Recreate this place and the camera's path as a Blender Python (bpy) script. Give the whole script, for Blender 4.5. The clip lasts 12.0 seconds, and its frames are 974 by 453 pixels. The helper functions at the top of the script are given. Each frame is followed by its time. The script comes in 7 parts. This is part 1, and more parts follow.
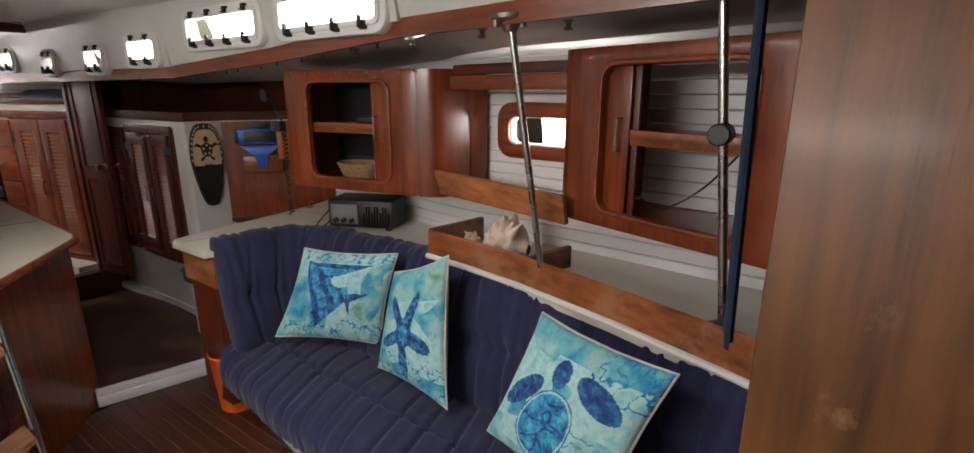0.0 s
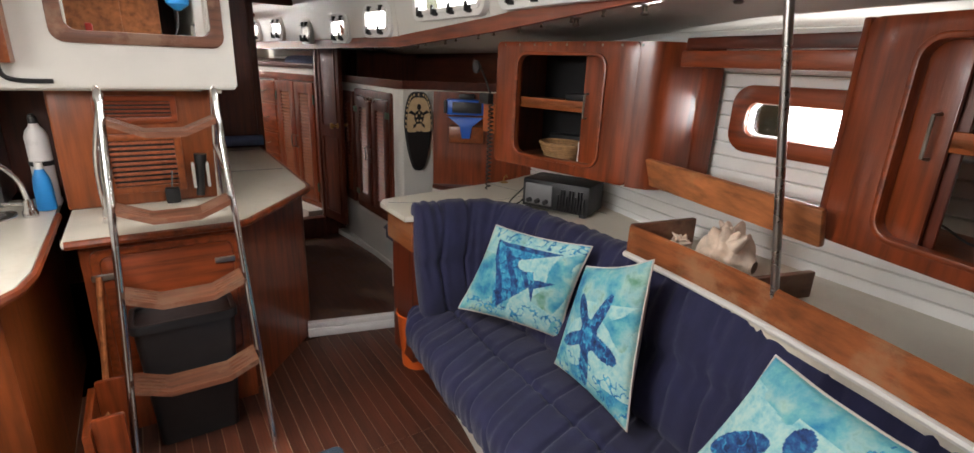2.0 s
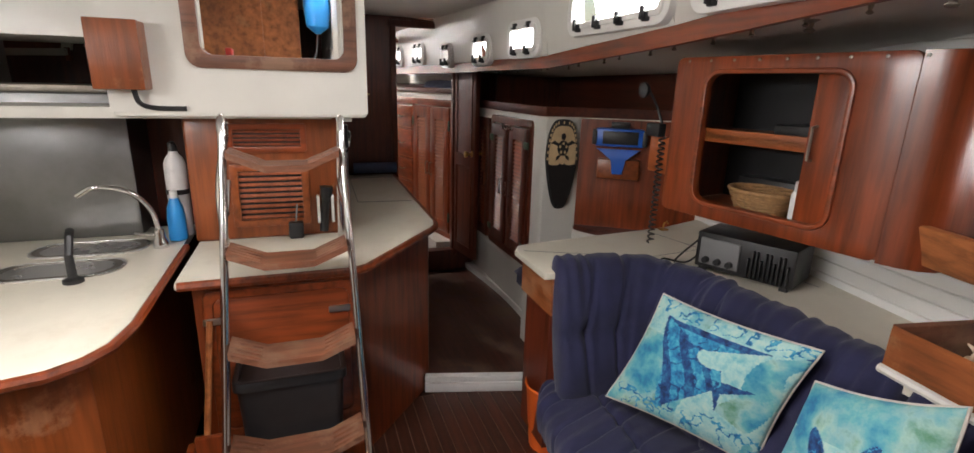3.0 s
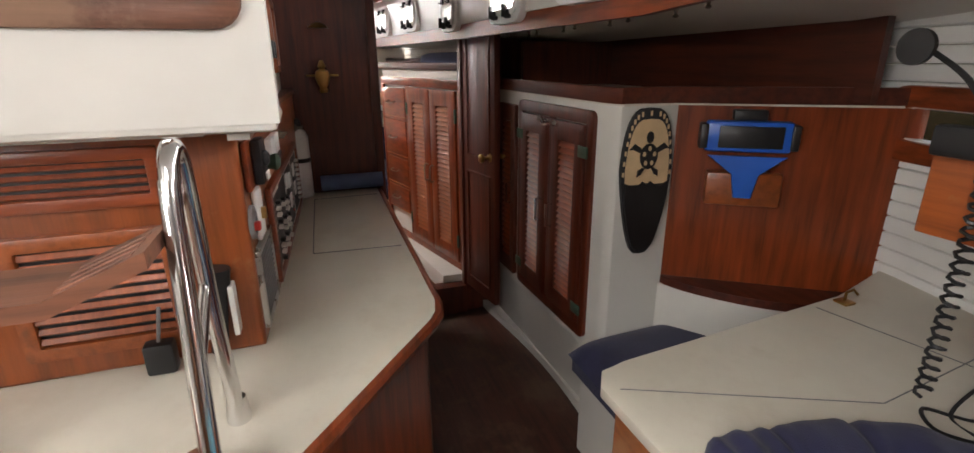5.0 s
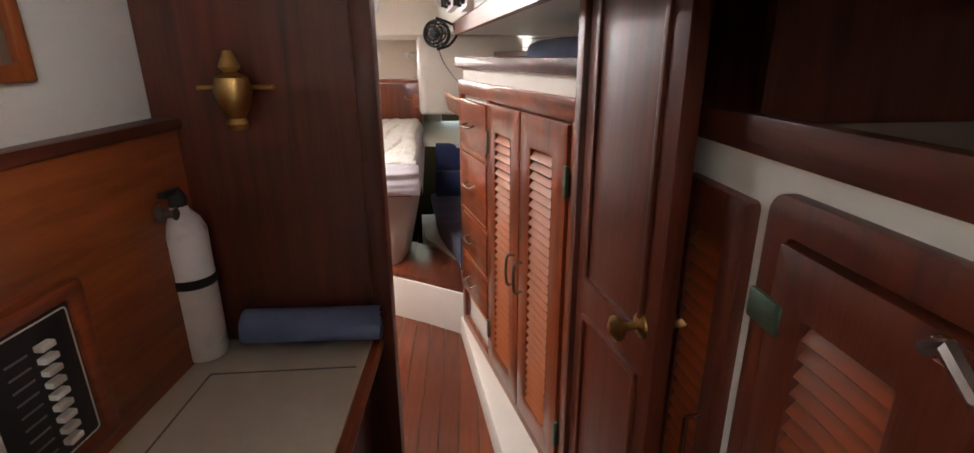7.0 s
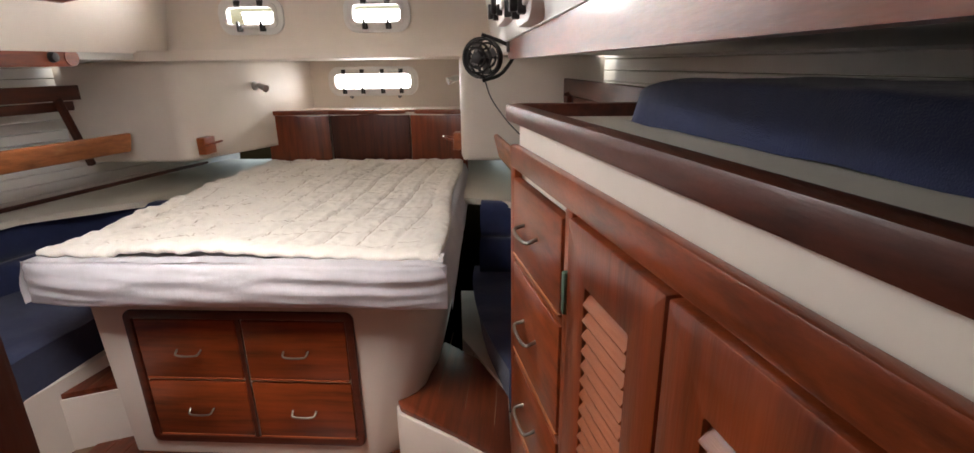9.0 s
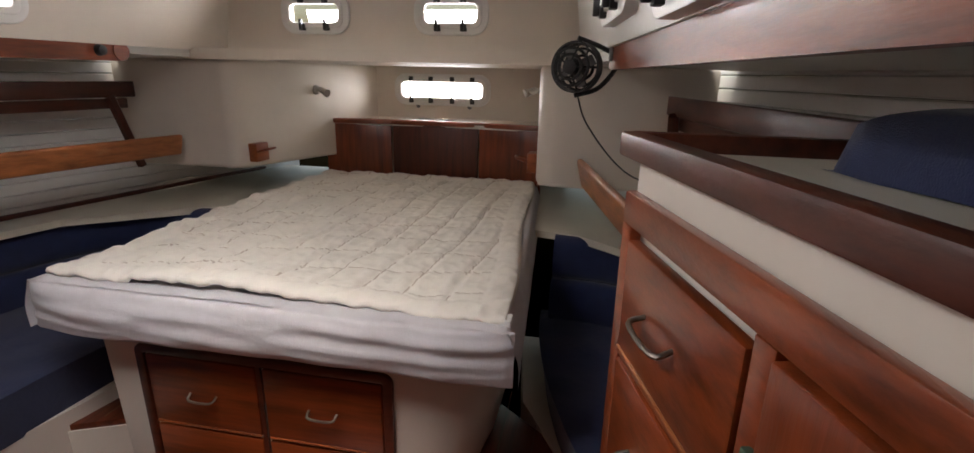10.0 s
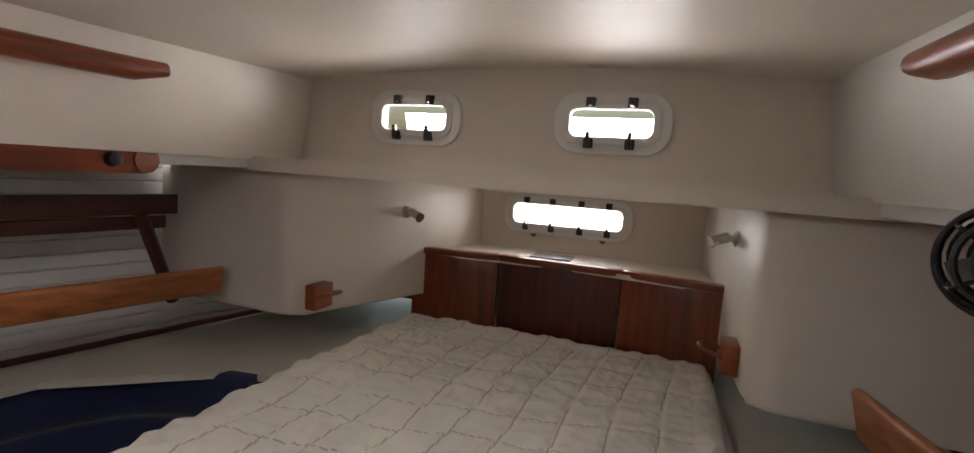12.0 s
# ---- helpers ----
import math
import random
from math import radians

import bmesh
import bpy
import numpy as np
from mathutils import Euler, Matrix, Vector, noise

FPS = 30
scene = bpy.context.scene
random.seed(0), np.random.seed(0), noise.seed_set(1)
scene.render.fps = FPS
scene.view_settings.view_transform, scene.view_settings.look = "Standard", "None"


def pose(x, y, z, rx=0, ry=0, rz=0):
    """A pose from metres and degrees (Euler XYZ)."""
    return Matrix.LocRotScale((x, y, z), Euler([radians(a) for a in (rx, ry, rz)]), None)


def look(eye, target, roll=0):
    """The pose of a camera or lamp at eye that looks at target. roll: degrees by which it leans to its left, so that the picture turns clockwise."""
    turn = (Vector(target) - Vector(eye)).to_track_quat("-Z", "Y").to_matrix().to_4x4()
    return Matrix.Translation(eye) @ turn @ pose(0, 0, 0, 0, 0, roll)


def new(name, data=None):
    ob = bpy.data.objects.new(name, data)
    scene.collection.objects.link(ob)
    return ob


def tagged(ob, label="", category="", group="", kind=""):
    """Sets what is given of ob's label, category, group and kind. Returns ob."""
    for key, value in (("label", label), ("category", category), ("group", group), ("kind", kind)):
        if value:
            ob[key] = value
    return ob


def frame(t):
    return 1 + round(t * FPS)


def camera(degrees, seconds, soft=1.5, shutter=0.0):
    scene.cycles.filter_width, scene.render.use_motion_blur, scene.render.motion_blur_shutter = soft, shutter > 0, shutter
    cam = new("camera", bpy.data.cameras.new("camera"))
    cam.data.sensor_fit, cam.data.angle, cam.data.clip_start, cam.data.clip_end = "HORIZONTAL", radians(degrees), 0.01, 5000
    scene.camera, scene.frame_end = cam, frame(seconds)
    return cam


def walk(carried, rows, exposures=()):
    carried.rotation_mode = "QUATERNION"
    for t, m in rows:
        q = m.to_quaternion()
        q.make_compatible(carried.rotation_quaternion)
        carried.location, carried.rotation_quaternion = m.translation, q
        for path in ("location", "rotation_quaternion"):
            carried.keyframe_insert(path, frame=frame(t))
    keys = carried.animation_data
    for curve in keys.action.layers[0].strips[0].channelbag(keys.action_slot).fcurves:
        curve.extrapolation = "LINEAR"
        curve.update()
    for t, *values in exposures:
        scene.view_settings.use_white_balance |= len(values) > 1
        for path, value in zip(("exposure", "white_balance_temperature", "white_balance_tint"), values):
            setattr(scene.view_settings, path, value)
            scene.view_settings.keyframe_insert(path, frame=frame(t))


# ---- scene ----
cam = camera(87.2, 12.0)
PATH = [
    (0, (0.014, 0.03, 1.597), (-1.102, 1.607, 1.083), 0.1),
    (0.5, (0.014, 0.027, 1.609), (-1.245, 1.51, 1.144), 2.8),
    (1, (0.04, 0.023, 1.623), (-1.319, 1.391, 1.093), 3.7),
    (1.5, (-0.047, 0.018, 1.591), (-1.515, 1.243, 1.004), 3.1),
    (2, (-0.173, 0.111, 1.583), (-1.751, 1.182, 0.979), 2.2),
    (2.5, (-0.381, 0.217, 1.585), (-2.083, 1.089, 1.0), 1.9),
    (3, (-0.641, 0.25, 1.575), (-2.455, 0.9, 1.04), 1.6),
    (3.2, (-0.765, 0.243, 1.567), (-2.613, 0.814, 1.058), 1.7),
    (4.8, (-1.636, 0.473, 1.558), (-3.427, 1.123, 0.948), -0.2),
    (5, (-1.79, 0.552, 1.555), (-3.589, 1.165, 0.933), -0.4),
    (5.5, (-2.181, 0.671, 1.56), (-4.016, 1.147, 0.922), -0.5),
    (6, (-2.601, 0.768, 1.56), (-4.461, 1.123, 0.915), -0.1),
    (6.5, (-2.981, 0.951, 1.555), (-4.88, 1.15, 0.958), -1.0),
    (6.7, (-3.176, 1.085, 1.538), (-5.074, 1.229, 0.925), -0.7),
    (8.3, (-4.021, 1.055, 1.591), (-5.919, 1.033, 0.961), -0.8),
    (8.5, (-4.138, 1.067, 1.595), (-6.038, 1.018, 0.971), -1.0),
    (9, (-4.416, 1.089, 1.633), (-6.319, 0.967, 1.028), -0.9),
    (9.5, (-4.62, 1.054, 1.626), (-6.517, 0.85, 1.027), -0.1),
    (10, (-4.797, 0.995, 1.625), (-6.684, 0.645, 1.06), 1.3),
    (10.5, (-5.034, 0.866, 1.626), (-6.887, 0.301, 1.128), 2.7),
    (11, (-5.244, 0.857, 1.69), (-7.087, 0.18, 1.308), 2.2),
    (11.5, (-5.42, 0.764, 1.708), (-7.283, 0.091, 1.436), 2.6),
    (12, (-5.603, 0.59, 1.718), (-7.466, -0.108, 1.509), 3.9),
]
walk(cam, [(t, look(eye, target, roll)) for t, eye, target, roll in PATH], [(0, 0.7), (0.5, 0.72), (2, 1.0), (3, 0.98), (5, 1.2), (6, 1.45), (6.7, 1.8), (8.5, 1.8), (9, 1.2), (9.5, 0.65), (10, 0.45), (11, 0.4), (12, 0.1)])

# ---- world, daylight and exposure ----
world = bpy.data.worlds.new("world")
scene.world = world
world.use_nodes = True
wn = world.node_tree
sky = wn.nodes.new("ShaderNodeTexSky")
sky.sky_type, sky.sun_disc = "NISHITA", False
sky.sun_elevation, sky.sun_rotation = radians(75), radians(125)
sky.air_density, sky.dust_density = 2.0, 6.0
wn.links.new(sky.outputs[0], wn.nodes["Background"].inputs[0])
wn.nodes["Background"].inputs[1].default_value = 0.15


def daylight(name, place, target, sx, sy, watts, colour=(1.0, 0.955, 0.945)):
    """An area lamp that stands in a window's or hatch's opening for the sky's light."""
    d = bpy.data.lights.new(name, "AREA")
    d.shape, d.size, d.size_y, d.energy, d.color = "RECTANGLE", sx, sy, watts, colour
    ob = new(name, d)
    ob.matrix_world = look(place, target)
    return ob


sun = new("sun", bpy.data.lights.new("sun", "SUN"))
sun.data.energy, sun.data.angle, sun.data.color = 2.0, radians(12), (1, 0.96, 0.9)
sun.matrix_world = look((0, 0, 10), (-2.2, 1.6, 0))
daylight("saloon_hatch_light", (-1.3, 0.0, 2.07), (-1.3, 0.0, 0), 0.56, 0.56, 14)
# Unseen forward hatch, added for light from behind the camera.
daylight("forward_hatch_light", (1.0, 0.1, 2.07), (1.0, 0.1, 0), 0.46, 0.46, 3)
daylight("galley_window_light", (-1.0, -1.37, 1.83), (-1.0, 1.4, 1.4), 1.3, 0.16, 14)
daylight("companionway_light", (-3.1, 0.2, 2.1), (-1.7, 0.3, 0.9), 0.5, 0.4, 6)
daylight("coach_window_light", (-2.07, 1.52, 1.88), (-2.07, 0.4, 1.5), 1.45, 0.2, 15)
daylight("coach_window_light", (-3.6, 1.50, 1.80), (-3.6, 0.4, 1.2), 1.3, 0.2, 10)
daylight("aft_hatch_light", (-5.25, 0.1, 2.10), (-5.25, 0.1, 0), 0.52, 0.52, 11)
daylight("aft_window_light", (-7.30, 0.09, 1.85), (-6.4, 0.09, 1.5), 0.95, 0.14, 20)
daylight("stern_window_light", (-8.18, 0.08, 1.54), (-7.4, 0.08, 1.4), 0.6, 0.15, 4)
daylight("aft_side_light", (-5.8, 1.28, 1.80), (-5.8, 0.3, 1.3), 1.7, 0.22, 10)
daylight("aft_side_light", (-5.8, -1.08, 1.80), (-5.8, 0.0, 1.3), 1.7, 0.22, 12)
daylight("hull_port_light", (-1.0, 2.25, 1.42), (-1.0, 1.0, 1.2), 0.45, 0.16, 6)


# ---- materials ----
def nodes_of(name, rough=0.5, metal=0.0, coat=0.0):
    m = bpy.data.materials.new(name)
    m.use_nodes = True
    t = m.node_tree
    b = t.nodes["Principled BSDF"]
    b.inputs["Roughness"].default_value = rough
    b.inputs["Metallic"].default_value = metal
    b.inputs["Coat Weight"].default_value = coat
    b.inputs["Coat Roughness"].default_value = 0.15
    return m, t, b


def noise_tex(t, scale, stretch=(1, 1, 1), detail=4, rough=0.55, seed=0.0):
    co = t.nodes.new("ShaderNodeTexCoord")
    mp = t.nodes.new("ShaderNodeMapping")
    mp.inputs["Scale"].default_value = stretch
    mp.inputs["Location"].default_value = (seed, seed * 0.7, seed * 1.3)
    n = t.nodes.new("ShaderNodeTexNoise")
    n.inputs["Scale"].default_value, n.inputs["Detail"].default_value, n.inputs["Roughness"].default_value = scale, detail, rough
    t.links.new(co.outputs["Object"], mp.inputs[0])
    t.links.new(mp.outputs[0], n.inputs["Vector"])
    return n


def ramp(t, src, stops):
    r = t.nodes.new("ShaderNodeValToRGB")
    e = r.color_ramp.elements
    while len(e) < len(stops):
        e.new(0.5)
    for el, (p, c) in zip(e, stops):
        el.position, el.color = p, (*c, 1)
    t.links.new(src, r.inputs[0])
    return r


def mixc(t, fac, a, b, mode="MIX"):
    m = t.nodes.new("ShaderNodeMix")
    m.data_type, m.blend_type = "RGBA", mode
    for sock, v in ((m.inputs["Factor"], fac), (m.inputs["A"], a), (m.inputs["B"], b)):
        if isinstance(v, (int, float)):
            sock.default_value = v
        elif isinstance(v, tuple):
            sock.default_value = (*v, 1)
        else:
            t.links.new(v, sock)
    return m.outputs["Result"]


def bump(t, b, src, strength, dist=0.002):
    n = t.nodes.new("ShaderNodeBump")
    n.inputs["Strength"].default_value, n.inputs["Distance"].default_value = strength, dist
    t.links.new(src, n.inputs["Height"])
    t.links.new(n.outputs[0], b.inputs["Normal"])


def shifted(c, k):
    return tuple(min(1, v * k) for v in c)


def wood(name, base, grain="x", rough=0.32, coat=0.35, worn=0.0, spread=0.55, pieces=False):
    """Varnished timber: streaked grain along one axis, broad stain, fine pores and, where worn, bare greyish patches."""
    m, t, b = nodes_of(name, rough, 0, coat)
    st = {"x": (0.12, 1.6, 1.6), "y": (1.6, 0.12, 1.6), "z": (1.6, 1.6, 0.12)}[grain]
    g = noise_tex(t, 22, st, 6, 0.62)
    broad = noise_tex(t, 2.6, (1, 1, 1), 3, 0.5, 3.1)
    col = ramp(t, g.outputs[0], [(0.3, shifted(base, 1 - spread)), (0.52, base), (0.74, shifted(base, 1 + spread * 0.7))]).outputs[0]
    stain = ramp(t, broad.outputs[0], [(0.3, (0.62, 0.58, 0.55)), (0.65, (1.12, 1.05, 1.0))]).outputs[0]
    col = mixc(t, 1.0, col, stain, "MULTIPLY")
    if pieces:
        oi = t.nodes.new("ShaderNodeObjectInfo")
        tone = ramp(t, oi.outputs["Random"], [(0.0, (0.62, 0.6, 0.6)), (1.0, (1.25, 1.2, 1.15))]).outputs[0]
        col = mixc(t, 1.0, col, tone, "MULTIPLY")
    if worn:
        w = noise_tex(t, 5.5, (1, 1, 1), 6, 0.7, 9.0)
        mask = ramp(t, w.outputs[0], [(0.66 - 0.2 * worn, (0, 0, 0)), (0.74 - 0.16 * worn, (1, 1, 1))]).outputs[0]
        bare = (base[0] * 1.15 + 0.07, base[1] * 1.35 + 0.055, base[2] * 1.5 + 0.035)
        col = mixc(t, mask, col, mixc(t, g.outputs[0], shifted(bare, 0.55), bare))
        rr_ = ramp(t, mask, [(0, (rough, rough, rough)), (1, (0.75, 0.75, 0.75))]).outputs[0]
        t.links.new(rr_, b.inputs["Roughness"])
        b.inputs["Coat Weight"].default_value = coat * 0.5
    t.links.new(col, b.inputs["Base Color"])
    pores = noise_tex(t, 160, st, 2, 0.5, 1.7)
    bump(t, b, pores.outputs[0], 0.25, 0.0015)
    return m


def plain(name, base, rough=0.5, metal=0.0, vary=0.14, scale=6.0, relief=0.12, fine=180, coat=0.0, dirt=None):
    """A painted, moulded or metal surface: slight blotches, fine relief and, where given, grime of a shape of its own."""
    m, t, b = nodes_of(name, rough, metal, coat)
    n = noise_tex(t, scale, (1, 1, 1), 5, 0.6)
    col = ramp(t, n.outputs[0], [(0.25, shifted(base, 1 - vary)), (0.75, shifted(base, 1 + vary * 0.5))]).outputs[0]
    if dirt:
        d = noise_tex(t, 3.3, (1, 1, 1), 8, 0.75, 5.0)
        mask = ramp(t, d.outputs[0], [(0.52, (0, 0, 0)), (0.75, (0.7, 0.7, 0.7))]).outputs[0]
        col = mixc(t, mask, col, dirt)
    t.links.new(col, b.inputs["Base Color"])
    rv = ramp(t, n.outputs[0], [(0.2, (rough * 0.8,) * 3), (0.8, (min(1, rough * 1.2),) * 3)]).outputs[0]
    t.links.new(rv, b.inputs["Roughness"])
    f = noise_tex(t, fine, (1, 1, 1), 2, 0.5, 2.2)
    bump(t, b, f.outputs[0], relief, 0.0015)
    return m


def fabric(name, base, sheen=0.25, vary=0.3, crease=0.5):
    m, t, b = nodes_of(name, 0.9)
    b.inputs["Sheen Weight"].default_value = sheen
    n = noise_tex(t, 7, (1, 1, 1), 6, 0.65)
    col = ramp(t, n.outputs[0], [(0.25, shifted(base, 1 - vary)), (0.75, shifted(base, 1 + vary))]).outputs[0]
    t.links.new(col, b.inputs["Base Color"])
    weave = noise_tex(t, 420, (1, 1, 1), 1, 0.5, 1.0)
    soft = noise_tex(t, 26, (1, 1, 1), 4, 0.6, 4.0)
    both = mixc(t, 0.7, weave.outputs[0], soft.outputs[0])
    bump(t, b, both, crease, 0.006)
    return m


MAHOG_X = wood("varnished_mahogany_x", (0.235, 0.050, 0.013), "x")
MAHOG_Y = wood("varnished_mahogany_y", (0.225, 0.047, 0.012), "y")
MAHOG_Z = wood("varnished_mahogany_z", (0.215, 0.045, 0.012), "z")
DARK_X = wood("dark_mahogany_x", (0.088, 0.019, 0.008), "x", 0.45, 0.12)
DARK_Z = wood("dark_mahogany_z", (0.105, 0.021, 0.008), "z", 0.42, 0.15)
DARK_Y = wood("dark_mahogany_y", (0.080, 0.018, 0.009), "y")
BULK_Z = wood("bulkhead_teak_z", (0.17, 0.063, 0.012), "z", 0.45, 0.15, 0.12, 0.45)
PANEL_Z = wood("panel_teak_z", (0.25, 0.064, 0.014), "z", 0.35, 0.3, 0.25, 0.4)
PANEL_X = wood("panel_teak_x", (0.30, 0.080, 0.020), "x", 0.35, 0.3, 0.2, 0.4)
WORN_X = wood("worn_teak_x", (0.30, 0.095, 0.030), "x", 0.42, 0.2, 0.8)
WORN_Y = wood("worn_teak_y", (0.19, 0.075, 0.040), "y", 0.5, 0.1, 0.9)
LIGHT_X = wood("light_teak_x", (0.42, 0.155, 0.055), "x", 0.4, 0.2, 0.35)
LIGHT_Y = wood("light_teak_y", (0.36, 0.095, 0.028), "y", 0.4, 0.2, 0.3)
PLANK = wood("cabin_sole_plank", (0.078, 0.024, 0.013), "x", 0.45, 0.15, 0.55, 0.5, True)
PLANK_AFT = wood("aft_sole_plank", (0.15, 0.036, 0.014), "x", 0.35, 0.3, 0.3, 0.5, True)
SOLE = wood("worn_passage_sole", (0.06, 0.018, 0.010), "x", 0.45, 0.15, 0.8)
SEAM = plain("seam_filler", (0.20, 0.13, 0.08), 0.7)
GRP = plain("moulded_white_fibreglass", (0.66, 0.64, 0.585), 0.38, 0, 0.07, 3, 0.05, 60, 0.15)
GRP_AFT = plain("cream_fibreglass", (0.74, 0.67, 0.585), 0.5, 0, 0.09, 2.5, 0.08, 40, 0.0)
HULL = plain("white_hull_planking", (0.84, 0.84, 0.81), 0.4, 0, 0.06, 4, 0.08, 90, 0.1)
LAMINATE = plain("cream_laminate", (0.66, 0.62, 0.52), 0.42, 0, 0.06, 9, 0.06, 300, 0.0, (0.52, 0.46, 0.36))
LINER = plain("headliner_white", (0.66, 0.64, 0.59), 0.5, 0, 0.08, 4, 0.1, 90)
NAVY = fabric("navy_upholstery", (0.014, 0.015, 0.052), 0.15)
NAVY_DK = fabric("dark_navy_upholstery", (0.013, 0.021, 0.072), 0.25)
CURTAIN = fabric("blue_curtain", (0.006, 0.025, 0.075), 0.2)
BLUE_RAG = fabric("pale_blue_mat", (0.22, 0.30, 0.52), 0.1, 0.15, 0.8)
SHEET = fabric("grey_white_sheet", (0.60, 0.58, 0.60), 0.1, 0.12, 0.5)
QUILT = fabric("cream_quilt", (0.80, 0.76, 0.68), 0.1, 0.10, 0.45)
THREAD = fabric("stitching_thread", (0.54, 0.47, 0.39), 0.0, 0.2, 0.3)
CANVAS = fabric("pillow_edge_canvas", (0.55, 0.50, 0.44), 0.1, 0.12, 0.4)
RUG = fabric("dark_teal_mat", (0.012, 0.04, 0.075), 0.1, 0.3, 0.9)
RUG_W = fabric("pale_blue_mat_print", (0.30, 0.42, 0.55), 0.1, 0.2, 0.9)
STEEL = plain("brushed_stainless", (0.55, 0.54, 0.52), 0.28, 1.0, 0.12, 8, 0.15, 240)
# Darker copy of the stainless, with dark reflections put into its base colour.
FRIDGE = plain("stainless_dark_reflection", (0.26, 0.26, 0.26), 0.36, 1.0, 0.25, 5, 0.1, 240)
CHROME = plain("polished_stainless", (0.72, 0.71, 0.70), 0.14, 1.0, 0.06, 10, 0.03, 200)
DULL = plain("weathered_metal", (0.30, 0.27, 0.23), 0.45, 1.0, 0.35, 20, 0.3, 200)
BRASS = plain("aged_brass", (0.52, 0.33, 0.12), 0.32, 1.0, 0.3, 18, 0.2, 200)
BRONZE = plain("green_bronze", (0.10, 0.16, 0.11), 0.55, 0.6, 0.4, 22, 0.3, 200)
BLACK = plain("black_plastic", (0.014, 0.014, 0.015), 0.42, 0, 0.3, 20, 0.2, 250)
BLACKC = plain("black_carving", (0.012, 0.010, 0.010), 0.5, 0, 0.4, 30, 0.5, 90)
GREY = plain("grey_plastic", (0.18, 0.18, 0.18), 0.5)
WHITEP = plain("white_plastic", (0.78, 0.77, 0.74), 0.35, 0, 0.05, 12, 0.05)
OFFW = plain("white_enamel", (0.72, 0.70, 0.68), 0.3, 0, 0.08, 12, 0.05, 200, 0.2)
BLUEP = plain("blue_plastic", (0.02, 0.12, 0.55), 0.35)
CYANP = plain("bright_blue_plastic", (0.03, 0.30, 0.75), 0.3)
ORANGE = plain("orange_plastic", (0.75, 0.13, 0.02), 0.4)
YELLOW = plain("yellow_plastic", (0.75, 0.55, 0.04), 0.4)
RED = plain("red_paint", (0.55, 0.03, 0.02), 0.4)
WICKER = plain("wicker", (0.36, 0.20, 0.085), 0.7, 0, 0.4, 60, 0.8, 90)
SHELL = plain("sea_shell", (0.68, 0.54, 0.42), 0.6, 0, 0.3, 25, 0.6, 60)
CREAM = plain("pale_carved_wood", (0.62, 0.44, 0.25), 0.5, 0, 0.2, 14, 0.2)
INKC = plain("dark_ink", (0.02, 0.02, 0.022), 0.6)
MAT_CARD = plain("brown_card", (0.14, 0.085, 0.06), 0.8)
PRINT = plain("printed_picture", (0.10, 0.20, 0.19), 0.6, 0, 0.7, 22, 0.05)
PRINT_Y = plain("yellow_flower_print", (0.70, 0.52, 0.22), 0.6, 0, 0.4, 30, 0.05)


def glass_mat():
    m, t, b = nodes_of("window_glass", 0.03)
    b.inputs["Transmission Weight"].default_value = 1.0
    b.inputs["IOR"].default_value = 1.45
    b.inputs["Base Color"].default_value = (0.96, 0.97, 0.97, 1)
    return m


GLASS = glass_mat()


def watercolour():
    """Teal and aqua washes for the printed pillows."""
    m, t, b = nodes_of("aqua_watercolour_print", 0.85)
    b.inputs["Sheen Weight"].default_value = 0.1
    n = noise_tex(t, 7.5, (1, 1, 1), 7, 0.62)
    n2 = noise_tex(t, 14, (1, 1, 1), 5, 0.6, 7.7)
    c = ramp(t, n.outputs[0], [(0.30, (0.01, 0.10, 0.26)), (0.40, (0.03, 0.25, 0.38)), (0.49, (0.14, 0.40, 0.43)), (0.58, (0.34, 0.50, 0.45)), (0.70, (0.10, 0.26, 0.15))]).outputs[0]
    k = ramp(t, n2.outputs[0], [(0.4, (0.75, 0.9, 1.0)), (0.7, (1.1, 1.1, 1.0))]).outputs[0]
    t.links.new(mixc(t, 1.0, c, k, "MULTIPLY"), b.inputs["Base Color"])
    w = noise_tex(t, 420, (1, 1, 1), 1, 0.5, 1.0)
    bump(t, b, w.outputs[0], 0.3, 0.003)
    return m


def inkwash(name, lo, mid, hi):
    m, t, b = nodes_of(name, 0.85)
    n = noise_tex(t, 34, (1, 1, 1), 6, 0.7, 3.0)
    c = ramp(t, n.outputs[0], [(0.34, lo), (0.5, mid), (0.68, hi)]).outputs[0]
    t.links.new(c, b.inputs["Base Color"])
    return m


AQUA = watercolour()
AQUA_PALE = inkwash("pale_aqua_print", (0.15, 0.42, 0.48), (0.32, 0.54, 0.52), (0.46, 0.60, 0.52))
INDIGO = inkwash("indigo_print", (0.006, 0.012, 0.06), (0.012, 0.06, 0.20), (0.03, 0.22, 0.38))
TURQ = inkwash("turquoise_print", (0.01, 0.05, 0.18), (0.02, 0.22, 0.42), (0.12, 0.48, 0.58))


# ---- helpers ----
WM = {}


def thing(name, label, category, loc, group=""):
    e = new(name)
    e.empty_display_size = 0.1
    e.matrix_basis = Matrix.Translation(loc)
    WM[e] = Matrix.Translation(loc)
    return tagged(e, label, category, group)


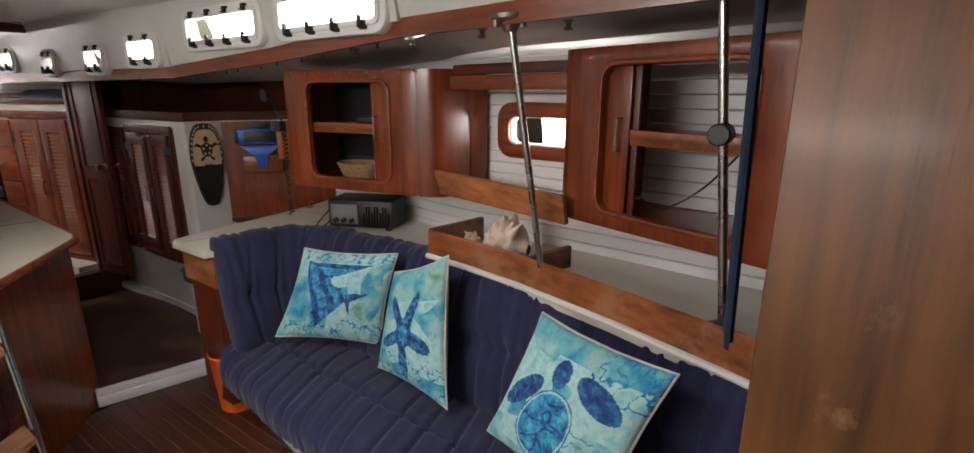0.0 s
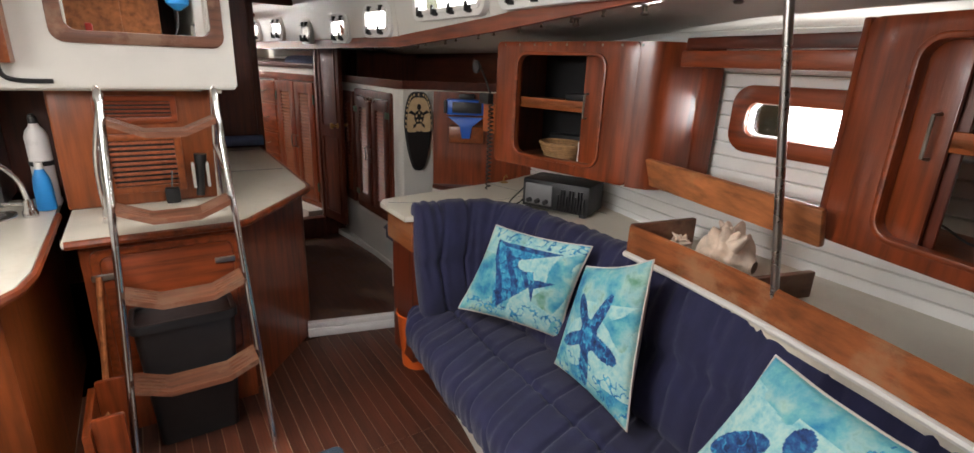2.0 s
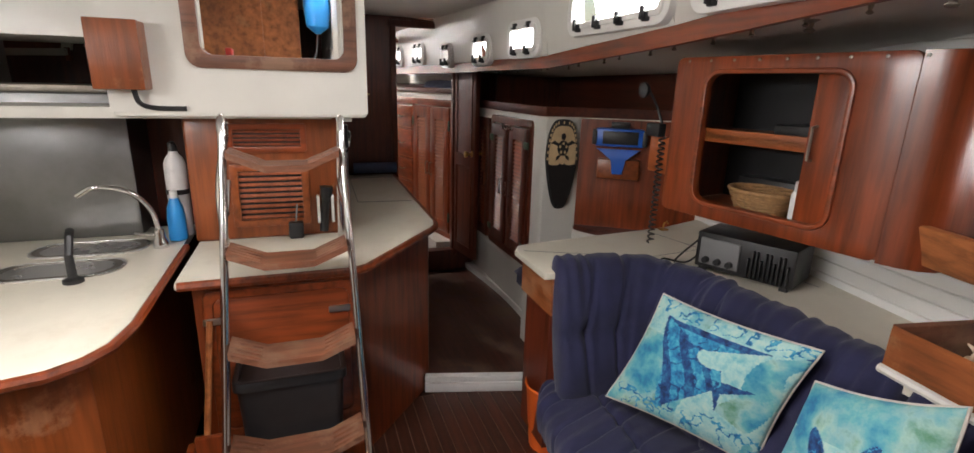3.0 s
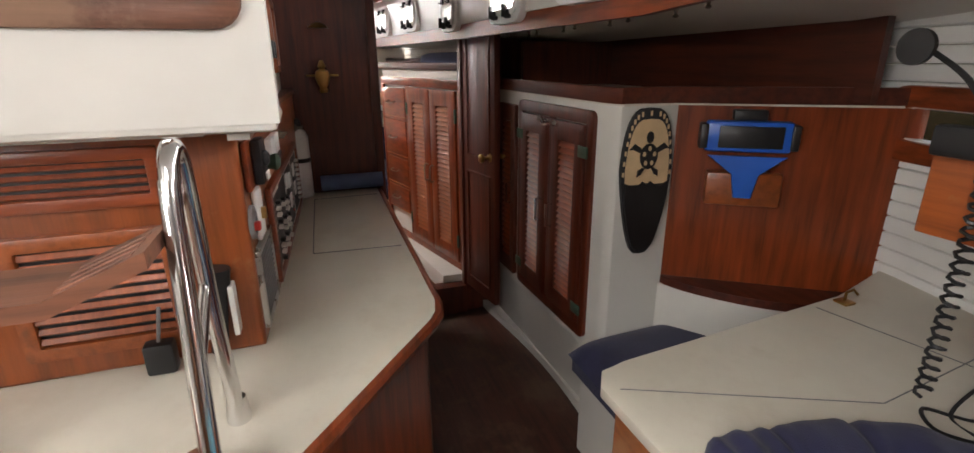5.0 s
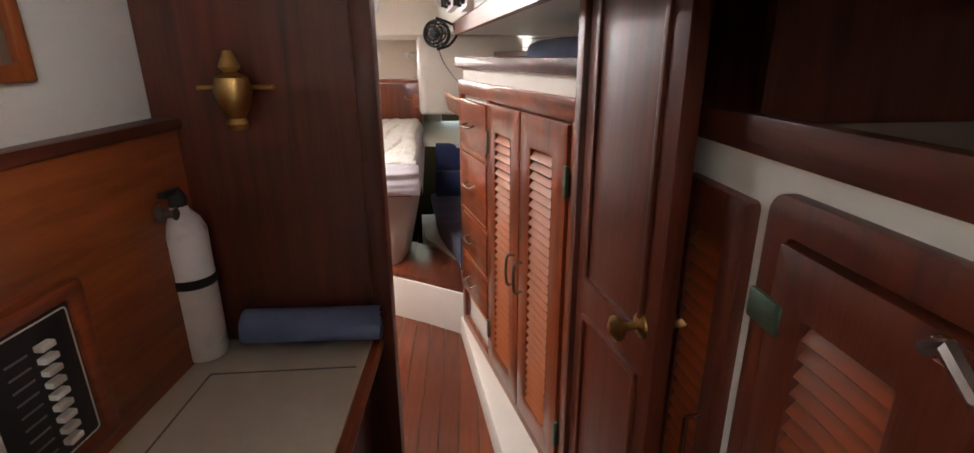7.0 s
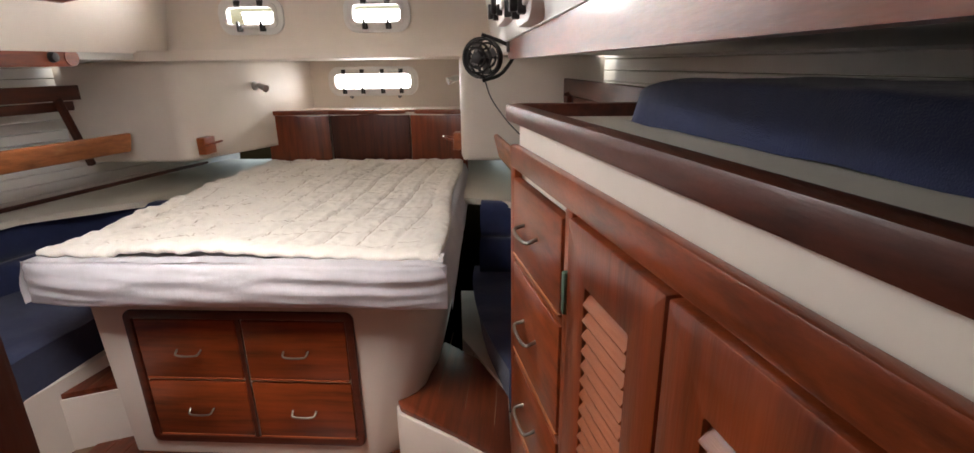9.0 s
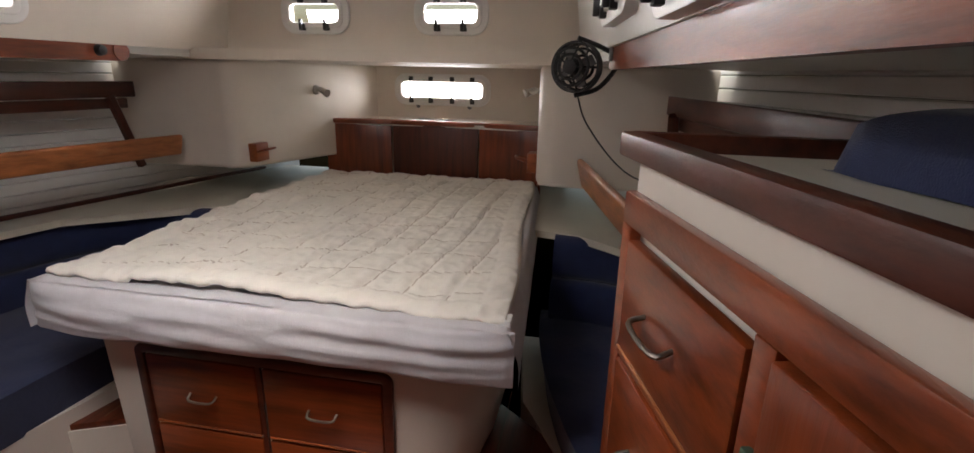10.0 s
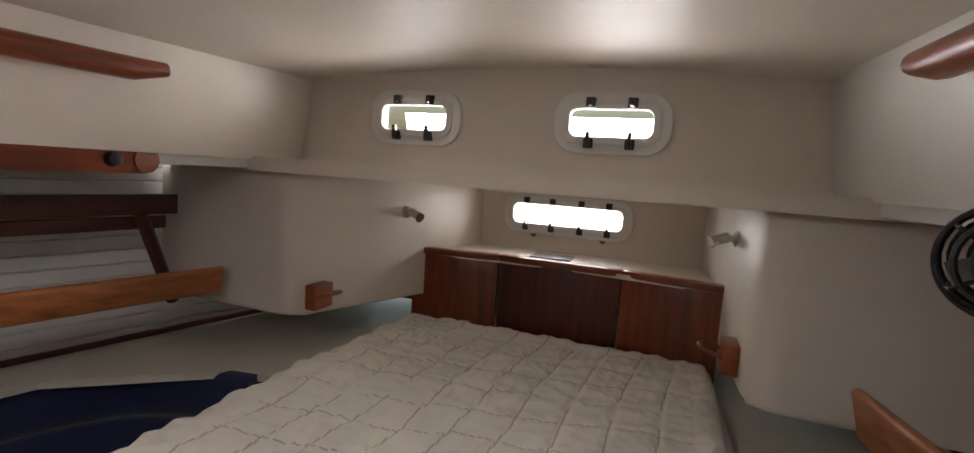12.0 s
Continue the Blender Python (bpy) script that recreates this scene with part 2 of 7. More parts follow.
def finish(me, bm, material, angle=38):
    bmesh.ops.recalc_face_normals(bm, faces=bm.faces[:])
    bm.to_mesh(me)
    bm.free()
    for mm in material if isinstance(material, (list, tuple)) else (material,):
        me.materials.append(mm)
    me.polygons.foreach_set("use_smooth", [True] * len(me.polygons))
    me.set_sharp_from_angle(angle=radians(angle))
    return me


def part(name, bm, material, parent, label="", kind="", angle=38):
    """Links a bmesh in world coordinates as one mesh object under a thing or under a part."""
    ob = new(name, finish(bpy.data.meshes.new(name), bm, material, angle))
    if parent is not None:
        ob.parent = parent
        ob.matrix_parent_inverse = WM.get(parent, Matrix()).inverted()
    return tagged(ob, label, kind=kind)


def built(name, bm, material, label, category, kind="structure", angle=38):
    return tagged(part(name, bm, material, None, angle=angle), label, category, kind=kind)


def solid(bm, vs, faces):
    v = [bm.verts.new(p) for p in vs]
    return [bm.faces.new([v[i] for i in f]) for f in faces]


def box(bm, x0, x1, y0, y1, z0, z1, bev=0.0, m=None, seg=2):
    vs = [Vector((x, y, z)) for x in (x0, x1) for y in (y0, y1) for z in (z0, z1)]
    if m is not None:
        vs = [m @ v for v in vs]
    fs = solid(bm, vs, [(0, 1, 3, 2), (4, 6, 7, 5), (0, 4, 5, 1), (2, 3, 7, 6), (0, 2, 6, 4), (1, 5, 7, 3)])
    if bev:
        es = list({e for f in fs for e in f.edges})
        bmesh.ops.bevel(bm, geom=es, offset=bev, segments=seg, profile=0.5, affect="EDGES")
    return bm


def slab(bm, pts, z0, z1, bev=0.0, m=None, seg=2, bot=None):
    """A polygon in plan, raised from z0 to z1 (bot: another outline of as many points for its underside)."""
    f = (lambda p: m @ Vector(p)) if m is not None else Vector
    lo = [bm.verts.new(f((x, y, z0))) for x, y in (bot or pts)]
    hi = [bm.verts.new(f((x, y, z1))) for x, y in pts]
    n = len(pts)
    fs = [bm.faces.new(lo[::-1]), bm.faces.new(hi)]
    fs += [bm.faces.new((lo[i], lo[(i + 1) % n], hi[(i + 1) % n], hi[i])) for i in range(n)]
    if bev:
        es = list(fs[1].edges) + list(fs[0].edges)
        bmesh.ops.bevel(bm, geom=es, offset=bev, segments=seg, profile=0.5, affect="EDGES")
    return bm


def rr(w, h, r, n=6, cx=0.0, cy=0.0):
    out = []
    for k, (sx, sy) in enumerate(((1, 1), (-1, 1), (-1, -1), (1, -1))):
        for i in range(n):
            a = math.pi / 2 * (k + i / (n - 1))
            out.append((cx + sx * (w / 2 - r) + r * math.cos(a), cy + sy * (h / 2 - r) + r * math.sin(a)))
    return out


def ring(bm, outer, inner, w0, w1, m, bev=0.0):
    """A plate with a hole, between two outlines of as many points, from depth w0 to w1."""
    n = len(outer)
    vs = [[bm.verts.new(m @ Vector((u, v, w))) for u, v in loop] for w in (w0, w1) for loop in (outer, inner)]
    o0, i0, o1, i1 = vs
    edge = []
    for k in range(n):
        j = (k + 1) % n
        bm.faces.new((o0[k], i0[k], i0[j], o0[j]))
        bm.faces.new((o1[k], o1[j], i1[j], i1[k]))
        a = bm.faces.new((o0[k], o0[j], o1[j], o1[k]))
        b = bm.faces.new((i0[k], i1[k], i1[j], i0[j]))
        edge += [e for f in (a, b) for e in f.edges if {v for v in e.verts} <= set(o1) | set(i1)]
    if bev:
        bmesh.ops.bevel(bm, geom=list(set(edge)), offset=bev, segments=2, profile=0.5, affect="EDGES")
    return bm


def plate(bm, pts, w0, w1, m, bev=0.0):
    return slab(bm, pts, w0, w1, bev, m)


def face_at(p, u, v=(0, 0, 1)):
    """A frame on a face: u along it, v up it, w out of it."""
    u, v = Vector(u).normalized(), Vector(v).normalized()
    w = u.cross(v).normalized()
    v = w.cross(u)
    m = Matrix((u, v, w)).transposed().to_4x4()
    m.translation = Vector(p)
    return m


def tube(bm, pts, r, n=10, close=False, taper=None):
    """A round bar along a line of points."""
    pts = [Vector(p) for p in pts]
    rings, up = [], None
    for i, p in enumerate(pts):
        a = pts[max(i - 1, 0)] if not close else pts[i - 1]
        b = pts[min(i + 1, len(pts) - 1)] if not close else pts[(i + 1) % len(pts)]
        d = (b - a).normalized()
        if up is None:
            up = d.orthogonal().normalized()
        up = (up - d * up.dot(d)).normalized()
        s = d.cross(up)
        rad = taper[i] if taper else r
        rings.append([bm.verts.new(p + rad * (math.cos(2 * math.pi * k / n) * up + math.sin(2 * math.pi * k / n) * s)) for k in range(n)])
    m = len(rings)
    for i in range(m if close else m - 1):
        for k in range(n):
            bm.faces.new((rings[i][k], rings[i][(k + 1) % n], rings[(i + 1) % m][(k + 1) % n], rings[(i + 1) % m][k]))
    if not close:
        bm.faces.new(rings[0][::-1])
        bm.faces.new(rings[-1])
    return bm


def lathe(bm, prof, m, n=20):
    """A turned shape: rows of radius and height about the frame's w axis."""
    rings = [[bm.verts.new(m @ Vector((max(r, 1e-4) * math.cos(2 * math.pi * k / n), max(r, 1e-4) * math.sin(2 * math.pi * k / n), h))) for k in range(n)] for r, h in prof]
    for a, b in zip(rings, rings[1:]):
        for k in range(n):
            bm.faces.new((a[k], a[(k + 1) % n], b[(k + 1) % n], b[k]))
    bm.faces.new(rings[0][::-1])
    bm.faces.new(rings[-1])
    return bm


def smooth_line(pts, n=6):
    """A rounded line through the points (Catmull-Rom)."""
    p = [Vector(q) for q in pts]
    p = [2 * p[0] - p[1]] + p + [2 * p[-1] - p[-2]]
    out = []
    for i in range(1, len(p) - 2):
        for k in range(n):
            t = k / n
            a, b, c, d = p[i - 1 : i + 3]
            out.append(0.5 * (2 * b + (c - a) * t + (2 * a - 5 * b + 4 * c - d) * t * t + (3 * b - a - 3 * c + d) * t**3))
    return out + [p[-2]]


def grid(bm, fn, nu, nv):
    vs = [[bm.verts.new(fn(i / nu, j / nv)) for j in range(nv + 1)] for i in range(nu + 1)]
    return [[bm.faces.new((vs[i][j], vs[i + 1][j], vs[i + 1][j + 1], vs[i][j + 1])) for j in range(nv)] for i in range(nu)]


def B():
    return bmesh.new()


def wall(bm, p0, p1, z0, z1, thick, holes=(), lean0=0.0, lean1=0.0):
    """An upright wall from p0 to p1 in plan, its thickness to the right of the way, with square holes (s0, s1, z0, z1).
    lean0, lean1: how far its foot and its head are pushed to the right."""
    p0, p1 = Vector(p0), Vector(p1)
    d = (p1 - p0).normalized()
    out = Vector((d.y, -d.x))
    length = (p1 - p0).length
    us = sorted({0.0, length, *(h[0] for h in holes), *(h[1] for h in holes)})
    zs = sorted({z0, z1, *(h[2] for h in holes), *(h[3] for h in holes)})
    cache = {}

    def at(u, z, w):
        k = (round(u, 5), round(z, 5), w)
        if k not in cache:
            q = p0 + d * u + out * (w * thick + lean0 + (lean1 - lean0) * (z - z0) / (z1 - z0))
            cache[k] = bm.verts.new((q.x, q.y, z))
        return cache[k]

    full = {(i, j): not any(h[0] <= us[i] and us[i + 1] <= h[1] and h[2] <= zs[j] and zs[j + 1] <= h[3] for h in holes) for i in range(len(us) - 1) for j in range(len(zs) - 1)}
    for (i, j), on in full.items():
        if not on:
            continue
        a, b, c, e = us[i], us[i + 1], zs[j], zs[j + 1]
        bm.faces.new([at(a, c, 0), at(b, c, 0), at(b, e, 0), at(a, e, 0)])
        bm.faces.new([at(a, c, 1), at(a, e, 1), at(b, e, 1), at(b, c, 1)])
        for (k, l), (q, r) in (((i - 1, j), ((a, c), (a, e))), ((i + 1, j), ((b, c), (b, e))), ((i, j - 1), ((a, c), (b, c))), ((i, j + 1), ((a, e), (b, e)))):
            if not full.get((k, l), False):
                bm.faces.new([at(*q, 0), at(*r, 0), at(*r, 1), at(*q, 1)])
    return bm


# ---- the setting ----
def window(name, m, w, h, r, dogs, label, rim=0.035, depth=0.03, mat=None, dog_side=-1, lid=True):
    """A portlight on the frame m: rounded rim, pane and clamping dogs along one side."""
    o = m @ Vector((0, -h / 2, 0))
    e = thing(name, label, "window", o)
    tagged(e, kind="structure")
    part("window_frame", ring(B(), rr(w + 2 * rim, h + 2 * rim, r + rim), rr(w, h, r), -depth, 0.014, m, 0.004), mat or WHITEP, e)
    if lid:
        part("inner_rim", ring(B(), rr(w + 0.012, h + 0.012, r), rr(w - 0.03, h - 0.03, max(r - 0.012, 0.006)), 0.0, 0.022, m, 0.003), mat or WHITEP, e)
    g = part("pane", plate(B(), rr(w, h, r), -0.008, -0.004, m), GLASS, e)
    g.visible_shadow = False
    for u, s in dogs:
        q = m @ Matrix.Translation((u, s * (h / 2 + 0.004), 0.012))
        bm = B()
        box(bm, -0.014, 0.014, -0.016, 0.014, 0.0, 0.018, 0.003, q)
        box(bm, -0.006, 0.006, -0.012, 0.012 - s * 0.02, 0.018, 0.034, 0.003, q)
        part("dog", bm, BLACK, e)
    return e


# saloon sole: planks with pale seams
bm = B()
slab(bm, [(1.6, -1.3), (1.6, 1.35), (-2.95, 1.35), (-2.95, -1.3)], -0.10, -0.006)
floor = built("floor", bm, SEAM, "dark worn teak and holly cabin sole", "floor")

# raised passage sole with a white nosing
bm = B()
slab(bm, [(-3.03, 0.6), (-2.855, 1.36), (-3.15, 1.60), (-4.58, 1.60), (-4.58, 0.6)], -0.1, 0.085)
built("floor_passage", bm, SOLE, "dark worn varnished passage sole", "floor")
bm = B()
q = face_at((-2.995, 0.77, 0.0), (0.139, 0.51, 0))
box(bm, 0, 0.57, 0.0, 0.055, -0.005, 0.03, 0.006, q)
box(bm, 0, 0.57, 0.055, 0.088, -0.02, 0.022, 0.004, q)
built("trim_step", bm, [OFFW], "scuffed white painted step nosing", "trim")

# aft cabin sole
bm = B()
slab(bm, [(-4.575, -1.2), (-4.575, 1.5), (-6.6, 1.5), (-6.6, -1.2)], 0.05, 0.194)
built("floor_aft", bm, SEAM, "varnished aft cabin sole", "floor")

# hull sides, planked
HULL_LINE = [(1.7, 1.75), (0.5, 1.92), (-0.7, 1.99), (-1.5, 2.03), (-2.3, 2.16), (-2.8, 2.28), (-3.6, 2.36)]
HULL_AFT = [(-4.54, 2.06), (-4.6, 2.05), (-5.6, 1.86), (-6.6, 1.66), (-7.6, 1.42), (-8.2, 1.25)]
PORTS = ((-1.03, 1.425, 0.46, 0.13), (-2.72, 1.36, 0.36, 0.11))


def hull_at(line, x):
    for (a, b), (c, d) in zip(line, line[1:]):
        if c <= x <= a:
            return b + (d - b) * (a - x) / (a - c)
    return line[-1][1]


def hull_side(name, line, mirror, z0, z1, holes, label):
    """Horizontal planks lapped along the hull, one mesh of planks on a skin."""
    e = thing(name, label, "wall", (line[0][0], line[0][1] if not mirror else 0.2 - line[0][1], z0))
    tagged(e, kind="structure")
    f = (lambda y: 0.2 - y) if mirror else (lambda y: y)
    n = round((z1 - z0) / 0.052)
    for k in range(n):
        a, b = z0 + (z1 - z0) * k / n, z0 + (z1 - z0) * (k + 1) / n
        xs = [p[0] for p in line]
        cuts = [(x - w / 2, x + w / 2) for x, z, w, h in holes if a < z + h / 2 and b > z - h / 2]
        runs, start = [], xs[0]
        for c0, c1 in sorted(cuts, reverse=True):
            runs.append((start, c1))
            start = c0
        runs.append((start, xs[-1]))
        for s, t in runs:
            stops = [s] + [x for x in xs if t < x < s] + [t]
            bm = B()
            prof = [(0.0, a + 0.002), (-0.006, a + 0.006), (-0.006, b - 0.004), (0.0, b), (0.02, b), (0.02, a + 0.002)]
            loops = [[bm.verts.new((x, f(hull_at(line, x) + w), z)) for w, z in prof] for x in stops]
            for l0, l1 in zip(loops, loops[1:]):
                for i in range(6):
                    j = (i + 1) % 6
                    bm.faces.new((l0[i], l0[j], l1[j], l1[i]))
            bm.faces.new(loops[0])
            bm.faces.new(loops[-1][::-1])
            part("plank", bm, HULL, e)
    return e


hull_side("wall_starboard", HULL_LINE, False, 0.60, 1.74, PORTS, "white painted horizontal hull planking")
hull_side("wall_aft_starboard", HULL_AFT, False, 0.86, 1.70, (), "white painted horizontal hull planking")
hull_side("wall_aft_port", HULL_AFT[1:], True, 0.86, 1.70, (), "white painted horizontal hull planking")

# side deck underside, beam and coach roof side
DECK = [(1.7, 1.20, 1.80), (0.5, 1.28, 1.80), (-0.3, 1.33, 1.795), (-1.3, 1.38, 1.775), (-2.1, 1.40, 1.715), (-3.0, 1.39, 1.66), (-4.5, 1.24, 1.645), (-6.42, 1.05, 1.65), (-6.62, 1.03, 1.65), (-7.0, 0.98, 1.65)]


def deck_z(x):
    for (a, _, b), (c, _, d) in zip(DECK, DECK[1:]):
        if c <= x <= a:
            return b + (d - b) * (a - x) / (a - c)
    return DECK[-1][2]


def strip(name, rows, material, label, category):
    """A band along the boat, from rows of cross sections of as many points."""
    bm = B()
    loops = [[bm.verts.new(p) for p in row] for row in rows]
    n = len(rows[0])
    for l0, l1 in zip(loops, loops[1:]):
        for i in range(n):
            j = (i + 1) % n
            bm.faces.new((l0[i], l0[j], l1[j], l1[i]))
    bm.faces.new(loops[0])
    bm.faces.new(loops[-1][::-1])
    return built(name, bm, material, label, category)


def sided(rows, flip):
    return [[(x, 0.2 - y, z) if flip else (x, y, z) for x, y, z in row] for row in rows]


for flip in (False, True):
    s = "port" if flip else "starboard"
    use = [d for d in DECK if not flip or d[0] < -4.4 or d[0] > -2.0]
    use = DECK if not flip else [d for d in DECK if d[0] <= -4.5]
    strip("ceiling_sidedeck_" + s, sided([[(x, y + 0.01, z + 0.03), (x, 2.6, z - 0.02), (x, 2.6, z + 0.02), (x, y + 0.01, z + 0.07)] for x, y, z in use], flip), LINER, "off-white lining under the side deck", "ceiling")
    ends = [d for d in use if d[0] >= (-6.65 if flip else -6.45)]
    strip("trim_beam_" + s, sided([[(x, y, z), (x, y + 0.025, z), (x, y + 0.025, z + 0.075), (x, y - 0.004, z + 0.075)] for x, y, z in ends], flip), MAHOG_X, "varnished mahogany deck edge beam", "trim")

# coach roof side with its windows, in straight lengths
WIN = {1: ((-1.665, 1.885, 0.60, 0.125), (-2.42, 1.875, 0.60, 0.125)), 2: ((-3.21, 1.805, 0.28, 0.12), (-3.74, 1.775, 0.22, 0.115), (-4.33, 1.765, 0.16, 0.10)), 3: ((-4.95, 1.80, 0.24, 0.11), (-5.55, 1.80, 0.24, 0.11), (-6.08, 1.86, 0.34, 0.15))}
COACH = [(1.7, 1.195), (-0.3, 1.325), (-1.3, 1.375), (-2.1, 1.395), (-3.0, 1.385), (-4.5, 1.235), (-7.2, 0.955)]
CEIL = 2.02


def coach(line, wins, flip, mat):
    s = "port" if flip else "starboard"
    g = (lambda y: 0.2 - y) if flip else (lambda y: y)
    for k, ((x0, y0), (x1, y1)) in enumerate(zip(line, line[1:])):
        a, b = Vector((x0, g(y0))), Vector((x1, g(y1)))
        if flip:
            a, b = b, a
        d = (b - a).normalized()
        z0 = min(deck_z(x0), deck_z(x1)) + 0.03
        holes, here = [], [w for w in wins if x1 < w[0] < x0]
        for x, z, w, h in here:
            u = (x - a.x) / d.x
            holes.append((u - w / 2, u + w / 2, z - h / 2, z + h / 2))
        # thickness goes outboard
        bm = wall(B(), b, a, z0, CEIL + 0.02, -0.05, [((a - b).length - h1, (a - b).length - h0, z2, z3) for h0, h1, z2, z3 in holes], 0.0, 0.05)
        for v in bm.verts:
            if abs(v.co.z - z0) < 1e-4:
                v.co.z = deck_z(v.co.x) + 0.06
        built(f"wall_coach_{s}", bm, mat, "smooth white moulded coach roof side", "wall")
        for x, z, w, h in here:
            u = (x - a.x) / d.x
            p = a + d * u
            nrm = Vector((d.y, -d.x)) if not flip else Vector((d.y, -d.x))
            lean = 0.05 * (z - z0) / (CEIL + 0.02 - z0)
            inb = Vector((0, -1)) if not flip else Vector((0, 1))
            p = p + inb * lean
            m = face_at((p.x, p.y, z), (d.x, d.y, 0), (0, 0, 1)) if flip else face_at((p.x, p.y, z), (-d.x, -d.y, 0), (0, 0, 1))
            if m.col[2].xy.dot(inb) < 0:
                m = m @ Matrix.Rotation(math.pi, 4, "Y")
            nd = max(2, round(w / 0.17))
            window("window_coach", m, w, h, 0.03, [((i + 0.5) / nd * w - w / 2, sd) for i in range(nd) for sd in (-1, 1)], "white framed opening portlight with black dogs")


coach(COACH, [w for k in WIN for w in WIN[k]], False, GRP)
coach(COACH[5:], WIN[3], True, GRP_AFT)

# saloon and passage ceiling
# Both hatches are unseen: overhead light implies the first, the second is added.
HATCHES = ((-1.3, 0.0, 0.56), (1.0, 0.1, 0.46))
bm = wall(B(), (0, 0), (6.2, 0), -1.7, 1.45, 0.05, [(1.7 - x - s / 2, 1.7 - x + s / 2, y - s / 2, y + s / 2) for x, y, s in HATCHES])
for v in bm.verts:
    v.co = Vector((1.7 - v.co.x, v.co.z, CEIL - v.co.y))
for x, y, s in HATCHES:
    m = face_at((x, y, CEIL), (1, 0, 0), (0, -1, 0))
    e = thing("window_hatch", "white framed deck hatch overhead", "hatch", (x, y, CEIL))
    tagged(e, kind="structure")
    part("hatch_frame", ring(B(), rr(s + 0.08, s + 0.08, 0.03), rr(s - 0.004, s - 0.004, 0.02), -0.03, 0.012, m, 0.003), WHITEP, e)
built("ceiling_saloon", bm, LINER, "white moulded saloon headliner", "ceiling")

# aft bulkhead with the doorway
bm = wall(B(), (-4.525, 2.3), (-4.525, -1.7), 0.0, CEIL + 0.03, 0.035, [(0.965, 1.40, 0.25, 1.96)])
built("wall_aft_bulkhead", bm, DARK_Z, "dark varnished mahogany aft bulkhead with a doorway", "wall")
bm = B()
for y0, y1 in ((0.863, 0.908), (1.333, 1.38)):
    box(bm, -4.568, -4.512, y0, y1, 0.2, 1.98, 0.006)
box(bm, -4.568, -4.512, 0.848, 1.38, 1.955, 2.0, 0.006)
box(bm, -4.59, -4.50, 0.885, 1.345, 0.08, 0.262, 0.006)
built("trim_doorway", bm, DARK_Z, "dark worn varnished door frame and sill", "trim")

# cockpit moulding over the engine space, with the companionway
bm = wall(B(), (-2.82, -0.39), (-2.82, 0.50), 1.445, CEIL, -0.06, [(0.31, 0.80, 1.65, CEIL)])
box(bm, -3.5, -2.882, -0.39, -0.33, 1.445, CEIL)
box(bm, -3.5, -2.95, -1.35, -0.392, 1.70, CEIL)
built("wall_cockpit_front", bm, GRP, "white moulded cockpit bulkhead with rounded lower edge", "wall")
bm = B()
box(bm, -3.08, -2.823, -0.385, 0.497, 1.428, 1.46, 0.015)
built("ceiling_bridge_deck", bm, GRP, "white moulded bridge deck underside", "ceiling")
W_Y = 0.44
nav_y = lambda x: 0.392 - 0.06 * (x + 2.953)
bm = wall(B(), (-2.88, W_Y), (-4.57, W_Y), 1.41, CEIL, 0.04, [(0.38, 0.60, 1.5775, 1.7225)], 0.0, 0.0)
for v in bm.verts:
    v.co.y = v.co.y - 0.08 if v.co.y > W_Y + 0.02 else v.co.y
built("wall_cockpit_side", bm, GRP, "white moulded cockpit well side", "wall")
bm = B()
slab(bm, [(-4.57, nav_y(-4.57)), (-4.57, nav_y(-4.57) - 0.08), (-3.0, nav_y(-3.0) - 0.08), (-3.0, nav_y(-3.0))], 0.9, 1.415)
built("wall_nav", bm, PANEL_X, "orange-brown varnished teak instrument panel wall", "wall")
bm = B()
slab(bm, [(-4.567, nav_y(-4.567) + 0.012), (-4.567, nav_y(-4.567) - 0.06), (-3.09, nav_y(-3.09) - 0.06), (-3.09, nav_y(-3.09) + 0.012)], 1.402, 1.424, 0.004)
built("trim_nav", bm, DARK_X, "dark edge strip over the panel", "trim")
bm = B()
box(bm, -3.03, -2.99, -0.21, nav_y(-3.0) + 0.004, 0.9, 1.435, 0.012, None, 3)
built("wall_engine_box", bm, PANEL_Z, "varnished teak panel behind the ladder", "wall")

# behind the camera and to port: plain closing walls
bm = wall(B(), (1.68, 2.0), (1.68, -1.75), -0.1, CEIL, 0.04)
built("wall_forward", bm, BULK_Z, "varnished forward bulkhead", "wall")
bm = wall(B(), (-4.5, -1.35), (1.7, -1.35), -0.1, CEIL, 0.04, [(2.8, 4.2, 1.74, 1.92)])
built("wall_port", bm, GRP, "white port side wall", "wall")

# aft cabin shell
AC = 0.1
A_CEIL = 2.0
bm = B()


def aft_ceiling(u, v):
    x = -4.5 - 2.72 * u
    s = 2 * v - 1
    half = 1.19 - 0.27 * u
    return (x, AC + s * half, A_CEIL + 0.05 * (1 - s * s) - 0.0 * u)


